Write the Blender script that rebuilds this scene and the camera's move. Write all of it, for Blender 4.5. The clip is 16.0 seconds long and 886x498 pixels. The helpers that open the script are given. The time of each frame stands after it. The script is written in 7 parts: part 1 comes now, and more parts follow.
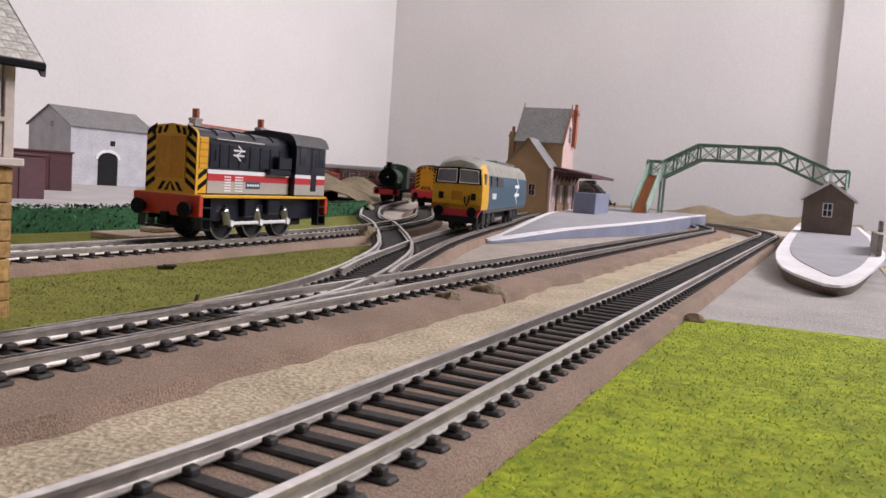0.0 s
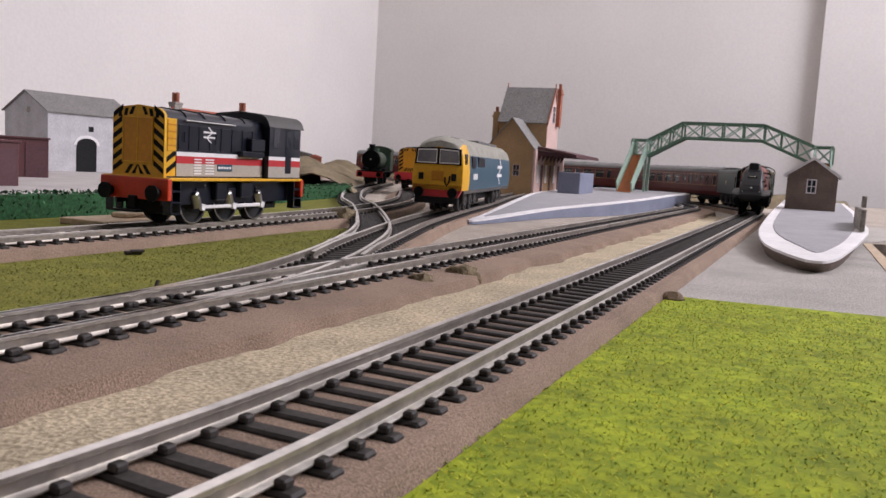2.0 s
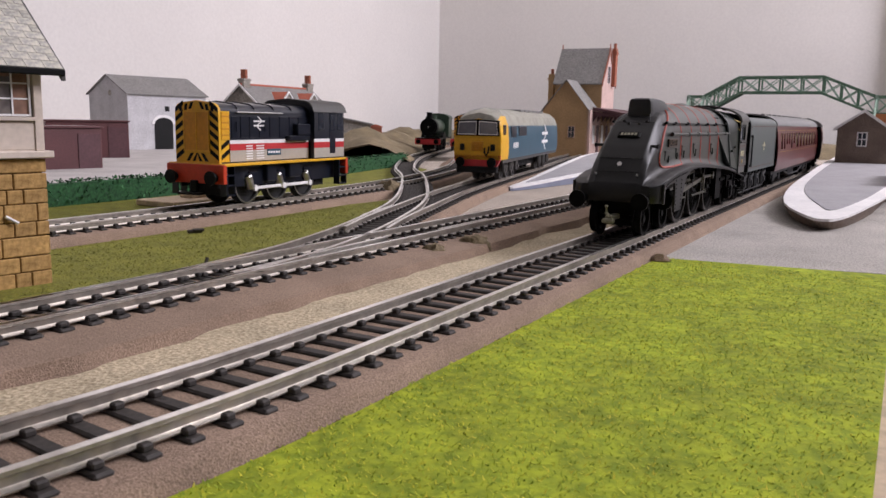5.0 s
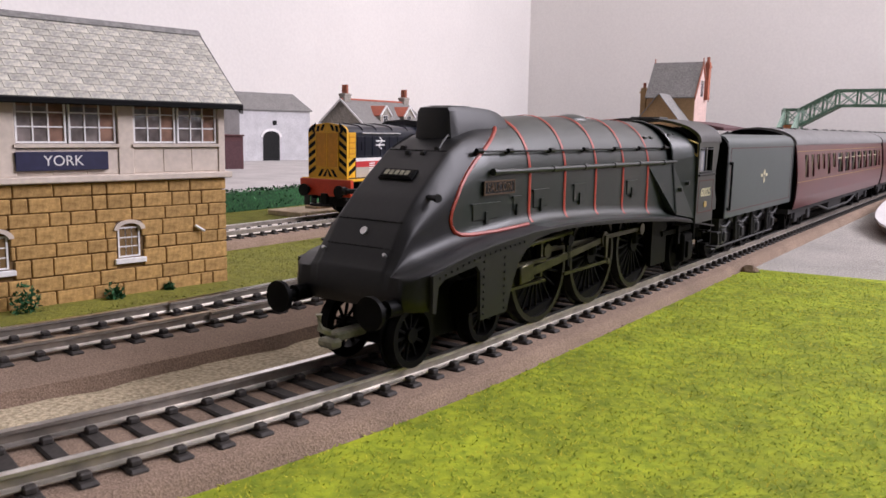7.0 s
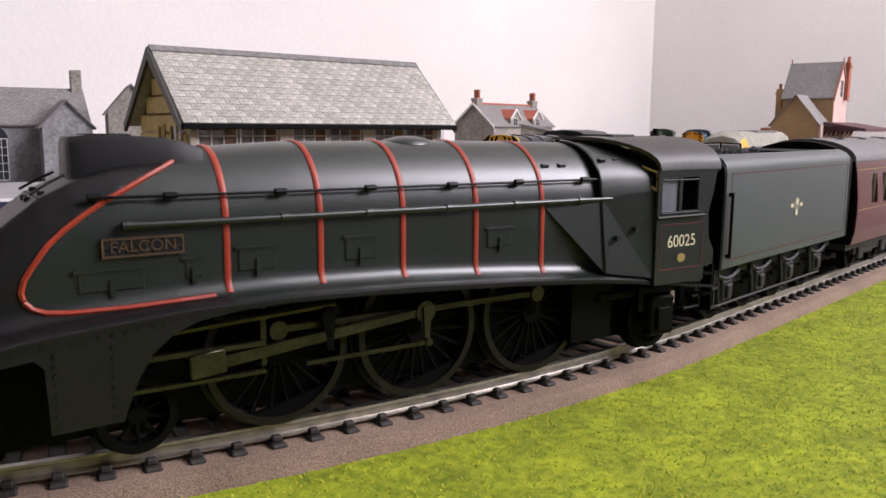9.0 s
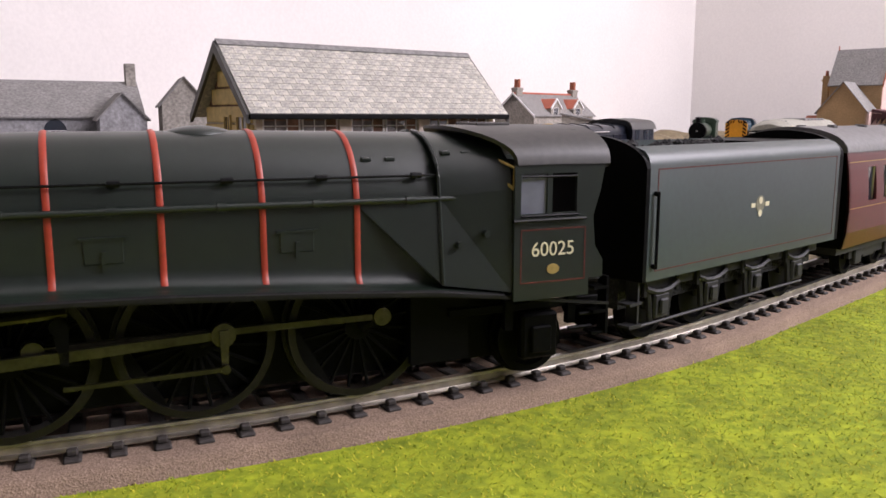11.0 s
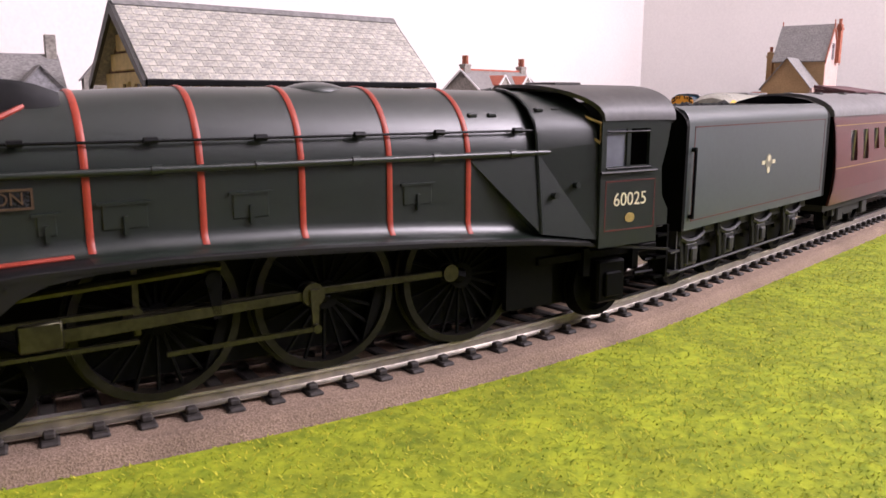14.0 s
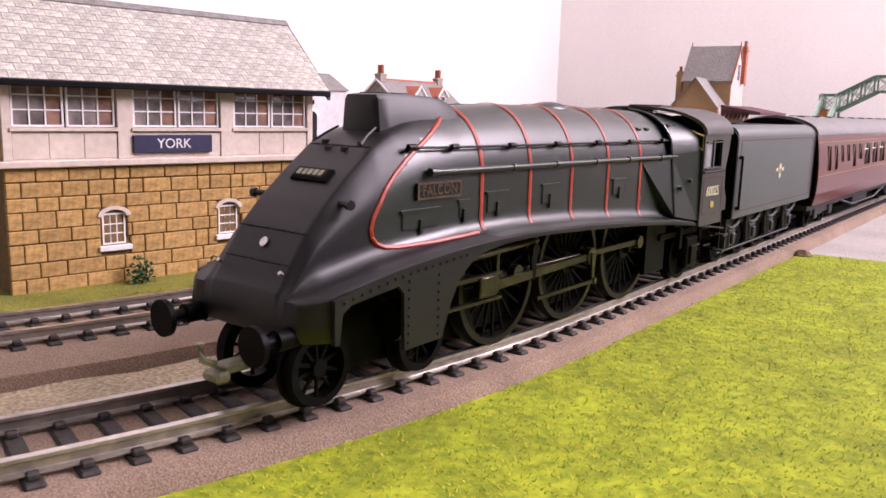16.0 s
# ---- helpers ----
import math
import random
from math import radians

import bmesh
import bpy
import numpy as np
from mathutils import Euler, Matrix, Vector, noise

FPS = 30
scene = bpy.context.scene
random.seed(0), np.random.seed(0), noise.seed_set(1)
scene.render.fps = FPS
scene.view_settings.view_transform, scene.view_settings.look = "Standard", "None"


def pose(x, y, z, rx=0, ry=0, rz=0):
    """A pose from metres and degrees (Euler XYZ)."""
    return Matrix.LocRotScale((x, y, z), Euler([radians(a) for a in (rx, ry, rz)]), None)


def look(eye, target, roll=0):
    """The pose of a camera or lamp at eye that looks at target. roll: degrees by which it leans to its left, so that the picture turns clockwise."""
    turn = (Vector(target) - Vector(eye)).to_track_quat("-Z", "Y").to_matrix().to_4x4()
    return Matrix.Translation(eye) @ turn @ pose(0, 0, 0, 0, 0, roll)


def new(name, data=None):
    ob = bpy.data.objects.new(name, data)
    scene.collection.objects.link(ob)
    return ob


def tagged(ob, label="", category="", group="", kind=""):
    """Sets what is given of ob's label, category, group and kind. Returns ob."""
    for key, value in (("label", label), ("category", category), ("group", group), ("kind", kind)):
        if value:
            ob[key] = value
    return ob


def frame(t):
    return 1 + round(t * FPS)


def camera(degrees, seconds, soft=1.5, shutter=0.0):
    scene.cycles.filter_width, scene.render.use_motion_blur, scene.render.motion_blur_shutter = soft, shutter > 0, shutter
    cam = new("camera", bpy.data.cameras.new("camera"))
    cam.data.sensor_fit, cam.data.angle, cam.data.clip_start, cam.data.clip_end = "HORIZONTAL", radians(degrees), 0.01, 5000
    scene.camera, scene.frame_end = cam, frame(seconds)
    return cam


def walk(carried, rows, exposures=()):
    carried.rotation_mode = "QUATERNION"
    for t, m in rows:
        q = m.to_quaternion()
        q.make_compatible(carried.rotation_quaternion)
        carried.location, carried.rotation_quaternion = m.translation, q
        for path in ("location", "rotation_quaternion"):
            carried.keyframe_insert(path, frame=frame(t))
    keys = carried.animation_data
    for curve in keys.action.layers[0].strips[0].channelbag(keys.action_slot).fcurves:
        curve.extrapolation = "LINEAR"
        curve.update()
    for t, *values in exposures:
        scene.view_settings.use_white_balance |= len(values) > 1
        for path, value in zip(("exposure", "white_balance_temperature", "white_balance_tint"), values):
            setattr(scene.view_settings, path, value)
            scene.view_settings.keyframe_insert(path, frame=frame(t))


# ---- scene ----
PATH = [
    (0, 0.01955, -0.06440, 0.04036, 1.993, -4.832, 4.154),
    (0.5, 0.02184, -0.06057, 0.03983, 1.364, -5.085, 4.218),
    (1, 0.02215, -0.05880, 0.04003, 1.155, -5.171, 4.327),
    (1.5, 0.02406, -0.05826, 0.03975, 1.182, -5.540, 3.799),
    (2, 0.02427, -0.05789, 0.03940, 1.105, -6.000, 3.402),
    (2.5, 0.02547, -0.05828, 0.03970, 1.336, -6.359, 3.267),
    (3, 0.02924, -0.06335, 0.04163, 2.505, -7.489, 2.754),
    (5.5, 0.04910, -0.10006, 0.05022, 7.296, -9.071, 1.121),
    (6, 0.04819, -0.10836, 0.05135, 8.353, -8.598, 1.441),
    (6.5, 0.04566, -0.11716, 0.05169, 9.974, -8.346, 1.679),
    (7, 0.04308, -0.13052, 0.05403, 12.474, -8.515, 1.021),
    (7.5, 0.03952, -0.14330, 0.05592, 14.431, -8.626, 0.639),
    (8, 0.03431, -0.15817, 0.05707, 16.403, -8.322, 0.763),
    (8.5, 0.02978, -0.17300, 0.05951, 18.679, -8.592, 0.403),
    (9, 0.02598, -0.18295, 0.06046, 20.392, -8.687, 0.466),
    (11.5, 0.02264, -0.19327, 0.05976, 23.107, -9.848, -0.051),
    (12, 0.02223, -0.19047, 0.05823, 22.900, -10.427, -0.040),
    (12.5, 0.02288, -0.18628, 0.05837, 22.438, -10.419, -0.129),
    (13, 0.02685, -0.18061, 0.05883, 21.677, -10.364, -0.140),
    (13.5, 0.02698, -0.17676, 0.05656, 20.779, -10.707, 0.008),
    (14, 0.02749, -0.17430, 0.05609, 19.789, -10.792, 0.063),
    (14.5, 0.02745, -0.17275, 0.05503, 19.399, -10.977, 0.142),
    (15, 0.02818, -0.16835, 0.05655, 18.600, -10.722, 0.374),
    (15.5, 0.02815, -0.16140, 0.05684, 16.234, -10.279, 1.010),
    (16, 0.02907, -0.15177, 0.05658, 13.962, -10.009, 1.685),
]
cam = camera(57.5, 16.0, soft=1.5)
cam.data.dof.use_dof, cam.data.dof.focus_distance, cam.data.dof.aperture_fstop = True, 0.3, 115.0
walk(cam, [(t, look(
    (x, y, z),
    (x - math.sin(radians(w)) * math.cos(radians(p)), y + math.cos(radians(w)) * math.cos(radians(p)), z + math.sin(radians(p))), r))
    for t, x, y, z, w, p, r in PATH], exposures=((0, -0.42, 6680, 12), (1.5, -0.48, 6640, 12.5), (3, -0.5, 6600, 12.5), (5.5, -0.4, 6650, 13), (7, -0.18, 6620, 14), (9, 0.0, 6700, 14), (12.5, 0.17, 6750, 19), (14.5, 0.32, 6850, 25), (16, 0.4, 6950, 29)))

# ---- light: daylight from a large window in the wall beside the layout ----
world = bpy.data.worlds.new("world")
scene.world = world
world.use_nodes = True
sky = world.node_tree.nodes.new("ShaderNodeTexSky")
sky.sky_type, sky.sun_disc = "NISHITA", False
sky.sun_elevation, sky.sun_rotation = radians(40), radians(120)
world.node_tree.links.new(sky.outputs[0], world.node_tree.nodes["Background"].inputs[0])
world.node_tree.nodes["Background"].inputs[1].default_value = 0.1


def window_light(name, at, target, width, height, watts, colour):
    data = bpy.data.lights.new(name, "AREA")
    data.shape, data.size, data.size_y, data.energy, data.color = "RECTANGLE", width, height, watts, colour
    lamp = new(name, data)
    lamp.matrix_world = look(at, target)
    return lamp


# ---- layout axes: u runs along the straight tracks, v to the right of them ----
U, V = Vector((0.3936, 0.9193)), Vector((0.9193, -0.3936))
TURN = 66.82                     # degrees from +x to u
RAIL = 0.008                     # rail top over the board


def uv(a, b, z=0.0):
    p = U * a + V * b
    return Vector((p.x, p.y, z))


# the room
window_light("window_light", uv(1.25, 1.39, 1.28), uv(0.8, -0.2, 1.0), 1.26, 0.9, 73, (1.0, 0.975, 1.09))
scene.view_settings.exposure = 0.0


# ---- materials ----
def mat(name, colour, rough=0.6, metal=0.0, grain=900.0, vary=0.12, blotch=60.0, stain=0.1, bump=0.0, bump_scale=None, coat=0.0, second=None, spec=0.5, random=0.0, emit=0.0, detail=3.0):
    """A surface with variation at two scales; grain and blotch are in cycles per metre."""
    m = bpy.data.materials.new(name)
    m.use_nodes = True
    n, l = m.node_tree.nodes, m.node_tree.links
    b = n["Principled BSDF"]
    b.inputs["Roughness"].default_value, b.inputs["Metallic"].default_value = rough, metal
    b.inputs["Coat Weight"].default_value = coat
    b.inputs["Specular IOR Level"].default_value = spec
    tc = n.new("ShaderNodeTexCoord")
    fine, wide = n.new("ShaderNodeTexNoise"), n.new("ShaderNodeTexNoise")
    fine.inputs["Scale"].default_value, fine.inputs["Detail"].default_value = grain, detail
    wide.inputs["Scale"].default_value, wide.inputs["Detail"].default_value = blotch, 4.0
    for t in (fine, wide):
        l.new(tc.outputs["Object"], t.inputs["Vector"])
    ramp = n.new("ShaderNodeMixRGB")
    c = Vector(colour)
    d = Vector(second) if second else c
    ramp.inputs[1].default_value = (*(c * (1 - vary)), 1)
    ramp.inputs[2].default_value = (*[min(1, k) for k in d * (1 + vary)], 1)
    spread = n.new("ShaderNodeMapRange")
    spread.inputs["From Min"].default_value, spread.inputs["From Max"].default_value = 0.32, 0.68
    l.new(fine.outputs["Fac"], spread.inputs["Value"])
    l.new(spread.outputs[0], ramp.inputs[0])
    mul = n.new("ShaderNodeMixRGB")
    mul.blend_type, mul.inputs[0].default_value = "MULTIPLY", 1.0
    tone = n.new("ShaderNodeMapRange")
    tone.inputs["From Min"].default_value, tone.inputs["From Max"].default_value = 0.3, 0.7
    tone.inputs["To Min"].default_value, tone.inputs["To Max"].default_value = 1 - stain, 1 + stain * 0.6
    l.new(wide.outputs["Fac"], tone.inputs["Value"])
    l.new(ramp.outputs[0], mul.inputs[1])
    l.new(tone.outputs[0], mul.inputs[2])
    out = mul.outputs[0]
    if random:
        info, rnd = n.new("ShaderNodeObjectInfo"), n.new("ShaderNodeMapRange")
        rnd.inputs["To Min"].default_value, rnd.inputs["To Max"].default_value = 1 - random, 1 + random
        l.new(info.outputs["Random"], rnd.inputs["Value"])
        again = n.new("ShaderNodeMixRGB")
        again.blend_type, again.inputs[0].default_value = "MULTIPLY", 1.0
        l.new(out, again.inputs[1])
        l.new(rnd.outputs[0], again.inputs[2])
        out = again.outputs[0]
    l.new(out, b.inputs["Base Color"])
    if bump:
        node = n.new("ShaderNodeBump")
        node.inputs["Strength"].default_value = bump
        node.inputs["Distance"].default_value = 0.0006
        src = fine
        if bump_scale:
            src = n.new("ShaderNodeTexNoise")
            src.inputs["Scale"].default_value, src.inputs["Detail"].default_value = bump_scale, 4.0
            l.new(tc.outputs["Object"], src.inputs["Vector"])
        l.new(src.outputs["Fac"], node.inputs["Height"])
        l.new(node.outputs[0], b.inputs["Normal"])
    if emit:
        b.inputs["Emission Color"].default_value = (*colour, 1)
        b.inputs["Emission Strength"].default_value = emit
    return m


M = dict(
    wall=mat("wall_paper", (0.74, 0.71, 0.68), 0.9, grain=160, vary=0.03, blotch=3, stain=0.05, bump=0.3, bump_scale=240),
    # for walls out of view: greyed to limit light bounced onto the models
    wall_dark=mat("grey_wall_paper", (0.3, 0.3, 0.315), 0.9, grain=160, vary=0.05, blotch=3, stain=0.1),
    ceiling=mat("ceiling_paint", (0.86, 0.86, 0.84), 0.9, grain=60, vary=0.02, blotch=2, stain=0.03),
    carpet=mat("carpet", (0.12, 0.1, 0.09), 0.95, grain=400, vary=0.3, blotch=8),
    wood=mat("raw_board_edge", (0.52, 0.4, 0.27), 0.7, grain=300, vary=0.2, blotch=30),
    scatter=mat("grey_ballast_scatter", (0.34, 0.29, 0.24), 0.95, grain=1500, vary=0.35, blotch=25, stain=0.18, bump=0.9, second=(0.44, 0.38, 0.32)),
    sand=mat("sandy_scatter", (0.44, 0.355, 0.225), 0.95, grain=1100, vary=0.3, blotch=40, stain=0.22, bump=0.9, second=(0.5, 0.42, 0.29)),
    underlay=mat("brown_foam_underlay", (0.24, 0.165, 0.112), 0.95, grain=3000, vary=0.28, blotch=60, stain=0.2, bump=0.55, second=(0.29, 0.205, 0.15)),
    grass=mat("bright_grass_mat", (0.21, 0.29, 0.008), 0.95, grain=420, vary=0.1, blotch=70, stain=0.3, bump=0.12, bump_scale=1600, second=(0.35, 0.4, 0.015)),
    olive=mat("olive_grass_mat", (0.19, 0.19, 0.022), 0.95, grain=1400, vary=0.3, blotch=80, stain=0.25, bump=1.0),
    rail=mat("nickel_silver_rail", (0.82, 0.8, 0.77), 0.3, 1.0, grain=500, vary=0.12, blotch=70, stain=0.3),
    rail_side=mat("dull_rail_web", (0.4, 0.36, 0.31), 0.42, 0.8, grain=500, vary=0.15, blotch=60, stain=0.35),
    sleeper=mat("black_plastic_sleeper", (0.036, 0.03, 0.026), 0.7, grain=900, vary=0.35, blotch=40, stain=0.4),
    black=mat("satin_black", (0.004, 0.004, 0.0045), 0.42, grain=900, vary=0.2, spec=0.14),
    soot=mat("matt_black", (0.0022, 0.0022, 0.0024), 0.5, grain=900, vary=0.2, spec=0.08),
    green=mat("brunswick_green", (0.0082, 0.0148, 0.0098), 0.36, grain=700, vary=0.12, blotch=60, stain=0.15, spec=0.8),
    maroon=mat("maroon_paint", (0.095, 0.011, 0.011), 0.3, grain=700, vary=0.1),
    yellow=mat("warning_yellow", (0.75, 0.4, 0.015), 0.45, grain=600, vary=0.08),
    blue=mat("rail_blue", (0.022, 0.075, 0.115), 0.45, grain=600, vary=0.08),
    stone=mat("grey_stone", (0.4, 0.38, 0.36), 0.9, grain=500, vary=0.25),
    brick=mat("buff_brick", (0.42, 0.27, 0.17), 0.9, grain=500, vary=0.25),
    slate=mat("grey_slate", (0.22, 0.21, 0.2), 0.85, grain=500, vary=0.25),
    platform=mat("platform_grey", (0.33, 0.32, 0.33), 0.8, grain=700, vary=0.08),
    white=mat("white_paint", (0.78, 0.76, 0.75), 0.6, grain=500, vary=0.06),
    bridge=mat("footbridge_green", (0.12, 0.22, 0.15), 0.6, grain=500, vary=0.15),
    hedge=mat("hedge_green", (0.02, 0.09, 0.03), 0.9, grain=700, vary=0.4),
)


# ---- mesh helpers ----
def link_mesh(name, bm, material, smooth=0.0):
    me = bpy.data.meshes.new(name)
    bm.normal_update()
    bm.to_mesh(me)
    bm.free()
    for m in material if isinstance(material, (list, tuple)) else (material,):
        me.materials.append(M[m] if isinstance(m, str) else m)
    if smooth:
        me.polygons.foreach_set("use_smooth", [True] * len(me.polygons))
        me.set_sharp_from_angle(angle=radians(smooth))
    return new(name, me)


def part(name, bm, material, parent, label="", smooth=0.0):
    ob = link_mesh(name, bm, material, smooth)
    ob.parent = parent
    if label:
        ob["label"] = label
    return ob


def thing(name, m, label, category, group="", kind=""):
    ob = new(name)
    ob.empty_display_size = 0.01
    ob.matrix_world = m
    return tagged(ob, label, category, group, kind)


def box(bm, x0, x1, y0, y1, z0, z1, mi=0, bevel=0.0):
    """A box from corner to corner, in millimetres, with bevelled edges if wanted."""
    v = [bm.verts.new((x / 1000, y / 1000, z / 1000)) for z in (z0, z1) for y in (y0, y1) for x in (x0, x1)]
    fs = [bm.faces.new([v[i] for i in q]) for q in ((0, 2, 3, 1), (4, 5, 7, 6), (0, 1, 5, 4), (2, 6, 7, 3), (0, 4, 6, 2), (1, 3, 7, 5))]
    for f in fs:
        f.material_index = mi
    if bevel:
        es = list({e for f in fs for e in f.edges})
        r = bmesh.ops.bevel(bm, geom=es, offset=bevel / 1000, segments=1, affect="EDGES", profile=0.5)
        for f in r["faces"]:
            f.material_index = mi
    return v


def prism(bm, outline, x0, x1, axis="x", mi=0, cap=True):
    """An outline of (p, q) in millimetres drawn out along one axis: x: (y, z), y: (x, z), z: (x, y)."""
    def at(p, q, d):
        k = {"x": (d, p, q), "y": (p, d, q), "z": (p, q, d)}[axis]
        return bm.verts.new([c / 1000 for c in k])
    a, b = [at(p, q, x0) for p, q in outline], [at(p, q, x1) for p, q in outline]
    n, fs = len(outline), []
    for i in range(n):
        fs.append(bm.faces.new((a[i], a[(i + 1) % n], b[(i + 1) % n], b[i])))
    if cap:
        fs += [bm.faces.new(a[::-1]), bm.faces.new(b)]
    for f in fs:
        f.material_index = mi
    bmesh.ops.recalc_face_normals(bm, faces=fs)
    return a, b


def tube(bm, pts, r, seg=8, mi=0, closed=False):
    """A round bar along points in millimetres."""
    pts = [Vector(p) for p in pts]
    rings = []
    for i, p in enumerate(pts):
        d = (pts[min(i + 1, len(pts) - 1)] - pts[max(i - 1, 0)]).normalized()
        s = d.cross(Vector((0, 0, 1)) if abs(d.z) < 0.95 else Vector((1, 0, 0))).normalized()
        w = s.cross(d)
        rings.append([bm.verts.new((p + (s * math.cos(2 * math.pi * k / seg) + w * math.sin(2 * math.pi * k / seg)) * r) / 1000) for k in range(seg)])
    for a, b in zip(rings[:-1], rings[1:]):
        for k in range(seg):
            bm.faces.new((a[k], a[(k + 1) % seg], b[(k + 1) % seg], b[k])).material_index = mi
    for ring, flip in ((rings[0], False), (rings[-1], True)):
        bm.faces.new(ring if not flip else ring[::-1]).material_index = mi
    bmesh.ops.recalc_face_normals(bm, faces=list({f for ring in rings for v in ring for f in v.link_faces}))


def disc(bm, x, y0, y1, z, r, seg=24, mi=0):
    """A short cylinder whose axis lies along y, in millimetres."""
    tube(bm, [(x, y0, z), (x, y1, z)], r, seg, mi)


# ---- the tracks: lines in plan ----
def line_of(pieces):
    """Points 4 mm apart and headings along (start, heading degrees, [(length, degrees turned to the left)])."""
    p, h, out = Vector(pieces[0]), radians(pieces[1]), []
    for length, turned in pieces[2]:
        steps = max(1, round(length / 0.004))
        for _ in range(steps):
            out.append((p.copy(), h))
            h += radians(turned) / steps / 2
            p = p + Vector((math.cos(h), math.sin(h))) * length / steps
            h += radians(turned) / steps / 2
    out.append((p.copy(), h))
    return out


def along(line, s):
    s = min(max(s / 0.004, 0), len(line) - 1.001)
    i = int(s)
    (p, h), (q, k) = line[i], line[i + 1]
    return p.lerp(q, s - i), h + (k - h) * (s - i)


# the main line nearest the front edge runs towards the viewer: far curve, straight, near curve
k0, k1 = 0.045, 0.87          # ends of the straight


def main_line(b, r):
    """Centre line at offset b with curves of radius r: far end first, towards the viewer."""
    base = U * k1 + V * b
    out = line_of((base, TURN, [(radians(90) * r, 90), (0.30, 0), (radians(90) * r, 90)]))
    far = [(p, h + math.pi) for p, h in out[::-1]]
    mid = line_of((base, TURN + 180, [(k1 - k0, 0), (radians(75) * r, -75)]))
    return far[:-1] + mid


LINE_A, LINE_B = main_line(-0.0112, 0.4383), main_line(-0.0780, 0.3715)


def cut(line, s0, s1):
    return [along(line, s0 + (s1 - s0) * i / max(1, round((s1 - s0) / 0.004))) for i in range(max(1, round((s1 - s0) / 0.004)) + 1)]


RAIL_SHAPE = [(-0.75, 0), (0.75, 0), (0.8, -0.5), (0.3, -0.85), (0.3, -2.0), (1.2, -2.4), (1.2, -2.6), (-1.2, -2.6), (-1.2, -2.4), (-0.3, -2.0), (-0.3, -0.85), (-0.8, -0.5)]


def sweep(bm, line, shape, off=0.0, z=RAIL, mi=0):
    """A section of (across, up) in millimetres along a line in plan, off metres to its left."""
    rings = []
    for p, h in line:
        left = Vector((-math.sin(h), math.cos(h)))
        rings.append([bm.verts.new((*(p + left * (off + a / 1000)), z + q / 1000)) for a, q in shape])
    n = len(shape)
    for a, b in zip(rings[:-1], rings[1:]):
        for k in range(n):
            bm.faces.new((a[k], a[(k + 1) % n], b[(k + 1) % n], b[k])).material_index = mi
    bm.faces.new(rings[0][::-1]).material_index = mi
    bm.faces.new(rings[-1]).material_index = mi


def underlay_mesh(line, right=18.0, left=24.0, top=4.5):
    """Foam underlay with sloping, uneven shoulders."""
    bm = bmesh.new()
    rows = []
    for p, h in line:
        out = Vector((-math.sin(h), math.cos(h)))
        row = []
        for a, q in ((-left, -1), (-left + min(5, left - 15.6), top * 0.6), (-15, top), (-7, top + 0.1), (0, top), (7, top + 0.1), (15, top), (right - 1.6, top * 0.8), (right, -1)):
            w = (noise.noise(Vector((p.x * 60, p.y * 60, a * 0.02))) * 3.0 + noise.noise(Vector((p.x * 190, p.y * 190, a * 0.02))) * 1.2) if abs(a) > 18.5 else noise.noise(Vector((p.x * 60, p.y * 60, a))) * 0.3
            row.append(bm.verts.new((*(p + out * ((a + w) / 1000)), (q + (w * 0.25 if q > 0 else 0)) / 1000)))
        rows.append(row)
    for a, b in zip(rows[:-1], rows[1:]):
        for k in range(len(a) - 1):
            bm.faces.new((a[k], a[k + 1], b[k + 1], b[k]))
    return bm


def sleeper_mesh(long=24.5, wide=2.9):
    bm = bmesh.new()
    box(bm, -wide / 2, wide / 2, -long / 2, long / 2, 3.2, 5.2, bevel=0.35)
    for y in (-8.25, 8.25):
        for d in (-1, 1):
            box(bm, -0.9, 0.9, y + d * 1.9 - 0.8, y + d * 1.9 + 0.8, 5.2, 6.3, bevel=0.25)
    me = bpy.data.meshes.new("sleeper")
    bm.to_mesh(me)
    bm.free()
    me.materials.append(M["sleeper"])
    return me


SLEEPER = sleeper_mesh()
PITCH = 0.0068


def track(name, line, label, parts_from=0.0, parts_to=0.0, right=18.0, left=24.0, underlay=True):
    """Rails, sleepers and underlay. Sleepers in the stretch parts_from..parts_to are parts of their own, the others one part."""
    root = thing(name, Matrix(), label, "railway track", "model railway tracks", "structure")
    length = (len(line) - 1) * 0.004
    for off in (-0.00825, 0.00825):
        bm = bmesh.new()
        sweep(bm, line, RAIL_SHAPE, off)
        bm.normal_update()
        for f in bm.faces:
            f.material_index = 0 if abs(f.normal.z) > 0.9 else 1
        part("rail", bm, ["rail", "rail_side"], root)
    if underlay:
        part("underlay", underlay_mesh(line, right, left), "underlay", root, "brown foam underlay", 60)
    rest = bmesh.new()
    for i in range(int(length / PITCH)):
        s = (i + 0.5) * PITCH
        p, h = along(line, s)
        m = Matrix.Translation((*p, 0)) @ Matrix.Rotation(h, 4, "Z")
        if parts_from <= s <= parts_to:
            ob = new("sleeper", SLEEPER)
            ob.matrix_basis = m
            ob.parent = root
        else:
            first = len(rest.verts)
            rest.from_mesh(SLEEPER)
            rest.verts.ensure_lookup_table()
            bmesh.ops.transform(rest, matrix=m, verts=rest.verts[first:])
    tagged(part("sleepers_beyond", rest, "sleeper", root), kind="stuff")
    return root


def sheet(name, outline, z, material, label, category, thick=0.6, step=0.0):
    bm = bmesh.new()
    prism(bm, [(x * 1000, y * 1000) for x, y in outline], z - thick, z, "z")
    ob = link_mesh(name, bm, material)
    return tagged(ob, label, category, kind="structure")


def uvs(*pts):
    return [tuple(uv(a, b)[:2]) for a, b in pts]


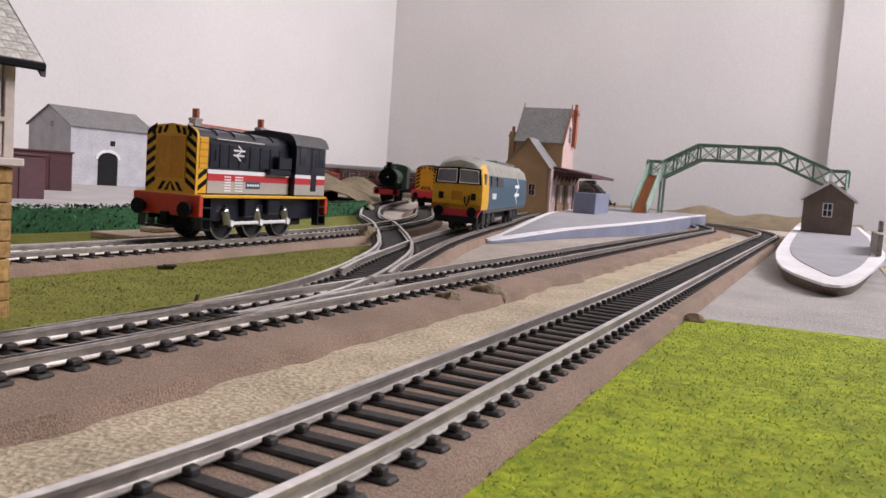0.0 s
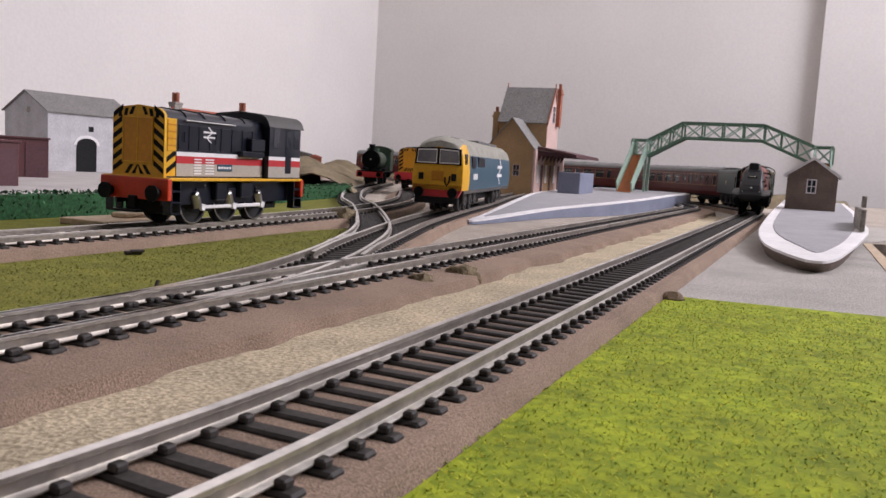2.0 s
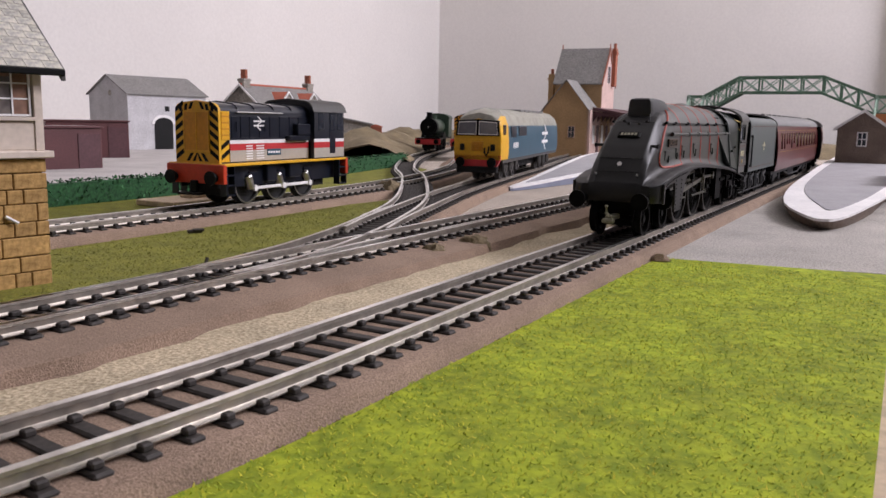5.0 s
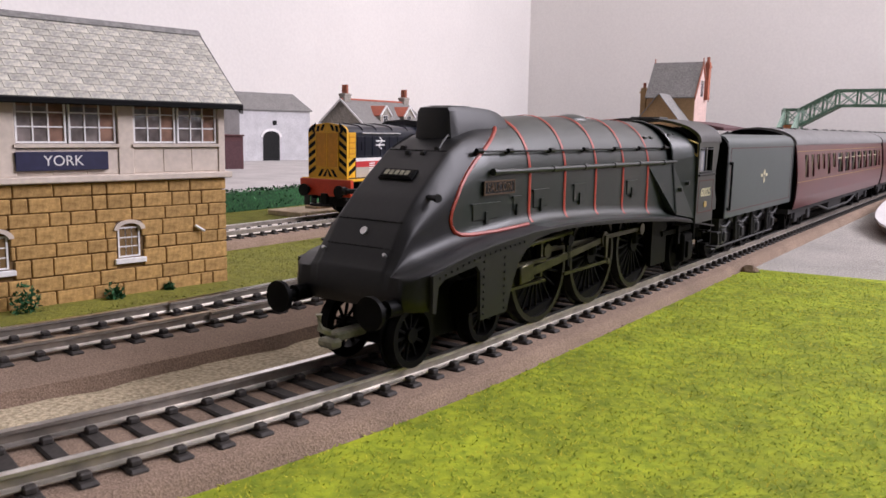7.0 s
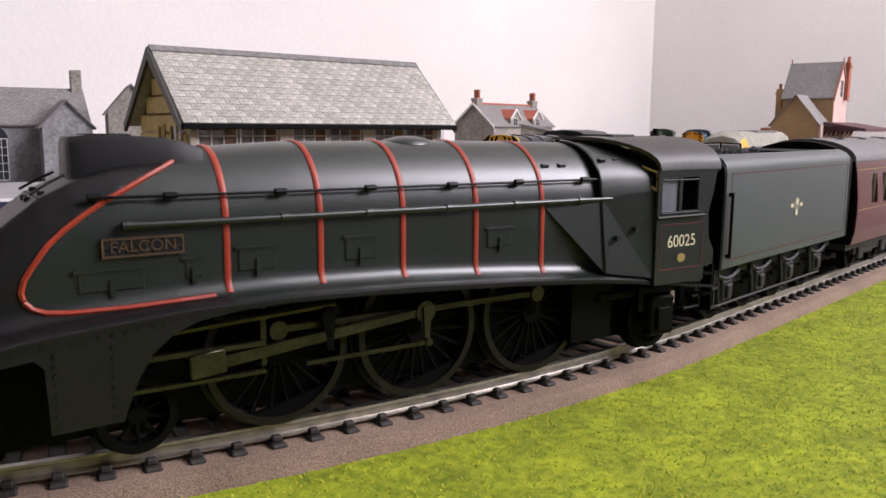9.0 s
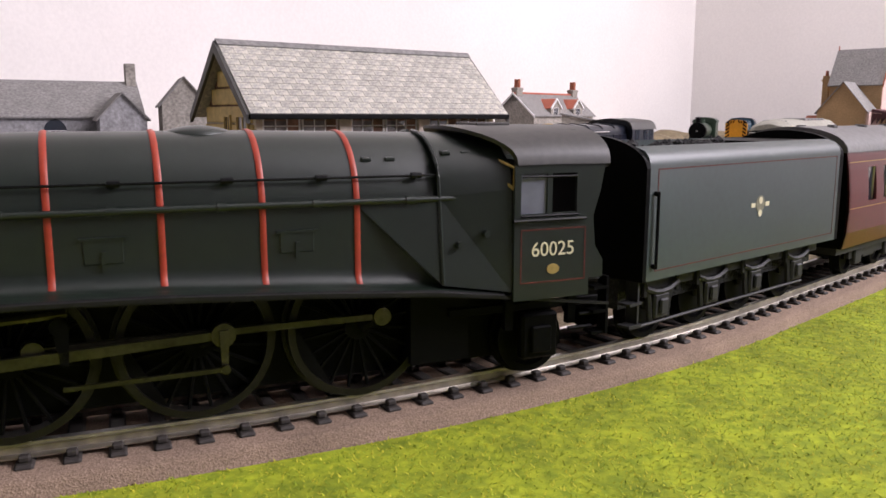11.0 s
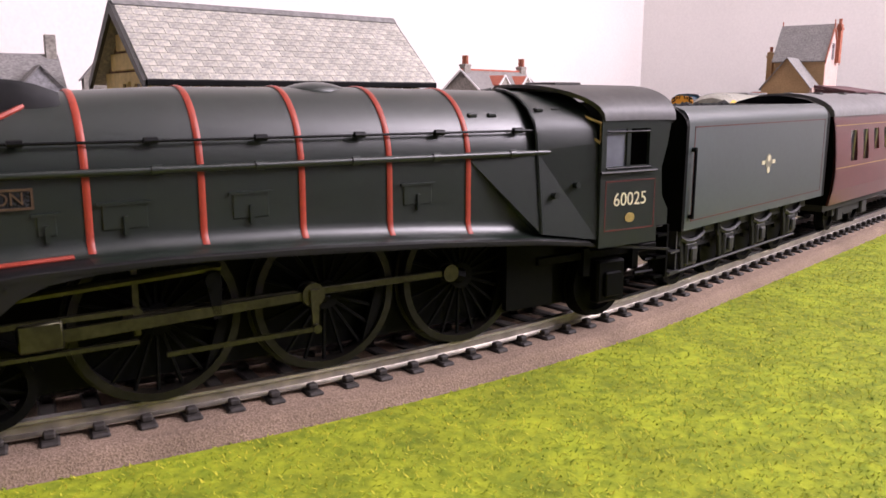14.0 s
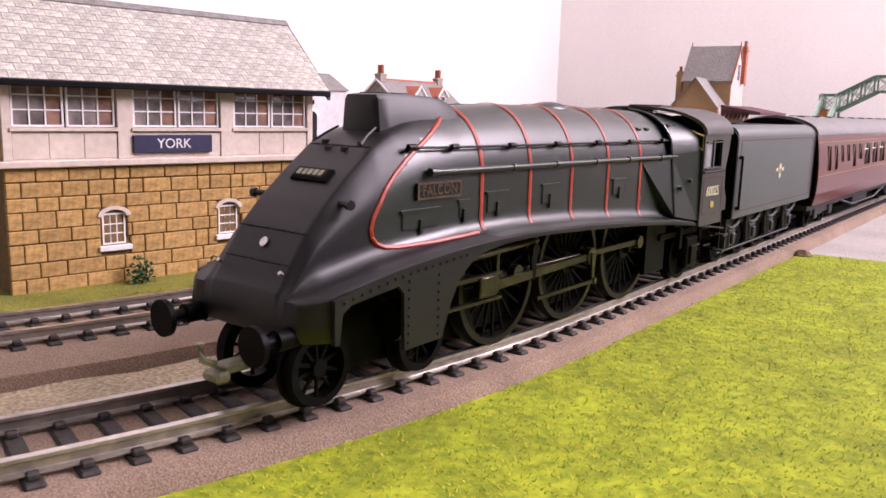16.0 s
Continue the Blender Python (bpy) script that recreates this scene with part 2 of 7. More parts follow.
# board and room
sheet("ground", uvs((-0.75, -1.3), (1.9, -1.3), (1.9, 0.84), (0.85, 0.84), (0.62, 0.083), (-0.75, 0.083)), 0, "scatter", "grey-brown scatter on the layout baseboard", "ground", thick=18)


def wall(name, a0, a1, b0, b1, z0=-900, z1=1800, label="plain room wall, papered off-white in view and greyed out of view", material="wall"):
    bm = bmesh.new()
    box(bm, a0 * 1000, a1 * 1000, b0 * 1000, b1 * 1000, z0, z1)
    for v in bm.verts:
        p = U * v.co.x + V * v.co.y
        v.co.x, v.co.y = p.x, p.y
    bmesh.ops.recalc_face_normals(bm, faces=bm.faces)
    return tagged(link_mesh(name, bm, material), label, "wall", kind="structure")


EAST = 1.45                      # inner face of the window wall
wall("wall_north", 2.25, 2.37, -1.264, 0.03)
wall("wall_north_return", 2.22, 2.34, 0.03, EAST + 0.12)
wall("wall_west", -2.12, 2.37, -1.40, -1.264)
# unseen south and window walls, their grey chosen to hold back bounced light
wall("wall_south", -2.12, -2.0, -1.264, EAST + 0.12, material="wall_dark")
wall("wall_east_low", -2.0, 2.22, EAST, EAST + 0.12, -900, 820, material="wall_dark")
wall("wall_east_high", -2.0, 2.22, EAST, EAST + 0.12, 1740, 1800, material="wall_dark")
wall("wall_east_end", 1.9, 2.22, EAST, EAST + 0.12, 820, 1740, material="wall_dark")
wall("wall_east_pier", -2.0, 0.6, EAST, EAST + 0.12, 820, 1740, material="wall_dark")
wall("floor", -2.0, 2.22, -1.264, EAST, -960, -900, "dark carpet on the room floor", "carpet")["category"] = "floor"
wall("ceiling", -2.12, 2.37, -1.40, EAST + 0.12, 1800, 1860, "white painted ceiling", "ceiling")["category"] = "ceiling"

# ---- vehicles on the line ----
def vehicle_pose(line, s, front, rear):
    """A vehicle whose front end is at s, riding on the pivots front and rear behind it (mm)."""
    p, _ = along(line, s - front / 1000)
    q, _ = along(line, s - rear / 1000)
    d = (p - q).normalized()
    o = p + d * front / 1000
    return Matrix.Translation((o.x, o.y, RAIL)) @ Matrix.Rotation(math.atan2(d.y, d.x), 4, "Z")


TRAIN = [(0, 1.166), (0.3, 1.269), (0.6, 1.372), (0.9, 1.4645), (1.2, 1.5535), (1.5, 1.638), (1.8, 1.7175), (2.1, 1.794), (2.4, 1.867), (2.7, 1.938), (3,
         2.006), (3.2, 2.0495), (4.3, 2.248), (5.5, 2.397), (6, 2.4495), (6.5, 2.5005), (7, 2.5505), (7.5, 2.595), (8, 2.6358), (8.5, 2.668), (9, 2.6942),
         (9.2, 2.7048), (10.2, 2.74), (11.3, 2.7532), (12, 2.7536), (12.5, 2.7514), (13, 2.7352), (13.5, 2.7176), (14, 2.706), (14.5, 2.6945), (15, 2.6668),
         (15.5, 2.6355), (16, 2.607)]


def train_at(t):
    i = max(k for k in range(len(TRAIN)) if TRAIN[k][0] <= t + 1e-9)
    if i == len(TRAIN) - 1:
        return TRAIN[i][1]
    def slope(k):
        a, b = max(k - 1, 0), min(k + 1, len(TRAIN) - 1)
        return (TRAIN[b][1] - TRAIN[a][1]) / (TRAIN[b][0] - TRAIN[a][0])
    (t0, s0), (t1, s1) = TRAIN[i], TRAIN[i + 1]
    w, x = t1 - t0, (t - t0) / (t1 - t0)
    return s0 * (1 + 2 * x) * (1 - x) ** 2 + slope(i) * w * x * (1 - x) ** 2 + s1 * x * x * (3 - 2 * x) + slope(i + 1) * w * x * x * (x - 1)

M.update(
    lining=mat("orange_red_lining", (0.36, 0.042, 0.018), 0.45, grain=900, vary=0.1),
    brass=mat("dull_brass", (0.55, 0.4, 0.14), 0.4, 0.6, grain=900, vary=0.1),
    cream=mat("cream_transfer", (0.72, 0.66, 0.45), 0.6, grain=900, vary=0.05),
    rod=mat("dull_rod_metal", (0.075, 0.07, 0.045), 0.34, 0.9, grain=900, vary=0.2, blotch=120, stain=0.3),
    bright=mat("bright_steel", (0.62, 0.61, 0.6), 0.28, 1.0, grain=900, vary=0.1),
    tyre=mat("blackened_tyre", (0.003, 0.0029, 0.0028), 0.55, 0.0, grain=900, vary=0.2, spec=0.08),
    glass=mat("dark_glass", (0.03, 0.035, 0.045), 0.08, grain=200, vary=0.05, spec=0.8),
    pane=mat("grey_window_glass", (0.16, 0.17, 0.2), 0.1, grain=300, vary=0.1, spec=0.8),
    steel=mat("dark_steel_tyre", (0.018, 0.016, 0.013), 0.4, 0.6, grain=900, vary=0.2),
    faint_lining=mat("worn_red_lining", (0.09, 0.014, 0.009), 0.5, grain=900, vary=0.3),
    bronze=mat("dull_bronze", (0.12, 0.075, 0.045), 0.45, 0.5, grain=900, vary=0.2),
    coal=mat("coal", (0.007, 0.007, 0.0075), 0.6, grain=1500, vary=0.5, bump=1.0, spec=0.25),
    roofgrey=mat("coach_roof_grey", (0.17, 0.165, 0.16), 0.6, grain=600, vary=0.12),
    underframe=mat("underframe_black", (0.012, 0.012, 0.013), 0.6, grain=900, vary=0.3),
    nose_black=mat("matt_black_nose", (0.0062, 0.006, 0.0064), 0.45, grain=900, vary=0.18, blotch=90, stain=0.15, spec=0.4),
    pale_metal=mat("pale_cast_metal", (0.3, 0.29, 0.21), 0.45, 0.5, grain=900, vary=0.2, blotch=150, stain=0.3),
    # the locomotive's green with the window's bluish sheen lightened into its base colour
    tender_green=mat("satin_tender_green", (0.026, 0.044, 0.041), 0.42, grain=700, vary=0.1, blotch=60, stain=0.12, spec=1.0),
    red=mat("buffer_beam_red", (0.55, 0.045, 0.012), 0.45, grain=700, vary=0.08),
)
# the streamlined casing in millimetres behind the coupling: top profile, half width of the side, height and half width of the ledge
PROFILE = [(-157, 48.6), (-142, 49.0), (-110, 49.5), (-75, 49.4), (-62, 48.7), (-54, 47.6), (-46, 45.8), (-40, 43.8), (-35.2, 41.3), (-29.4, 36.8), (-24.5, 32.6), (-20.4, 28.3), (-17.2, 23.6), (-15.6, 20.9), (-14.4, 19.4)]
SIDE = [(-157, 14.4), (-143, 13.6), (-128, 12.8), (-95, 11.9), (-62, 11.3), (-45, 11.1), (-30, 10.9), (-20, 10.4), (-14.4, 10.2)]
LEDGE = [(-180, 15.4), (-157, 18.7), (-142, 20.6), (-119, 22.4), (-95, 23.9), (-70, 24.7), (-54, 24.5), (-40, 23.5), (-31, 22.6), (-20, 20.6), (-14.4, 18.8)]
SKIRT = [(-180, 17.5), (-30, 17.5), (-22, 17.1), (-18, 16.3), (-15.8, 15.0), (-14.4, 13.2)]
# red line round the side panel: distance and height
LINING = [(-60, 48.2), (-56.5, 46.8), (-50.8, 44.2), (-44.3, 40.9), (-41, 38.9), (-38.2, 36.9), (-35.6, 34.6), (-33.6, 31.9), (-32.4, 30), (-31.9, 28.2), (-32.2, 26.8), (-33.3, 25.6), (-35, 24.9), (-38, 24.6), (-46.5, 24.6), (-54, 24.9), (-61.5, 25.1)]


def table(rows, x):
    rows = sorted(rows)
    return float(np.interp(x, [r[0] for r in rows], [r[1] for r in rows]))


def section(x):
    """Half a cross-section of the casing, from the middle of its top down to the edge of the ledge."""
    zt, w, zv, v = table(PROFILE, x), table(SIDE, x), table(LEDGE, x), table(SKIRT, x)
    f = min(max((-35 - x) / 24, 0), 1)
    f = f * f * (3 - 2 * f)
    fillet = min(3.2, max(zt - zv - 0.6, 0.2) * 0.45)
    zc = min(35.5, zv + fillet + max(zt - zv - fillet, 0) * 0.45)
    c = min(8.1 + 0.02 * (x + 20), w - 0.8)
    wedge = [(c * k, zt) for k in (0, 0.35, 0.7, 0.93, 0.985)] + [(c + 0.25, zt - 0.3)]
    wedge += [(c + 0.25 + (w - c - 0.25) * (1 - (1 - k) ** 1.5), zt - 0.3 + (zc - zt + 0.3) * k) for k in (0.15, 0.35, 0.6, 0.8, 1.0)]
    out = []
    for i, (y, z) in enumerate(wedge):
        a = radians(90 * i / (len(wedge) - 1))
        ry, rz = w * math.sin(a) ** 0.95, zc + (zt - zc) * max(math.cos(a), 0) ** 0.95
        out.append((y + (ry - y) * f, z + (rz - z) * f))
    out += [(w, zc + (zv + fillet - zc) * k) for k in (0.4, 0.75, 1.0)]
    r = min(2.6, (v - w) * 0.6)
    for b in (18, 36, 54, 72, 90):
        out.append((w + r * (1 - math.cos(radians(b))), zv + 0.15 + (fillet - 0.15) * (1 - math.sin(radians(b)))))
    return out + [(v - 0.5, zv), (v, zv - 0.35), (v, zv - 1.0)]


def side_at(x, z):
    """Half width of the casing at a height, and the way out from it."""
    pts = section(x)
    for (y0, z0), (y1, z1) in zip(pts[:-1], pts[1:]):
        if z1 <= z <= z0 and z0 > z1:
            k = (z0 - z) / (z0 - z1)
            n = Vector((z0 - z1, y1 - y0)).normalized()
            return y0 + (y1 - y0) * k, n
    return (0.0, Vector((0, 1))) if z > pts[0][1] else (pts[-1][0], Vector((1, 0)))


def on_side(x, z, out=0.0, sg=1):
    y, n = side_at(x, z)
    return Vector((x, sg * (y + n.x * out), z + n.y * out))


def lettering(text, size, m, material, parent, name="lettering", depth=0.08):
    cu = bpy.data.curves.new(name, "FONT")
    cu.body, cu.size, cu.extrude, cu.align_x, cu.align_y = text, size / 1000, depth / 1000, "CENTER", "CENTER"
    ob = new(name, cu)
    dg = bpy.context.evaluated_depsgraph_get()
    me = bpy.data.meshes.new_from_object(ob.evaluated_get(dg))
    bpy.data.objects.remove(ob)
    me.materials.append(M[material])
    out = new(name, me)
    out.parent, out.matrix_basis = parent, m
    return out


def wheel_rim(bm, r, y, face=1, rim=1.3, depth=2.4):
    n = 36
    for r0, r1, y0, y1 in ((r - rim, r, y, y + face * depth), (r - rim, r + 0.7, y - face * 0.6, y)):
        ring = []
        for k in range(n):
            c, s = math.cos(2 * math.pi * k / n), math.sin(2 * math.pi * k / n)
            ring.append([bm.verts.new((c * q / 1000, u / 1000, s * q / 1000)) for q, u in ((r0, y0), (r1, y0), (r1, y1), (r0, y1))])
        for k in range(n):
            for j in range(4):
                bm.faces.new((ring[k][j], ring[k][(j + 1) % 4], ring[(k + 1) % n][(j + 1) % 4], ring[(k + 1) % n][j]))
    bmesh.ops.recalc_face_normals(bm, faces=bm.faces)


def wheel_mesh(bm, r, y, spokes, face=1, rim=1.3, hub=2.2, depth=2.4, weight=None):
    """A small wheel in the x-z plane at y (millimetres), face: the side it shows."""
    wheel_rim(bm, r, y, face, rim, depth)
    disc(bm, 0, y, y + face * (depth - 0.3), 0, hub, 14)
    disc(bm, 0, y + face * 0.6, y + face * 1.2, 0, r - rim + 0.1, 24)


def wheelset(parent, name, x, r, spokes, label, pin=None, weight=None, hub=2.2):
    """A pair of wheels on an axle: hubs, webs and cranks in one mesh, tyres and spokes as its parts."""
    bm, rim = bmesh.new(), 1.3
    for f in (-1, 1):
        y = f * 7.3
        disc(bm, 0, y, y + f * 2.1, 0, hub, 14)
        if not spokes:
            disc(bm, 0, y + f * 0.6, y + f * 1.2, 0, r - rim + 0.1, 24)
        if weight is not None:
            arc = [(math.cos(radians(a)) * (r - rim), math.sin(radians(a)) * (r - rim)) for a in range(weight - 38, weight + 39, 6)]
            prism(bm, arc, y + f * 0.5, y + f * 1.7, "y")
        if pin:
            disc(bm, pin, f * 9.4, f * 10.6, 0, 2.0, 12)
            tube(bm, [(0, f * 9.3, 0), (pin, f * 9.3, 0)], 1.5, 8)
    disc(bm, 0, -7.3, 7.3, 0, 1.0, 8)
    ob = part(name, bm, "tyre", parent, label, 40)
    ob.location = (x / 1000, 0, r / 1000)
    for f in (-1, 1):
        bm = bmesh.new()
        wheel_rim(bm, r, f * 7.3, f)
        part("tyre", bm, "steel" if pin else "tyre", ob, "", 40)
        shared = None
        for k in range(spokes):
            if not shared:
                bm = bmesh.new()
                tube(bm, [(hub * 0.8, f * 8.4, 0), (r - rim, f * 8.2, 0)], 0.36, 5)
                spoke = part("spoke", bm, "tyre", ob)
                shared = spoke.data
            else:
                spoke = new("spoke", shared)
                spoke.parent = ob
            spoke.matrix_basis = Matrix.Rotation(2 * math.pi * k / spokes, 4, "Y")
    return ob


WHEELS, RODS = [], []       # (part, x, radius, first angle) and (part, x, z, throw) for the turning parts
DRIVER, THROW, ROLL = 13.3, 4.4, 11.35


def loft(bm, rings, mi=0):
    for p, q in zip(rings[:-1], rings[1:]):
        for k in range(len(p) - 1):
            bm.faces.new((p[k], p[k + 1], q[k + 1], q[k])).material_index = mi


def casing_parts(root):
    """Streamlined casing, side skirts, chimney, bands, pipes and plates."""
    front = sorted((z, x) for x, z in LINING[:10])
    foot = sorted(LINING[9:])
    xs = [-14.4, -14.9, -15.6, -16.4, -17.2, -18.2] + [-19.2 - 0.8 * k for k in range(56)] + [-64.0 - 2.0 * k for k in range(47)]
    bm, rings = bmesh.new(), []
    for x in xs:
        half = section(x)
        rings.append([bm.verts.new((x / 1000, y / 1000, z / 1000)) for y, z in half[::-1]] + [bm.verts.new((x / 1000, -y / 1000, z / 1000)) for y, z in half[1:]])
    for p, q in zip(rings[:-1], rings[1:]):
        for k in range(len(p) - 1):
            f = bm.faces.new((p[k], p[k + 1], q[k + 1], q[k]))
            m = f.calc_center_median() * 1000
            ahead = m.x > np.interp(m.z, [r[0] for r in front], [r[1] for r in front])
            below = m.x > -61.5 and m.z < np.interp(m.x, [r[0] for r in foot], [r[1] for r in foot])
            f.material_index = 0 if ahead or below or m.z < table(LEDGE, m.x) - 0.1 else 1
    # the rounded apron under the nose
    last = len(rings[0]) - 1
    rim = [rings[i][0] for i in range(6, 0, -1)] + rings[0] + [rings[i][last] for i in range(1, 7)]
    low = []
    for k, z in ((0.4, 15.6), (0.3, 14.0), (-0.6, 12.6)):
        low.append([bm.verts.new((v.co.x + k / 1000, v.co.y * (1 if k > 0 else 0.97), min(v.co.z, z / 1000))) for v in rim])
    loft(bm, [rim] + low)
    bm.faces.new(rings[-1][::-1])
    bmesh.ops.recalc_face_normals(bm, faces=bm.faces)
    part("casing", bm, ["nose_black", "green"], root, "smooth dark green casing with matt black wedge nose", 38)
    # side skirts: openings over the bogie and under the arch over the wheels
    top = [(x, table(LEDGE, x) - 0.5) for x in (-18, -24, -31, -40, -54, -70, -82, -95, -107, -119, -130, -142, -157, -180)]
    arch = [(-180, 14.4), (-157, 17.5), (-142, 19.3), (-119, 21.1), (-95, 22.5), (-80, 23.2), (-70, 23.4), (-62, 23.2), (-55.4, 22.4), (-51.5, 20.8), (-48.3, 18.2), (-46.1, 14.6), (-44.4, 10.4), (-43.8, 8.6)]
    outline = top + arch + [(-33.9, 8.4), (-33.5, 18.2), (-32.2, 19.6), (-21.5, 18.4), (-19.6, 17.2), (-19.0, 12.4), (-18, 12.6)]
    for sg in (1, -1):
        bm = bmesh.new()
        prism(bm, outline, sg * 16.5, sg * 17.3, "y")
        part("valance", bm, "nose_black", root, "black riveted side skirt")
        shared = None
        spots = [(-20 - 1.9 * k, table(LEDGE, -20 - 1.9 * k) - 1.7) for k in range(17)]
        spots += [(x, 9.6 + 1.5 * k) for x in (-34.8, -42.6) for k in range(8)]
        for x, z in spots:
            if not shared:
                bm = bmesh.new()
                tube(bm, [(0, 0, 0), (0, sg * 0.26, 0)], 0.27, 6)
                ob = part("rivet", bm, "nose_black", root)
                shared = ob.data
            else:
                ob = new("rivet", shared)
                ob.parent = root
            ob.matrix_basis = Matrix.Translation((x / 1000, sg * 0.0173, z / 1000))
    # chimney with its fairing
    bm, rows = bmesh.new(), []
    for x, w, h in ((-40.2, 3.2, 49.6), (-40.6, 4.0, 50.3), (-43, 4.3, 50.6), (-48, 4.7, 50.6), (-54.5, 5.4, 50.2), (-57.5, 5.6, 49.6), (-60.5, 5.6, 48.4)):
        base = table(PROFILE, x) - (2.4 if x > -50 else 2.8)
        rows.append([bm.verts.new(Vector((x, y, z)) / 1000) for y, z in ((-w - 0.9, base), (-w - 0.1, h - 0.8), (-w + 0.5, h), (w - 0.5, h), (w + 0.1, h - 0.8), (w + 0.9, base))])
    loft(bm, rows)
    bm.faces.new(rows[0]), bm.faces.new(rows[-1][::-1])
    bmesh.ops.recalc_face_normals(bm, faces=bm.faces)
    part("chimney", bm, "nose_black", root, "squared black chimney with sloping fairing", 30)
    bm = bmesh.new()
    box(bm, -50, -43, -2.8, 2.8, 50.5, 50.75)
    part("chimney_opening", bm, "coal", root)
    # bands round the boiler
    for x in (-61.6, -78.2, -94.8, -111.2, -127.8):
        bm, rows = bmesh.new(), []
        for d in (0.0, -0.28, -0.82, -1.1):
            half = section(x + d)[:17]
            ring = []
            for sg in (1, -1):
                pts = half[::-1] if sg > 0 else half[1:]
                for y, z in pts:
                    n = Vector((max(y, 0.01), (z - 34) if z > 34 else 0.15)).normalized() * (0.16 if d in (0.0, -1.1) else 0.3)
                    ring.append(bm.verts.new(Vector((x + d, sg * (y + n.x), z + n.y)) / 1000))
            rows.append(ring)
        loft(bm, rows)
        bmesh.ops.recalc_face_normals(bm, faces=bm.faces)
        part("boiler_band", bm, "lining", root, "orange-red lined boiler band", 60)
    for sg in (1, -1):
        bm, path = bmesh.new(), []
        for (x0, z0), (x1, z1) in zip(LINING[:-1], LINING[1:]):
            for k in range(4):
                path.append(on_side(x0 + (x1 - x0) * k / 4, z0 + (z1 - z0) * k / 4, 0.05, sg))
        tube(bm, path, 0.46, 6)
        part("nose_lining", bm, "lining", root)
        # handrail on knobs
        bm = bmesh.new()
        tube(bm, [on_side(x, 41.0, 1.0, sg) for x in range(-42, -158, -4)], 0.26, 6)
        part("handrail", bm, "black", root, "thin handrail on knobs")
        for x in (-42.5, -53.5, -71.5, -88.5, -106, -122, -139.5, -155):
            bm = bmesh.new()
            p, q = on_side(x, 41.0, -0.2, sg), on_side(x, 41.0, 1.2, sg)
            tube(bm, [p, q], 0.45, 8)
            tube(bm, [q + Vector((-1, 0, 0)), q + Vector((1, 0, 0))], 0.55, 8)
            part("handrail_knob", bm, "black", root, smooth=40)
        bm = bmesh.new()
        tube(bm, [on_side(x, 37.0, 0.85, sg) for x in [-46.2] + list(range(-48, -158, -4))], 0.56, 8)
        tube(bm, [on_side(-46.0, 37.0, 0.85, sg), on_side(-47.4, 37.0, 0.85, sg)], 0.8, 8)
        for x in (-72, -88, -105, -121, -138):
            tube(bm, [on_side(x - 0.8, 37.0, 0.85, sg), on_side(x + 0.8, 37.0, 0.85, sg)], 0.78, 8)
        part("ejector_pipe", bm, "green", root, "long green pipe on the boiler side", 50)
        # hatches: outline, top flange and catch
        for x, l, z, h in ((-39.5, 9.5, 27.2, 3.4), (-55.3, 2.6, 28.2, 3.2), (-64, 6.5, 28.4, 4.0), (-83.5, 6.0, 28.6, 4.2), (-114.5, 6.0, 28.6, 3.8)):
            bm = bmesh.new()
            y = side_at(x - l / 2, z + h / 2)[0]
            box(bm, x - l, x, *sorted((sg * (y - 1.2), sg * (y + 0.22))), z, z + h, bevel=0.15)
            box(bm, x - l - 0.6, x + 0.6, *sorted((sg * (y - 0.6), sg * (y + 0.5))), z + h - 0.3, z + h + 0.15)
            box(bm, x - l / 2 - 0.35, x - l / 2 + 0.35, *sorted((sg * (y - 0.6), sg * (y + 0.6))), z - 0.9, z + h * 0.5)
            part("inspection_hatch", bm, "green", root)
        bm = bmesh.new()
        y = side_at(-49, 33.8)[0]
        box(bm, -55.2, -42.9, *sorted((sg * (y - 0.8), sg * (y + 0.5))), 32.3, 35.3, bevel=0.15)
        plate = part("nameplate", bm, "coal", root, "dark nameplate with bronze rim and raised letters")
        for x0, x1, z0, z1 in ((-55.2, -42.9, 34.95, 35.3), (-55.2, -42.9, 32.3, 32.65), (-55.2, -54.85, 32.65, 34.95), (-43.25, -42.9, 32.65, 34.95)):
            bm = bmesh.new()
            box(bm, x0, x1, *sorted((sg * (y + 0.45), sg * (y + 0.62))), z0, z1)
            part("plate_rim", bm, "bronze", plate)
        lettering("FALCON", 2.55, Matrix.Translation((-0.04905, sg * (y + 0.54) / 1000, 0.0338)) @ Matrix.Rotation(radians(90), 4, "X") @ (Matrix.Rotation(radians(180), 4, "Y") if sg > 0 else Matrix()), "bronze", plate)
        bm = bmesh.new()
        q = on_side(-27, 33.0, -0.4, sg)
        tube(bm, [q, q + Vector((0.8, sg * 3.0, 0))], 0.55, 8)
        tube(bm, [q + Vector((0.7, sg * 2.6, 0)), q + Vector((0.9, sg * 3.4, 0))], 0.85, 8)
        part("lamp_iron", bm, "nose_black", root)
        for x in (-131, -135.5, -146, -150):
            bm = bmesh.new()
            p = on_side(x, 44.2, 0.15 if x > -143 else 1.7, sg)
            box(bm, x - 1.0, x + 1.0, *sorted((sg * (abs(p.y) - 0.9), sg * (abs(p.y) + 0.35))), p.z - 0.4, p.z + 0.4, bevel=0.2)
            part("washout_plug", bm, "green", root)
        # flared firebox side up to the cab
        bm = bmesh.new()
        pts = [(-128.6, 12.9, 36.2), (-143.6, 16.4, 21.2), (-157.4, 17.6, 19.0), (-157.4, 17.0, 38.6), (-143.6, 14.4, 37.4)]
        o = [bm.verts.new((x / 1000, sg * y / 1000, z / 1000)) for x, y, z in pts]
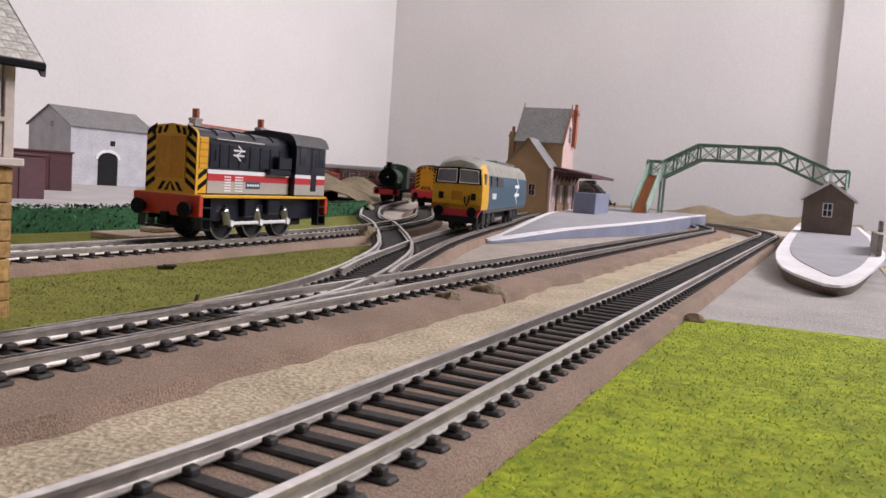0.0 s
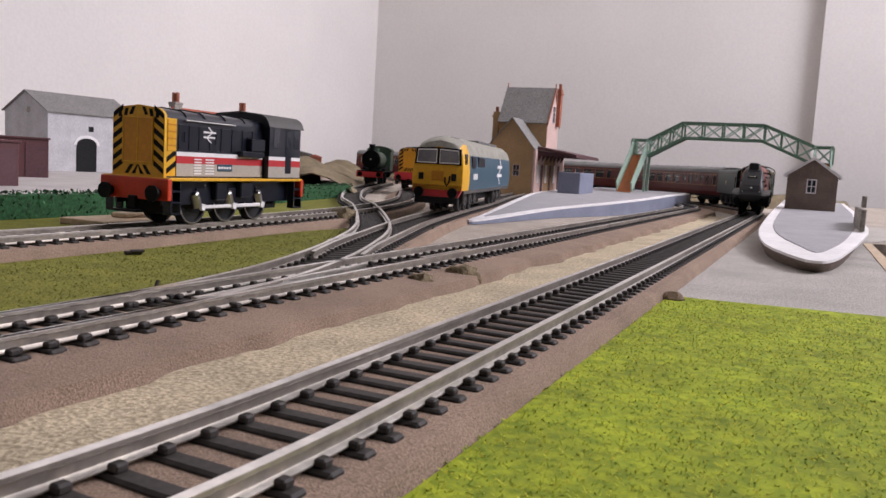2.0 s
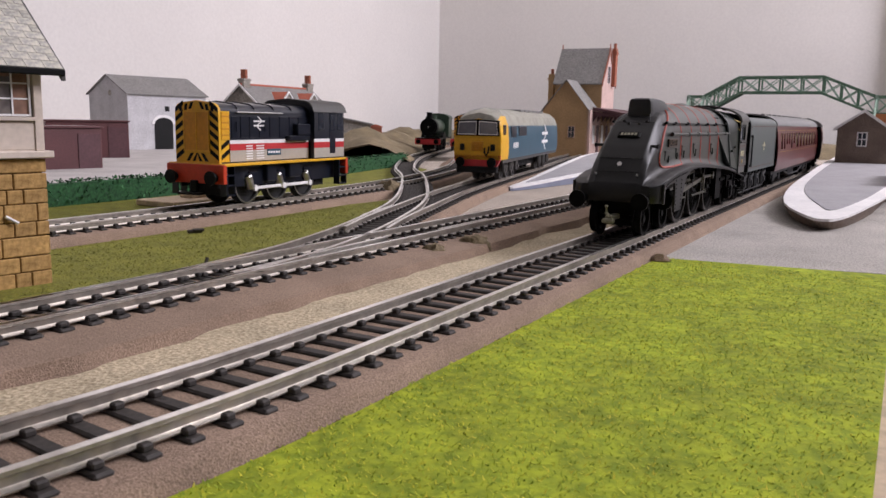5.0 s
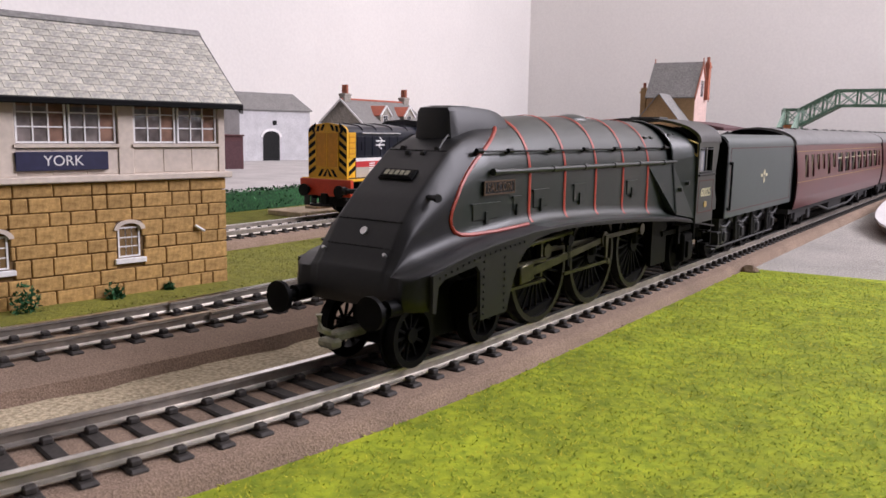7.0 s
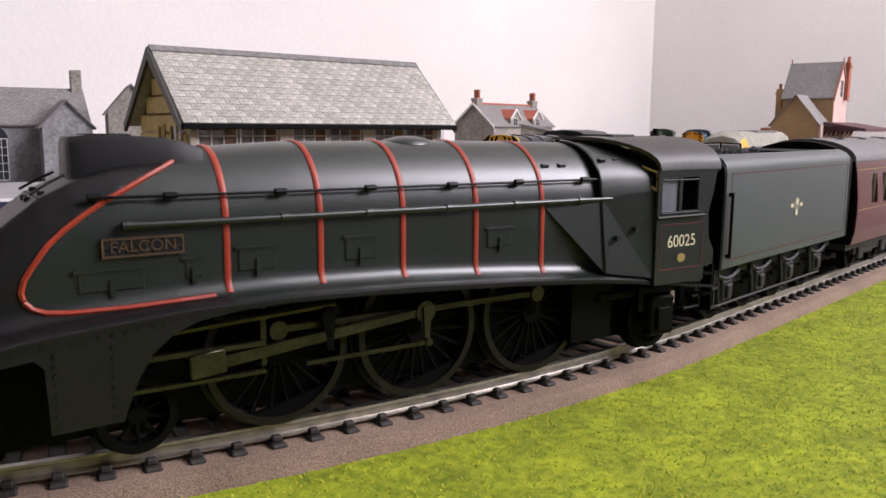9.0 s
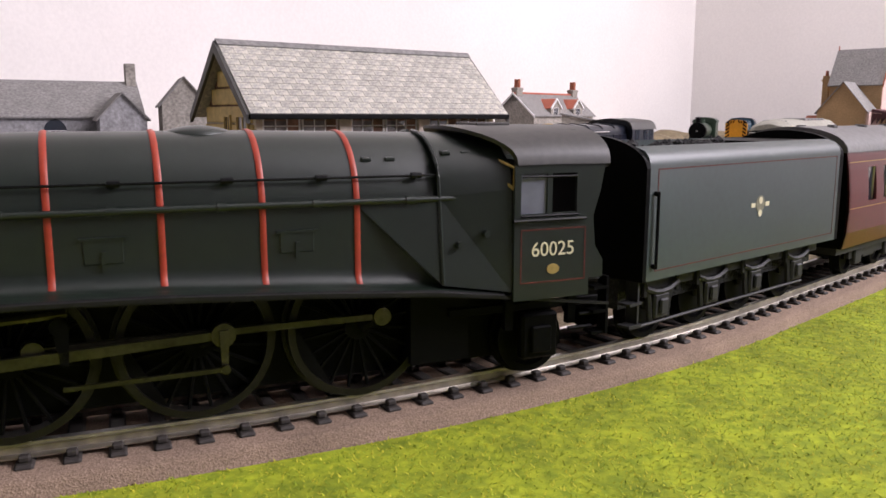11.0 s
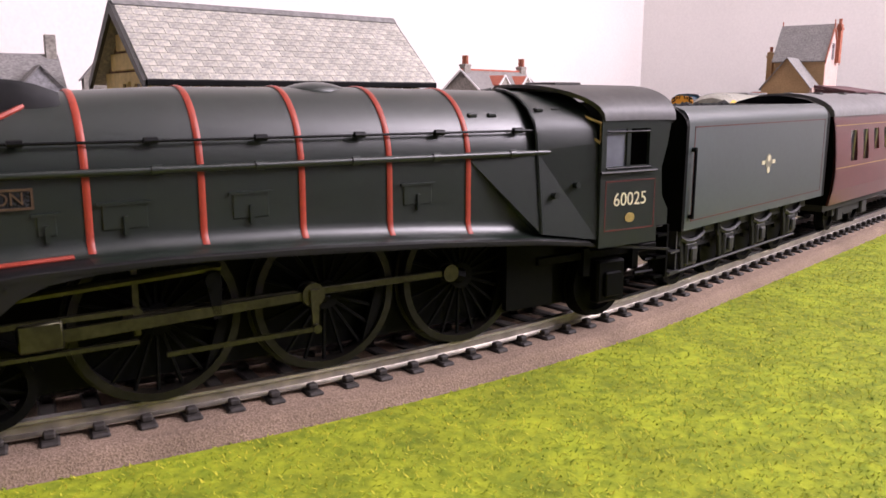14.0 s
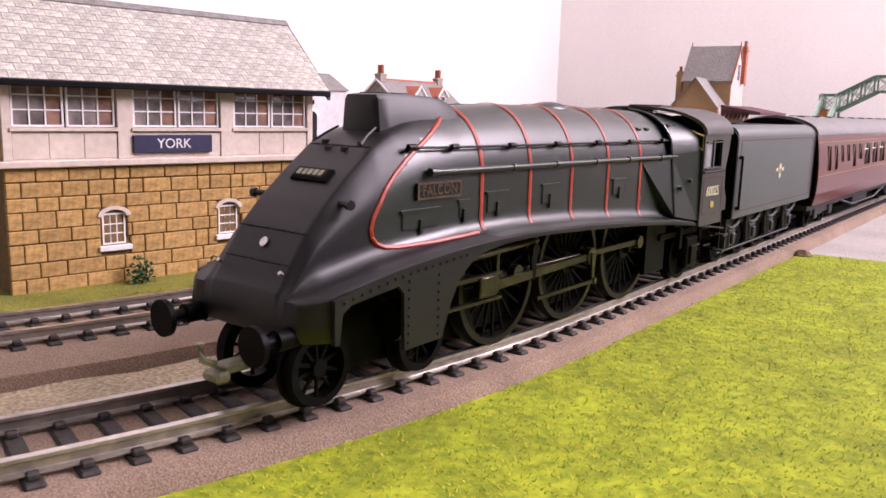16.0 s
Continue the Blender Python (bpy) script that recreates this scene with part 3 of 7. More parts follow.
        i = [bm.verts.new((x / 1000, sg * 10.5 / 1000, z / 1000)) for x, y, z in pts]
        bm.faces.new((o[0], o[1], o[4])), bm.faces.new((o[4], o[1], o[2], o[3]))
        for k in range(5):
            bm.faces.new((o[k], o[(k + 1) % 5], i[(k + 1) % 5], i[k]))
        bmesh.ops.recalc_face_normals(bm, faces=bm.faces)
        for x, z, w in ((-147, 28.6, 16.2), (-152.2, 30.4, 16.6)):
            disc(bm, x, sg * (w - 1), sg * (w + 0.7), z, 0.65, 8)
        part("firebox_panel", bm, "green", root)
        # curved shoulder between the casing and the cab front
        bm, rows = bmesh.new(), []
        for x in (-143.6, -148, -153, -157.4):
            k = (-143.6 - x) / 13.8
            y0, z0 = 14.4 + 2.6 * k, 37.4 + 1.2 * k
            row = []
            for a in range(0, 91, 15):
                c, d = math.cos(radians(a)), math.sin(radians(a))
                row.append(bm.verts.new((x / 1000, sg * y0 * c ** 0.9 / 1000, (z0 + (table(PROFILE, x) + 0.15 - z0) * d ** 0.9) / 1000)))
            rows.append(row)
        loft(bm, rows)
        bmesh.ops.recalc_face_normals(bm, faces=bm.faces)
        part("firebox_top", bm, "green", root, smooth=60)
        bm = bmesh.new()
        strip = [Vector((-143.6, 16.5, 21.2)), Vector((-143.6, 14.5, 37.4))] + [Vector((-143.6, 14.5 * math.cos(radians(a)) ** 0.9, 37.5 + 11.75 * math.sin(radians(a)) ** 0.9)) for a in range(15, 90, 12)]
        tube(bm, [(v.x, sg * v.y, v.z) for v in strip], 0.36, 5)
        part("casing_strip", bm, "green", root)
    # nose: hatch seams, badge, plate and grab rails
    for x, w in ((-20.4, 8.2), (-17.2, 8.1), (-35.4, 7.4)):
        bm = bmesh.new()
        z = table(PROFILE, x)
        tube(bm, [(x + 0.02, -w, z - 0.02), (x + 0.02, 0, z + 0.02), (x + 0.02, w, z - 0.02)], 0.15, 4)
        part("hatch_seam", bm, "coal", root)
    for sg in (1, -1):
        bm = bmesh.new()
        tube(bm, [(-16.0, sg * 7.7, 22.4), (-15.4, sg * 7.7, 22.8)], 0.35, 8)
        part("hatch_catch", bm, "bright", root)
        bm = bmesh.new()
        tube(bm, [(-34.5, sg * 6.0, 41.9), (-37, sg * 5.2, 43.4), (-39.5, sg * 4.6, 44.6)], 0.22, 5)
        part("nose_handrail", bm, "nose_black", root)
        bm = bmesh.new()
        for x, y in ((-34.6, 2.0), (-36.2, 4.4)):
            box(bm, x - 0.5, x + 0.5, *sorted((sg * (y - 0.6), sg * (y + 0.6))), table(PROFILE, x) - 0.6, table(PROFILE, x) + 0.5, bevel=0.15)
        part("nose_clamp", bm, "nose_black", root)
    bm = bmesh.new()
    tube(bm, [(-19.2, 0, 26.0), (-18.6, 0, 26.4)], 0.85, 14)
    part("nose_badge", bm, "bright", root, "small bright oval badge")
    bm = bmesh.new()
    box(bm, -3.9, 3.9, -0.5, 0.5, -1.2, 1.2, bevel=0.15)
    box(bm, -4.3, 4.3, -0.3, 0.3, -1.5, 1.5, 0, 0.15)
    plate = part("smokebox_plate", bm, "soot", root, "black plate with pale figures shown as bars")
    plate.matrix_basis = Matrix.Translation((-0.0290, 0, 0.0367)) @ Matrix.Rotation(radians(90), 4, "Z") @ Matrix.Rotation(radians(-51), 4, "X")
    bm = bmesh.new()
    for k in range(5):
        box(bm, -3.1 + k * 1.3, -2.2 + k * 1.3, -0.62, -0.45, -0.65, 0.65)
    part("plate_bars", bm, "pale_metal", plate)
    bm, rows = bmesh.new(), []
    for i in range(9):
        f = math.sin(math.pi * (i + 0.25) / 8.5)
        rows.append([bm.verts.new(Vector((-97 - i * 1.6, math.cos(radians(a)) * 4.4 * f ** 0.6, 48.7 + 1.7 * f ** 0.7 * math.sin(radians(a)))) / 1000) for a in range(0, 181, 20)])
    loft(bm, rows)
    bmesh.ops.recalc_face_normals(bm, faces=bm.faces)
    part("dome_cover", bm, "green", root, smooth=60)


def steam_locomotive():
    root = thing("steam_locomotive", Matrix(), "dark green streamlined steam locomotive model, black nose, red-lined bands", "locomotive")
    # buffers, coupling, guard irons, frames
    for y in (-11.5, 11.5):
        bm = bmesh.new()
        tube(bm, [(-5, y, 13.6), (-1.2, y, 13.6)], 1.7, 12)
        tube(bm, [(-1.2, y, 13.6), (2.4, y, 13.6)], 0.9, 10)
        tube(bm, [(2.2, y, 13.6), (3.2, y, 13.6)], 3.1, 20)
        part("buffer", bm, "soot", root, smooth=40)
    bm = bmesh.new()
    box(bm, -8, 0.5, -1.5, 1.5, 6.2, 8.0, bevel=0.4)
    box(bm, -0.5, 2.2, -2.2, 2.2, 5.2, 7.0, bevel=0.5)
    tube(bm, [(1, 0, 8), (3.5, 0, 9.2), (3.8, 0, 12)], 0.7, 6)
    part("hook_coupling", bm, "pale_metal", root, "pale metal hook coupling")
    bm = bmesh.new()
    box(bm, -172, -12, -6.2, 6.2, 3.2, 24)
    box(bm, -150, -50, -9.6, 9.6, 22, 27)
    box(bm, -150, -137, -11, 11, 5, 26)
    part("chassis", bm, "soot", root, "black chassis block and frames")
    for sg in (1, -1):
        bm = bmesh.new()
        tube(bm, [(-31.5, sg * 12.4, 12.3), (-24, sg * 12.4, 12.3)], 3.6, 16)
        tube(bm, [(-32.5, sg * 12.4, 18), (-24, sg * 12.4, 18)], 1.8, 12)
        part("cylinder", bm, "soot", root, smooth=40)
        bm = bmesh.new()
        box(bm, -52, -30, *sorted((sg * 12.4, sg * 13.4)), 15.8, 16.6)
        box(bm, -52, -30, *sorted((sg * 12.4, sg * 13.4)), 11.0, 11.6)
        box(bm, -52.6, -51.6, *sorted((sg * 11.0, sg * 12.2)), 12, 24)
        tube(bm, [(-66, sg * 13, 21.5), (-32, sg * 13, 19.8)], 0.7, 6)
        part("slide_bar", bm, "rod", root, "dull metal slide bar with its bracket")
        bm = bmesh.new()
        prism(bm, [(-65.6, 24), (-64, 24), (-63.6, 19), (-64.6, 13), (-65.8, 13), (-66.2, 19)], sg * 12.6, sg * 13.2, "y")
        disc(bm, -64.6, sg * 12.4, sg * 13.8, 19.5, 1.4, 12)
        part("expansion_link", bm, "soot", root)
    # wheels
    for u, r in ((-22.4, 6.3), (-47.4, 6.3)):
        WHEELS.append((wheelset(root, "bogie_wheel", u, r, 10, "", hub=1.5), u, r, 0))
    for u, w in ((-71.4, 330), (-100.4, 330), (-129.4, 330)):
        WHEELS.append((wheelset(root, "driving_wheel", u, DRIVER, 20, "large black spoked driving wheel", THROW, 180, 2.6), u, DRIVER, -150))
    WHEELS.append((wheelset(root, "trailing_wheel", -166, 7.3, 0, "", hub=1.5), -166, 7.3, 0))
    for sg in (1, -1):
        bm = bmesh.new()
        box(bm, -58.5, 0.5, *sorted((sg * 10.7, sg * 11.5)), -0.65, 0.65, bevel=0.15)
        for u in (0, -29, -58):
            disc(bm, u, sg * 10.5, sg * 12.0, 0, 1.7, 14)
        RODS.append((part("coupling_rod", bm, "rod", root, "dull metal coupling rod", 40), -71.4, DRIVER, THROW, 0))
        bm = bmesh.new()
        prism(bm, [(0, -0.7), (0, 0.7), (41, 1.0), (41, -1.0)], sg * 12.4, sg * 13.2, "y")
        disc(bm, 0, sg * 12.0, sg * 13.5, 0, 2.1, 14)
        disc(bm, 41, sg * 12.0, sg * 13.6, 0, 1.6, 12)
        box(bm, 39, 45, *sorted((sg * 11.9, sg * 14.0)), -1.6, 2.6, bevel=0.3)
        RODS.append((part("connecting_rod", bm, "rod", root, "dull metal connecting rod and crosshead", 40), -100.4, DRIVER, THROW, 1))
        bm = bmesh.new()
        prism(bm, [(-0.8, 1.0), (0.8, 1.0), (0.5, -6.2), (-0.5, -6.2)], sg * 13.5, sg * 14.0, "y")
        prism(bm, [(0, -6.1), (0, -5.3), (25, -5.5), (25, -6.2)], sg * 14.0, sg * 14.5, "y")
        disc(bm, 0, sg * 13.6, sg * 14.7, -5.7, 0.8, 10)
        RODS.append((part("return_crank", bm, "rod", root), -100.4, DRIVER, THROW, 0))
        # trailing truck frame with axle box
        bm = bmesh.new()
        box(bm, -182, -146, *sorted((sg * 10.5, sg * 11.6)), 13.5, 15.2, bevel=0.2)
        box(bm, -170, -161, *sorted((sg * 10.5, sg * 13.2)), 3.6, 13, bevel=0.5)
        box(bm, -168, -163, *sorted((sg * 13, sg * 14)), 5, 10.5, bevel=0.3)
        for u in (-158, -174):
            box(bm, u - 1, u + 1, *sorted((sg * 10.8, sg * 12.4)), 10, 16)
        tube(bm, [(-178, sg * 14, 9.5), (-172, sg * 14, 9.5)], 0.4, 6)
        tube(bm, [(-180, sg * 15, 12.5), (-174, sg * 15, 12.5)], 0.4, 6)
        part("truck_frame", bm, "soot", root, "black trailing truck frame and axle box")
    # cab
    for sg in (1, -1):
        bm = bmesh.new()
        y0, y1 = sorted((sg * 17.2, sg * 18.0))
        box(bm, -174, -155.5, y0, y1, 17.2, 33.8)
        cab = part("cab_side", bm, "green", root, "dark green cab side sheet with two windows")
        for q in ([(-155.5, 41.4), (-155.5, 43.2), (-174, 43.2), (-174, 41.4)], [(-155.5, 33.8), (-155.5, 41.4), (-157, 41.4), (-157, 33.8)], [(-163.4, 33.8), (-163.4, 41.4), (-164.6, 41.4), (-164.6, 33.8)], [(-170.6, 33.8), (-170.6, 41.4), (-174, 41.4), (-174, 33.8)]):
            bm = bmesh.new()
            prism(bm, q, y0, y1, "y")
            part("window_surround", bm, "green", cab)
        bm = bmesh.new()
        prism(bm, [(-174, 20.6), (-177.5, 20.6), (-177.5, 24), (-175.4, 27), (-174.8, 33), (-176.5, 38), (-177.5, 43.2), (-174, 43.2)], y0, y1, "y")
        part("cab_edge", bm, "green", cab)
        bm = bmesh.new()
        box(bm, -163.4, -157, *sorted((sg * 17.4, sg * 17.6)), 33.8, 41.4)
        part("cab_window", bm, "pane", cab, "sliding window glass")
        bm = bmesh.new()
        for a, b in (((-157.2, 40.8), (-170.5, 40.8)), ((-157, 33.4), (-171, 33.4))):
            tube(bm, [(a[0], sg * 18.1, a[1]), (b[0], sg * 18.1, b[1])], 0.22, 5)
        tube(bm, [(-155, sg * 18.6, 32.6), (-172.5, sg * 18.6, 32.6)], 0.35, 6)
        part("window_rail", bm, "black", cab)
        bm = bmesh.new()
        for z in (20.4, 30.6):
            box(bm, -173, -157, *sorted((sg * 18.0, sg * 18.06)), z, z + 0.3)
        for u in (-157.3, -173):
            box(bm, u, u + 0.3, *sorted((sg * 18.0, sg * 18.06)), 20.4, 30.9)
        part("cab_lining", bm, "faint_lining", cab)
        flip = Matrix.Rotation(radians(180), 4, "Y") if sg > 0 else Matrix()
        lettering("60025", 3.9, Matrix.Translation((-0.165, sg * 0.01805, 0.0268)) @ Matrix.Rotation(radians(90), 4, "X") @ flip, "cream", cab)
        bm = bmesh.new()
        tube(bm, [(-165, sg * 17.9, 23.0), (-165, sg * 18.2, 23.0)], 1.0, 16)
        bmesh.ops.scale(bm, vec=(1.5, 1, 1), space=Matrix.Translation((0.165, 0, 0)), verts=bm.verts)
        part("works_plate", bm, "brass", cab, "small oval brass plate")
        bm = bmesh.new()
        vs = [(-150.5, 8, 46.6), (-155.6, 17.4, 42.6), (-155.4, 17.6, 38.6)]
        tube(bm, [(u, sg * y, z) for u, y, z in vs + vs[:1]], 0.3, 5)
        part("cab_front_window", bm, "brass", root, "brass-edged slanting cab window")
        bm = bmesh.new()
        for z, w in ((17.5, 16.2), (12.5, 16.0), (8, 15.6)):
            box(bm, -180.5, -177, *sorted((sg * (w - 3), sg * w)), z, z + 0.6)
        box(bm, -180.8, -180.2, *sorted((sg * 13, sg * 16)), 8, 20)
        part("cab_steps", bm, "soot", root)
    bm, rows = bmesh.new(), []
    for a in range(0, 181, 10):
        c, s = math.cos(radians(a)), math.sin(radians(a))
        y, z = 18.3 * abs(c) ** 0.75 * (1 if c >= 0 else -1), 43.0 + 7.3 * s ** 0.9
        xf = -156 + 8.5 * s ** 2.2
        rows.append([bm.verts.new(Vector(v) / 1000) for v in ((xf, y, z), (-166, y, z + 0.1), (-178.5, y, z), (-178.5, y * 0.96, z - 0.7), (xf, y * 0.96, z - 0.7))])
    for p, q in zip(rows[:-1], rows[1:]):
        for k in range(5):
            bm.faces.new((p[k], p[(k + 1) % 5], q[(k + 1) % 5], q[k]))
    bmesh.ops.recalc_face_normals(bm, faces=bm.faces)
    part("cab_roof", bm, "roofblack", root, "dark grey arched cab roof", 40)
    for u, y0, y1, w in ((-158, -5, 5, 8), (-171, 6, 11, 8), (-171, -11, -6, 8)):
        bm = bmesh.new()
        box(bm, u - w / 2, u + w / 2, y0, y1, 50.0 if y0 < 0 < y1 else 48.6, 50.8 if y0 < 0 < y1 else 49.5, bevel=0.2)
        part("roof_ventilator", bm, "roofblack", root)
    bm = bmesh.new()
    box(bm, -157, -156, -17, 17, 21, 44)
    box(bm, -178, -156, -16.5, 16.5, 19.8, 21)
    part("cab_interior", bm, "coal", root)
    # final fore-and-aft spacing of everything above the wheels
    was = [-190, -178.5, -165, -155.5, -141.5, -115, -97.5, -80, -62.5, -45, -29.5, 0, 10]
    now = [-190, -178.5, -166, -157.5, -142, -126, -109.8, -93.8, -77.2, -61.2, -40.5, -10, -0.5]
    turning = {o[0] for o in WHEELS} | {o[0] for o in RODS}
    for o in root.children_recursive:
        if o in turning or o.parent in turning:
            continue
        if o.location.length > 0:
            if o.parent == root or o.name.startswith("lettering"):
                o.location.x = float(np.interp(o.location.x * 1000, was, now)) / 1000
        elif o.parent.location.length == 0:
            xs_ = np.empty(len(o.data.vertices) * 3)
            o.data.vertices.foreach_get("co", xs_)
            xs_[0::3] = np.interp(xs_[0::3] * 1000, was, now) / 1000
            o.data.vertices.foreach_set("co", xs_)
    casing_parts(root)
    return root


M["roofblack"] = mat("dark_grey_roof", (0.05, 0.047, 0.043), 0.5, grain=700, vary=0.15)


def tender():
    root = thing("tender", Matrix(), "dark green tender with coal, red lining and a crest", "tender")
    bm = bmesh.new()
    sec = [(-17.5, 16.2), (-17.5, 41.5), (-17.1, 43.2), (-16.0, 44.6), (-13.2, 45.6), (-13.2, 44.9), (-13.2, 17), (13.2, 17), (13.2, 44.9), (13.2, 45.6), (16.0, 44.6), (17.1, 43.2), (17.5, 41.5), (17.5, 16.2)]
    prism(bm, sec, -98, -3, "x")
    part("body", bm, "tender_green", root, "dark green tender body", 35)
    bm = bmesh.new()
    box(bm, -90, -4, -13.2, 13.2, 20, 40)
    part("coal_space", bm, "coal", root)
    bm = bmesh.new()
    rnd = random.Random(5)
    for _ in range(170):
        x, y = rnd.uniform(-62, -8), rnd.uniform(-11.5, 11.5)
        z = 44.0 - abs(y) * 0.16 + rnd.uniform(-1.6, 1.2)
        r = rnd.uniform(1.0, 2.2)
        v = bmesh.ops.create_icosphere(bm, subdivisions=1, radius=r / 1000)["verts"]
        for q in v:
            q.co = Vector((q.co.x * rnd.uniform(0.7, 1.2), q.co.y * rnd.uniform(0.7, 1.2), q.co.z)) + Vector((x, y, z)) / 1000
    box(bm, -64, -6, -12.5, 12.5, 38, 42.5)
    tagged(part("coal_load", bm, "coal", root, "heap of black coal"), kind="stuff")
    for u0, u1 in ((-3, -1.6), (-100, -98)):
        bm = bmesh.new()
        arch = [(-17.5, 16.2)] + [(17.6 * math.cos(radians(a)) * 1.0, 41 + 7.0 * math.sin(radians(a))) for a in range(180, -1, -12)] + [(17.5, 16.2)]
        prism(bm, arch, u0, u1, "x")
        part("end_plate", bm, "soot", root, "black arched end plate")
    bm = bmesh.new()
    box(bm, -98, -66, -13, 13, 44.6, 45.4, bevel=0.2)
    part("tank_top", bm, "soot", root)
    for sg in (1, -1):
        bm = bmesh.new()
        y0, y1 = sorted((sg * 17.5, sg * 17.56))
        for z in (18.2, 40.6):
            box(bm, -96, -6, y0, y1, z, z + 0.28)
        for u in (-96, -6.3):
            box(bm, u, u + 0.28, y0, y1, 18.2, 40.9)
        part("lining", bm, "faint_lining", root, "thin worn red lining")
        bm = bmesh.new()
        tube(bm, [(-52, sg * 17.5, 30), (-52, sg * 17.6, 30)], 2.2, 18)
        crest = part("crest", bm, "pale_metal", root, "small round gilt emblem as a plain shape")
        bm = bmesh.new()
        tube(bm, [(-52, sg * 17.55, 30.9), (-52, sg * 17.68, 30.9)], 0.9, 12)
        tube(bm, [(-52, sg * 17.55, 27.6), (-52, sg * 17.66, 27.6)], 0.9, 12)
        for u in (-55.6, -48.4):
            box(bm, u - 1, u + 1, *sorted((sg * 17.5, sg * 17.62)), 29.3, 30.4)
        part("crest_detail", bm, "cream", crest)
        bm = bmesh.new()
        for u in (-5.2,):
            tube(bm, [(u, sg * 18.4, 19), (u, sg * 18.4, 36)], 0.4, 6)
            for z in (19.5, 35.5):
                tube(bm, [(u, sg * 17.4, z), (u, sg * 18.5, z)], 0.6, 6)
        part("handrail", bm, "black", root)
        # outside frame with springs and axle boxes
        bm = bmesh.new()
        box(bm, -97, -3, *sorted((sg * 12.2, sg * 13.0)), 12.6, 16.2)
        wheels = (-15, -37, -59, -83)
        for u in wheels:
            box(bm, u - 3, u + 3, *sorted((sg * 12.2, sg * 14.2)), 5.6, 11.6, bevel=0.5)
            box(bm, u - 1.6, u + 1.6, *sorted((sg * 14.2, sg * 15)), 6.6, 10.4, bevel=0.4)
            for d in (-1, 1):
                tube(bm, [(u + d * 3.4, sg * 13, 5.4), (u + d * 4.6, sg * 13, 13)], 0.8, 6)
                tube(bm, [(u + d * 6.5, sg * 13.6, 15.6), (u + d * 6.5, sg * 13.6, 11.4)], 0.6, 6)
            tube(bm, [(u - 6.5, sg * 13.8, 13.4), (u - 3, sg * 13.8, 12.2), (u, sg * 13.8, 11.9), (u + 3, sg * 13.8, 12.2), (u + 6.5, sg * 13.8, 13.4)], 0.7, 6)
        tube(bm, [(-88, sg * 13, 4.6), (-4, sg * 13, 4.6)], 0.4, 6)
        part("side_frame", bm, "underframe", root, "black frame with springs and axle boxes")
        bm = bmesh.new()
        for z in (6, 11):
            box(bm, -3.5, 1, *sorted((sg * 13, sg * 16.5)), z, z + 0.6)
        box(bm, -3, -2.4, *sorted((sg * 13, sg * 16)), 6, 17)
        part("steps", bm, "underframe", root)
    bm = bmesh.new()
    box(bm, -97, -2, -11, 11, 9, 16.4)
    part("chassis", bm, "coal", root)
    for u in (-15, -37, -59, -83):
        WHEELS.append((wheelset(root, "tender_wheel", u, 8.3, 0, "", hub=1.6), u, 8.3, 0))
    return root


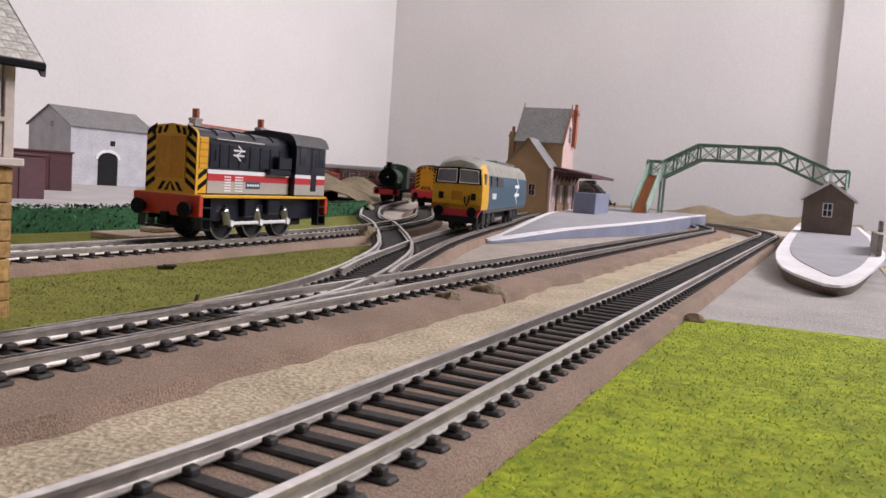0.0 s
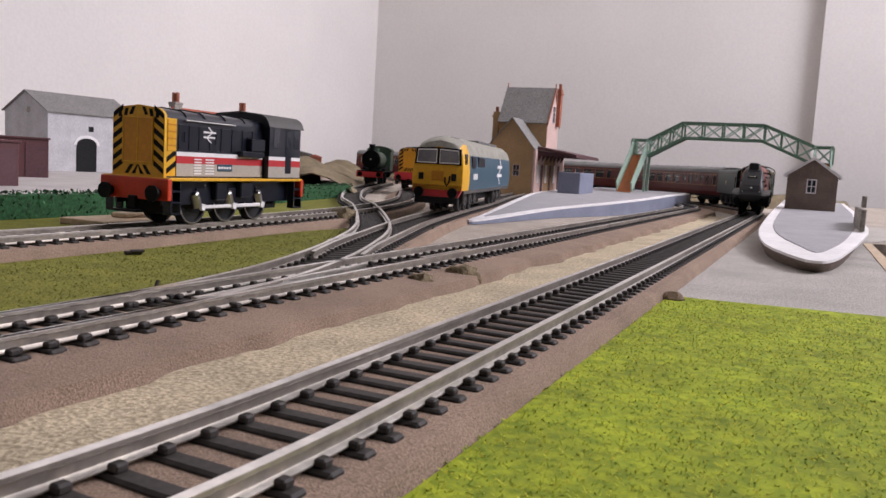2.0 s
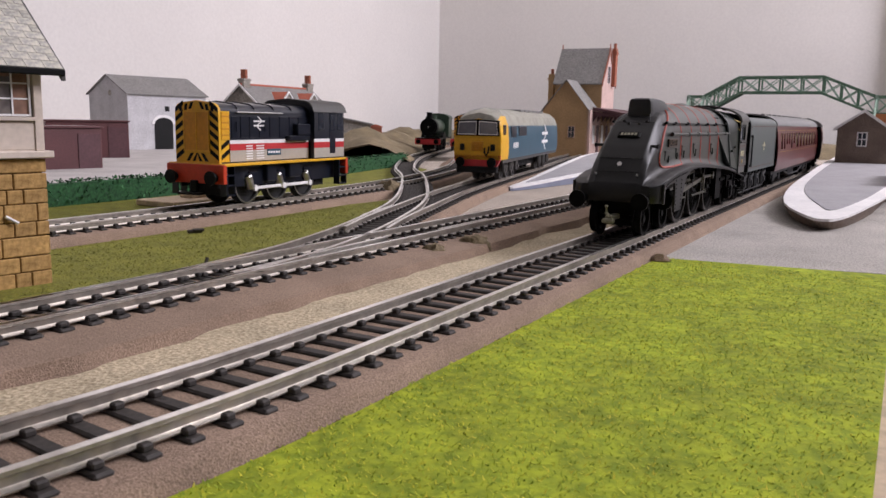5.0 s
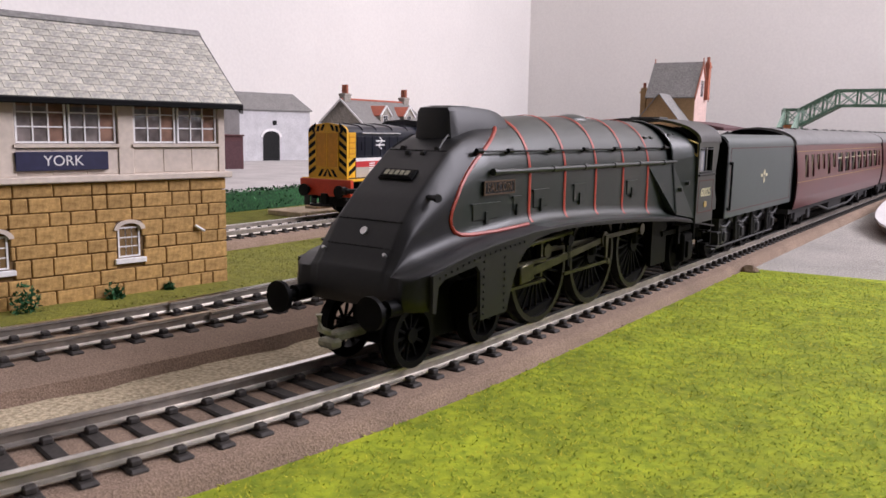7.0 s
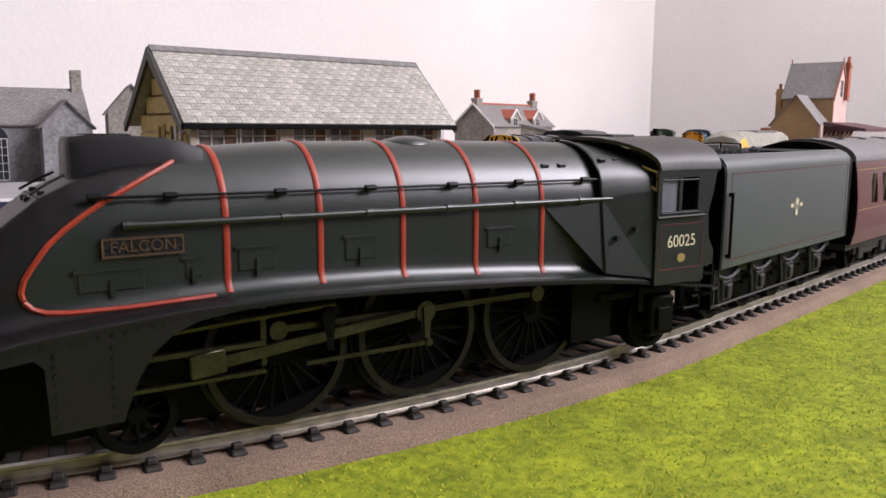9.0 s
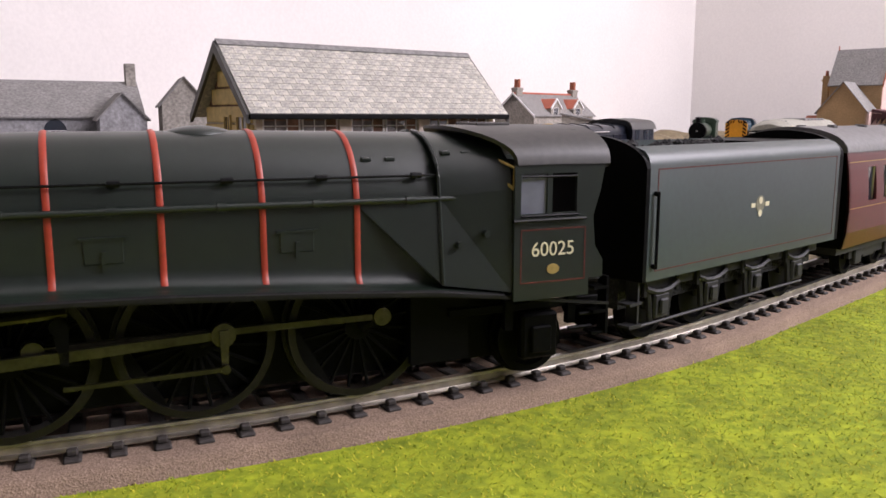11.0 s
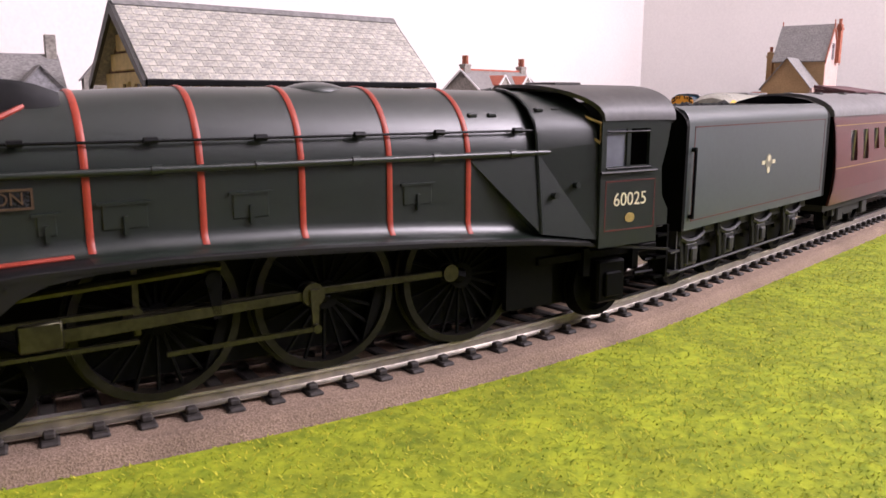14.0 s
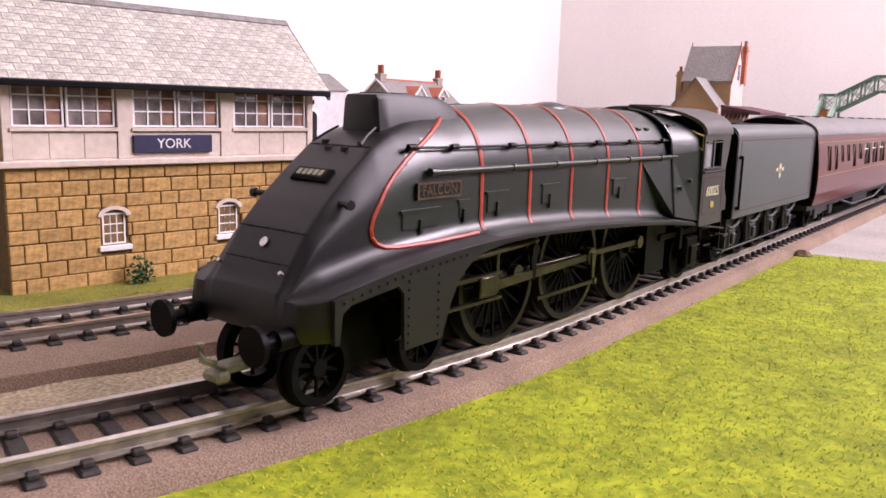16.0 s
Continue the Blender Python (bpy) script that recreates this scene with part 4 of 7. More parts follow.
def coach(kind=0):
    root = thing("coach", Matrix(), "maroon passenger coach with grey roof and black underframe", "railway coach", "coaches of the train")
    L = 258
    sec = [(-17.2, 12), (-18.2, 17), (-18.5, 23), (-18.3, 29), (-17.6, 36), (-16.9, 40.2)]
    side = sec + [(-16.6, 41.5)]
    full = side + [(-y, z) for y, z in side[::-1]]
    # windows are cut as openings between panels
    wins = []
    x = -16
    plan = [("d", 7), ("w", 15), ("w", 15), ("s", 9), ("w", 15), ("w", 15), ("d", 7), ("w", 15), ("w", 15), ("s", 9), ("w", 15), ("w", 15), ("d", 7)] if kind else [("d", 7), ("d", 6), ("s", 6), ("s", 6), ("d", 7), ("s", 8), ("w", 14), ("w", 14), ("w", 14), ("w", 14), ("w", 14), ("w", 14), ("w", 14), ("d", 7)]
    gap = (L - 26 - sum(w for _, w in plan)) / (len(plan) - 1)
    for k, w in plan:
        wins.append((x - w, x, 26 if k != "s" else 29, 36.5, k))
        x -= w + gap
    for sg in (1, -1):
        bm = bmesh.new()
        def strip(x0, x1, z0, z1):
            def wy(z):
                for (ya, za), (yb, zb) in zip(side[:-1], side[1:]):
                    if za <= z <= zb:
                        return -(ya + (yb - ya) * (z - za) / (zb - za))
                return 17
            zs = sorted({z0, z1} | {z for _, z in side if z0 < z < z1})
            for za, zb in zip(zs[:-1], zs[1:]):
                q = [(x0, wy(za), za), (x1, wy(za), za), (x1, wy(zb), zb), (x0, wy(zb), zb)]
                o = [bm.verts.new(Vector((u, sg * y, z)) / 1000) for u, y, z in q] + [bm.verts.new(Vector((u, sg * (y - 0.7), z)) / 1000) for u, y, z in q]
                for f in ((0, 1, 2, 3), (7, 6, 5, 4), (0, 4, 5, 1), (3, 2, 6, 7), (0, 3, 7, 4), (1, 5, 6, 2)):
                    bm.faces.new([o[i] for i in f])
        strip(-L, 0, 12, 26)
        strip(-L, 0, 36.5, 41.5)
        edges = [0] + [v for w in wins for v in (w[1], w[0])] + [-L]
        for a, b in zip(edges[0::2], edges[1::2]):
            strip(b, a, 26, 36.5)
        for w in wins:
            if w[2] > 26:
                strip(w[0], w[1], 26, w[2])
        bmesh.ops.recalc_face_normals(bm, faces=bm.faces)
        body = part("side_panel", bm, "maroon", root, "glossy maroon side panel", 30)
        for w in wins:
            bm = bmesh.new()
            box(bm, w[0], w[1], *sorted((sg * 16.6, sg * 16.9)), w[2], w[3])
            part("window", bm, "glass", body)
            bm = bmesh.new()
            y0, y1 = sorted((sg * 16.8, sg * 17.3))
            if w[4] == "w":
                box(bm, w[0], w[1], y0, y1, w[3] - 3.2, w[3] - 2.8)
            box(bm, w[0], w[0] + 0.4, y0, y1, w[2], w[3])
            box(bm, w[1] - 0.4, w[1], y0, y1, w[2], w[3])
            part("window_frame", bm, "cream", body)
        bm = bmesh.new()
        for z in (24.2, 38.2, 13.4):
            box(bm, -L + 1, -1, *sorted((sg * 18.42 if z < 30 else sg * 17.25, sg * 18.5 if z < 30 else sg * 17.45)), z, z + 0.25) if z != 13.4 else None
        part("waist_line", bm, "brass", body)
    bm = bmesh.new()
    roof = [(17.2 * math.cos(radians(a)), 41.3 + 7.6 * math.sin(radians(a)) ** 0.9) for a in range(0, 181, 12)]
    prism(bm, roof, -L - 0.6, 0.6, "x")
    part("roof", bm, "roofgrey", root, "grey domed coach roof", 40)
    for u in range(-18, -L + 10, -26):
        for y in (-5, 5):
            bm = bmesh.new()
            tube(bm, [(u, y, 47.6), (u, y, 49.2)], 1.6, 8)
            part("roof_ventilator", bm, "roofgrey", root)
    for u0, u1 in ((-1.2, 0), (-L, -L + 1.2)):
        bm = bmesh.new()
        prism(bm, full, u0, u1, "x")
        box(bm, u0 - (3 if u1 < -5 else 0), u1 + (0 if u1 < -5 else 3), -6, 6, 14, 40, bevel=0.5)
        part("coach_end", bm, "soot", root, "black coach end with gangway")
    bm = bmesh.new()
    box(bm, -L + 2, -2, -15, 15, 9.5, 12.2)
    box(bm, -150, -112, -12, 12, 4.5, 10, bevel=0.5)
    for y in (-14, 14):
        tube(bm, [(-70, y, 9.5), (-100, y, 5.2), (-160, y, 5.2), (-190, y, 9.5)], 0.6, 6)
    part("underframe", bm, "underframe", root, "black underframe with truss rods")
    for c in (-40, -218):
        bm = bmesh.new()
        for sg in (-1, 1):
            box(bm, c - 20, c + 20, *sorted((sg * 11.5, sg * 12.6)), 6, 9)
            for u in (c - 14, c + 14):
                box(bm, u - 3, u + 3, *sorted((sg * 11.5, sg * 13.6)), 4, 9, bevel=0.4)
        box(bm, c - 5, c + 5, -12, 12, 5, 9)
        part("bogie", bm, "underframe", root, "black bogie frame with axle boxes")
        for u in (c - 14, c + 14):
            WHEELS.append((wheelset(root, "coach_wheel", u, 6.0, 0, "", hub=1.2), u, 6.0, 0))
    return root

def line_through(pts):
    """A smooth line through points in plan, 4 mm apart, with headings."""
    pts = [Vector(p[:2]) for p in pts]
    pts = [pts[0] * 2 - pts[1]] + pts + [pts[-1] * 2 - pts[-2]]
    dense = []
    for i in range(1, len(pts) - 2):
        a, b, c, d = pts[i - 1:i + 3]
        for k in range(40):
            t = k / 40
            dense.append(0.5 * (2 * b + (c - a) * t + (2 * a - 5 * b + 4 * c - d) * t * t + (3 * b - 3 * c + d - a) * t ** 3))
    dense.append(pts[-2])
    out, need = [dense[0]], 0.004
    for p, q in zip(dense[:-1], dense[1:]):
        w = (q - p).length
        while need <= w:
            out.append(p + (q - p) * (need / w))
            need += 0.004
        need -= w
    return [(p, math.atan2(*(out[min(i + 1, len(out) - 1)] - out[max(i - 1, 0)]).yx)) for i, p in enumerate(out)]


def offset(line, v):
    """Points v metres to the front side of a line that runs towards the viewer."""
    return [tuple(p + Vector((-math.sin(h), math.cos(h))) * v) for p, h in line]


NEAR_A, NEAR_B = cut(LINE_A, 0.0, 3.05), cut(LINE_B, 0.0, 2.75)
SIDING = line_through([uv(1.02, -0.452), uv(0.83, -0.396), uv(0.6, -0.285)] + [uv(a, b) for a, b in ((0.46, -0.236), (0.36, -0.215), (0.25, -0.203), (0.13, -0.197), (0, -0.2), (-0.3, -0.21))])
BRANCH = line_through([(-0.09, 1.15), (-0.092, 0.98), (-0.088, 0.8), (-0.068, 0.62), (-0.0435, 0.508), (-0.0234, 0.381), (-0.0165, 0.31), (-0.0165, 0.25), (-0.0195, 0.2), (-0.0265, 0.152), (-0.0402, 0.1042), (-0.0638, 0.0491)])
YARD = line_through([(0.12, 1.158), (0.1, 1.01), (0.073, 0.86), (0.0415, 0.65), (0.0185, 0.518), (-0.0005, 0.3935), (-0.0098, 0.30), (-0.0145, 0.245), (-0.016, 0.205)])

# scatter and grass laid on the board
M.update(
    slab=mat("pale_concrete", (0.47, 0.44, 0.42), 0.9, grain=700, vary=0.1, blotch=30, stain=0.15),
    earth=mat("brown_earth_scatter", (0.2, 0.155, 0.09), 0.95, grain=900, vary=0.35, blotch=50, stain=0.3, bump=1.0),
    gravel=mat("grey_gravel_card", (0.37, 0.345, 0.31), 0.95, grain=1400, vary=0.32, blotch=30, stain=0.16, bump=1.0, second=(0.46, 0.43, 0.39)),
)
strip = cut(LINE_A, 1.68, 3.0)
sheet("gravel_strip", offset(strip[::4], -0.019) + offset(strip[::-4], -0.047), 0.7, "sand", "pale sandy scatter between the main lines", "ground", thick=0.6)
sheet("olive_grass", uvs((-0.5, -0.12), (0.086, -0.1), (0.18, -0.11), (0.25, -0.125), (0.30, -0.155), (0.36, -0.185), (0.30, -0.19), (0.2, -0.182), (-0.5, -0.185)), 1.0, "olive", "worn olive-green grass mat beside the signal box", "grass", thick=0.8)
sheet("verge", uvs((-0.4, -0.225), (0.35, -0.235), (0.62, -0.33), (0.66, -0.375), (0.3, -0.315), (-0.4, -0.31)), 1.0, "olive", "worn olive-green grass verge along the hedge", "grass", thick=0.8)
sheet("yard_surface", uvs((-0.4, -0.32), (0.32, -0.335), (0.55, -0.42), (0.9, -0.75), (0.95, -1.2), (-0.4, -1.2)), 0.9, "slab", "pale grey concrete yard and road", "road", thick=0.8)
sheet("gravel_patch", uvs((0.222, 0.004), (0.24, 0.083), (0.62, 0.083), (0.9, 0.2), (0.9, 0.006)), 0.8, "gravel", "grey textured gravel card beyond the grass", "ground", thick=0.7)

# bright grass: a mat and its fibres
edge = offset(cut(LINE_A, 2.3, 3.06), 0.0175)
edge = [p for p in edge if Vector(p).dot(U) < 0.222]
mat_outline = edge + uvs((-0.62, 0.0805), (0.233, 0.0805), (0.222, 0.012))
sheet("grass_mat", mat_outline, 1.6, "grass", "bright yellow-green grass mat along the front edge", "grass", thick=1.4)


def blade_material(name, dark, light, tip):
    m = bpy.data.materials.new(name)
    m.use_nodes = True
    n, l = m.node_tree.nodes, m.node_tree.links
    b = n["Principled BSDF"]
    b.inputs["Roughness"].default_value = 0.8
    geo, ramp = n.new("ShaderNodeNewGeometry"), n.new("ShaderNodeValToRGB")
    ramp.color_ramp.elements[0].color, ramp.color_ramp.elements[1].color = (*dark, 1), (*tip, 1)
    ramp.color_ramp.elements.new(0.55).color = (*light, 1)
    l.new(geo.outputs["Random Per Island"], ramp.inputs[0])
    l.new(ramp.outputs[0], b.inputs["Base Color"])
    return m


M["blades"] = blade_material("grass_fibres", (0.14, 0.23, 0.006), (0.33, 0.41, 0.012), (0.66, 0.57, 0.045))


def fibres(name, count, a0, a1, b0, b1, keep, z, high, material, label):
    rng = np.random.default_rng(7)
    a, b = rng.uniform(a0, a1, count), rng.uniform(b0, b1, count)
    ok = keep(a, b)
    a, b = a[ok], b[ok]
    n = len(a)
    x, y = U.x * a + V.x * b, U.y * a + V.y * b
    lean = rng.uniform(0, 2 * np.pi, n)
    turn = lean + np.pi / 2 + rng.uniform(-0.5, 0.5, n)
    h, w, far = rng.uniform(0.3, 0.8, n) * high, 0.0002, rng.uniform(0.6, 1.7, n) * high
    base = np.stack([x, y, np.full(n, z)], 1)
    side = np.stack([np.cos(turn), np.sin(turn), 0 * turn], 1) * w
    top = base + np.stack([np.cos(lean) * far, np.sin(lean) * far, h], 1)
    verts = np.stack([base - side, base + side, top], 1).reshape(-1, 3)
    me = bpy.data.meshes.new(name)
    me.from_pydata(verts.tolist(), [], np.arange(3 * n).reshape(-1, 3).tolist())
    me.materials.append(M[material])
    return tagged(new(name, me), label, "grass", kind="stuff")


track_u = np.array([[Vector(p).dot(U), Vector(p).dot(V)] for p in edge])
order = np.argsort(track_u[:, 0])
inside = lambda a, b: b > np.interp(a, track_u[order, 0], track_u[order, 1]) + 0.0006 * np.sin(a * 900)
fibres("grass_fibres", 190000, -0.16, 0.222, -0.14, 0.080, inside, 0.0014, 0.0009, "blades", "short bright green grass fibres")
M["olive_blades"] = blade_material("olive_fibres", (0.1, 0.11, 0.012), (0.19, 0.2, 0.022), (0.27, 0.25, 0.05))
fibres("olive_fibres", 30000, -0.05, 0.34, -0.188, -0.1, lambda a, b: (b < -0.1 - 0.2 * np.maximum(a - 0.12, 0)) & ~((a < 0.082) & (b < -0.122)), 0.0009, 0.001, "olive_blades", "short olive grass fibres")
# board edge
bm = bmesh.new()
prism(bm, [(p[0] * 1000, p[1] * 1000) for p in uvs((-0.62, 0.0805), (0.6, 0.0805), (0.6, 0.0865), (-0.62, 0.0865))], -60, 1.2, "z")
tagged(link_mesh("board_edge", bm, "wood"), "raw pale wooden edge of the baseboard", "board edge", kind="structure")
# loose stones at the corner of the grass
for a, b, r in ((0.2145, 0.0085, 3.2), (0.045, 0.0025, 1.3), (0.1, 0.0052, 1.0)):
    bm = bmesh.new()
    bmesh.ops.create_icosphere(bm, subdivisions=2, radius=r / 1000)
    for v in bm.verts:
        v.co *= 1 + 0.35 * noise.noise(v.co * 900)
        v.co.z *= 0.7
    ob = link_mesh("loose_stone", bm, "underlay")
    ob.location = uv(a, b, 0.002)
    tagged(ob, "small rough brown stone lying by the track", "stone", "loose stones")
# earth banks at the back
def bank(name, pts, wide, high, material, label):
    bm, rows = bmesh.new(), []
    for i, (p, h) in enumerate(line_through([uv(a, b) for a, b in pts])[::3]):
        left = Vector((-math.sin(h), math.cos(h)))
        row = []
        for k in range(9):
            f = k / 4 - 1
            z = high * max(0, 1 - f * f) * (0.75 + 0.6 * noise.noise(Vector((p.x * 14, p.y * 14, f))))
            row.append(bm.verts.new((*(p + left * f * wide), z - 0.001)))
        rows.append(row)
    for a, b in zip(rows[:-1], rows[1:]):
        for k in range(8):
            bm.faces.new((a[k], a[k + 1], b[k + 1], b[k]))
    bmesh.ops.recalc_face_normals(bm, faces=bm.faces)
    ob = link_mesh(name, bm, material, 60)
    return tagged(ob, label, "earth bank", kind="structure")


bank("earth_bank", ((1.45, -0.95), (1.4, -0.6), (1.35, -0.3), (1.4, 0.1)), 0.08, 0.03, "earth", "low brown earth bank behind the far curve")
bank("yard_bank", ((0.62, -0.42), (0.8, -0.52), (1.0, -0.62), (1.15, -0.7)), 0.07, 0.035, "earth", "brown scattered earth slope behind the hedge")
bank("embankment", ((0.50, -0.205), (0.53, -0.2), (0.57, -0.205)), 0.012, 0.009, "earth", "brown flock between the diverging tracks")
for i, (a, b, w, h) in enumerate(((0.365, -0.205, 0.006, 0.008), (0.175, -0.0605, 0.003, 0.004), (0.2, -0.0575, 0.004, 0.0045))):
    bm = bmesh.new()
    bmesh.ops.create_icosphere(bm, subdivisions=3, radius=1)
    for v in bm.verts:
        v.co = Vector((v.co.x * w * 1.6, v.co.y * w, v.co.z * h)) * (1 + 0.4 * noise.noise(v.co * 3))
    ob = link_mesh("flock_clump", bm, "earth", 60)
    ob.location = uv(a, b, 0.002)
    tagged(ob, "clump of rusty brown flock by the track", "undergrowth", "flock clumps")

track("near_main_line", NEAR_A, "nickel-silver model track with black sleepers, curved at both ends", 1.95, 2.9, left=17.5)
track("second_main_line", NEAR_B, "parallel model track with black sleepers", 1.7, 2.6, right=27)
track("siding", SIDING, "siding track where the diesel shunter stands", 0.55, 1.1)
track("junction_branch", BRANCH, "curved junction track leaving the second main line", 0.55, 1.0, 15, 15, False)
track("yard_branch", YARD, "curved yard track where the blue diesel stands", 0.4, 0.92, 17, 18)
# point blades, check rails and switch levers
def rail_piece(name, line, off, label):
    bm = bmesh.new()
    sweep(bm, line, RAIL_SHAPE, off, RAIL - 0.0001)
    return tagged(link_mesh(name, bm, "rail"), label, "rail", "turnout rails", "structure")


rail_piece("point_blade", line_through([uv(0.17, -0.0815), uv(0.09, -0.0775)]), 0.0045, "bright tapered point blade of the turnout")
rail_piece("check_rail", line_through([uv(0.24, -0.078), uv(0.20, -0.078)]), 0.0055, "bright short check rail of the turnout")
rail_piece("check_rail", line_through([uv(0.26, -0.1275), uv(0.22, -0.1165)]), -0.0055, "bright short check rail of the turnout")
for a, b in ((0.105, -0.0985), (0.118, -0.0955), (0.345, -0.137), (0.2, -0.217)):
    root = thing("switch_lever", Matrix.Translation(uv(a, b, 0)) @ Matrix.Rotation(radians(TURN), 4, "Z"), "small black point lever beside the track", "point lever", "point levers")
    bm = bmesh.new()
    box(bm, -2.6, 2.6, -1.2, 1.2, 1.5, 4.0, bevel=0.4)
    part("lever_base", bm, "sleeper", root)
    bm = bmesh.new()
    tube(bm, [(0, 0, 4), (1.2, 0, 7.0)], 0.5, 6)
    part("lever_handle", bm, "sleeper", root)
for a, b in ((0.17, -0.1715), (0.245, -0.2215)):
    bm = bmesh.new()
    box(bm, -3, 3, -1.2, 1.2, 0, 1.4, bevel=0.4)
    box(bm, -1, 3.6, -2, 0.4, 1.0, 1.9, bevel=0.3)
    ob = link_mesh("black_scrap", bm, "sleeper")
    ob.matrix_world = Matrix.Translation(uv(a, b, 0.001)) @ Matrix.Rotation(0.6, 4, "Z")
    tagged(ob, "small black plastic scrap lying on the ground", "scrap", "scraps")

M.update(
    navy=mat("dark_blue_grey_paint", (0.008, 0.0105, 0.019), 0.28, grain=700, vary=0.12, blotch=80, stain=0.15),
    beige=mat("pale_grey_lower_panel", (0.42, 0.38, 0.32), 0.5, grain=700, vary=0.06),
    stripe_red=mat("red_stripe", (0.5, 0.025, 0.03), 0.45, grain=700, vary=0.06),
    amber=mat("radiator_amber", (0.6, 0.26, 0.01), 0.45, grain=700, vary=0.1),
    olive_roof=mat("weathered_grey_roof", (0.3, 0.29, 0.24), 0.6, grain=600, vary=0.12, blotch=90, stain=0.2),
    dirty=mat("weathered_bogie", (0.06, 0.055, 0.05), 0.7, grain=700, vary=0.3, blotch=90, stain=0.3),
    darkgreen=mat("steam_green", (0.025, 0.045, 0.027), 0.4, grain=700, vary=0.12),
)


def double_arrow(parent, x, y, z, size, sg):
    """The operator's sign as plain white bars."""
    bm = bmesh.new()
    y0, y1 = sorted((y, y + sg * 0.08))
    k = size / 10
    for dz in (1.15, -1.15):
        box(bm, x - 5 * k, x + 5 * k, y0, y1, z + (dz - 0.42) * k, z + (dz + 0.42) * k)
    for p, q in (((-1.2, 3.6), (2.4, 1.2)), ((2.4, 1.2), (-2.4, -1.2)), ((-2.4, -1.2), (1.2, -3.6))):
        w = 0.62
        prism(bm, [(x - sg * (p[0] - w) * k, z + p[1] * k), (x - sg * (p[0] + w) * k, z + p[1] * k), (x - sg * (q[0] + w) * k, z + q[1] * k), (x - sg * (q[0] - w) * k, z + q[1] * k)], y0 - 0.02, y1 + 0.02, "y")
    return part("emblem", bm, "white", parent, "plain white arrow emblem")


def shunter(m, body="navy", banded=True, label=""):
    root = thing("diesel_shunter", m, label or "dark blue diesel shunter with wasp-striped yellow front and red stripe", "locomotive", "diesel shunters")
    low = 19.6
    # bonnet
    def hood(w, h, r=4.5):
        pts = [(-w, low), (-w, h - r)]
        pts += [(-w + r - r * math.cos(radians(a)), h - r + r * 0.8 * math.sin(radians(a))) for a in (20, 45, 70, 90)]
        top = [(0, h - r * 0.2 + 0.9)]
        half = pts
        return half + top + [(-y, z) for y, z in half[::-1]]
    bm = bmesh.new()
    prism(bm, hood(12.4, 45.6), -82, -7, "x")
    part("bonnet", bm, body, root, "dark engine bonnet with panel doors", 35)
    for u in (-22, -37, -52, -67):
        bm = bmesh.new()
        pts = [(x, y, z) for x in (u,) for y, z in hood(12.55, 45.75)[2:-2]]
        tube(bm, pts, 0.35, 5)
        part("bonnet_strap", bm, body, root)
    bm = bmesh.new()
    prism(bm, hood(16.2, 48.6, 6.0), -110, -82, "x")
    part("cab", bm, body, root, "dark cab with curved roof", 35)
    bm = bmesh.new()
    roof = [p for p in hood(16.4, 48.9, 6.0) if p[1] > 43.2]
    roof = [(-16.9, 42.2)] + roof + [(16.9, 42.2), (16.0, 42.6)] + [(y * 0.97, z - 0.6) for y, z in roof[::-1]] + [(-16.0, 42.6)]
    prism(bm, roof, -112, -80.5, "x")
    part("cab_roof", bm, "roofblack" if banded else "roofgrey", root, "dark cab roof", 35)
    # running plate, tanks, buffer beams
    bm = bmesh.new()
    box(bm, -113, -4, -16.4, 16.4, 18.4, 19.6, bevel=0.2)
    part("running_plate", bm, "yellow" if banded else "black", root)
    for sg in (1, -1):
        if banded:
            for z0, z1, mt, nm in ((20.2, 25.0, "beige", "lower_band"), (25.0, 27.8, "stripe_red", "red_stripe"), (27.8, 29.4, "white", "white_stripe")):
                bm = bmesh.new()
                box(bm, -81.5, -14, *sorted((sg * 14.4, sg * 14.9)) if nm == "x" else sorted((sg * 12.4, sg * 13.0)), z0, z1)
                box(bm, -110, -81.5, *sorted((sg * 16.2, sg * 16.35)), z0, z1)
                part(nm, bm, mt, root)
            double_arrow(root, -40, sg * 12.7, 36.5, 8.5, sg)
        else:
            double_arrow(root, -96, sg * 16.3, 30, 6, sg)
        # side doors and grab rails
        for i in range(8):
            bm = bmesh.new()
            u = -16 - i * 8.1
            box(bm, u - 7.4, u, *sorted((sg * 12.3, sg * 12.65)), 30.2, 39.6, bevel=0.25)
            if i in (0, 3, 6):
                tube(bm, [(u - 3.5, sg * 13.2, 33), (u - 3.5, sg * 13.2, 37)], 0.25, 5)
            part("side_door", bm, body, root)
        bm = bmesh.new()
        tube(bm, [(-20, sg * 13.3, 41.2), (-58, sg * 13.3, 41.2)], 0.32, 6)
        part("handrail", bm, "bright", root)
        for u in (-28, -37):
            bm = bmesh.new()
            for k in range(6):
                box(bm, u - 6, u, *sorted((sg * 13.0, sg * 13.2)), 21 + k * 1.1, 21.5 + k * 1.1)
            part("louvre", bm, "white" if banded else body, root)
        bm = bmesh.new()
        box(bm, -56.5, -45.5, *sorted((sg * 13.0, sg * 13.3)), 22.3, 25.2, bevel=0.15)
        plate = part("nameplate", bm, "blue", root, "small blue plate with pale bars for its name")
        bm = bmesh.new()
        for k in range(5):
            box(bm, -55.5 + k * 2, -54 + k * 2, *sorted((sg * 13.3, sg * 13.36)), 23.3, 24.2)
        part("plate_bars", bm, "white", plate)
        bm = bmesh.new()
        box(bm, -79.5, -68, *sorted((sg * 12.2, sg * 15.6)), 31, 36.5, bevel=0.4)
        box(bm, -79.5, -61, *sorted((sg * 12.2, sg * 15.4)), 28.5, 31, bevel=0.4)
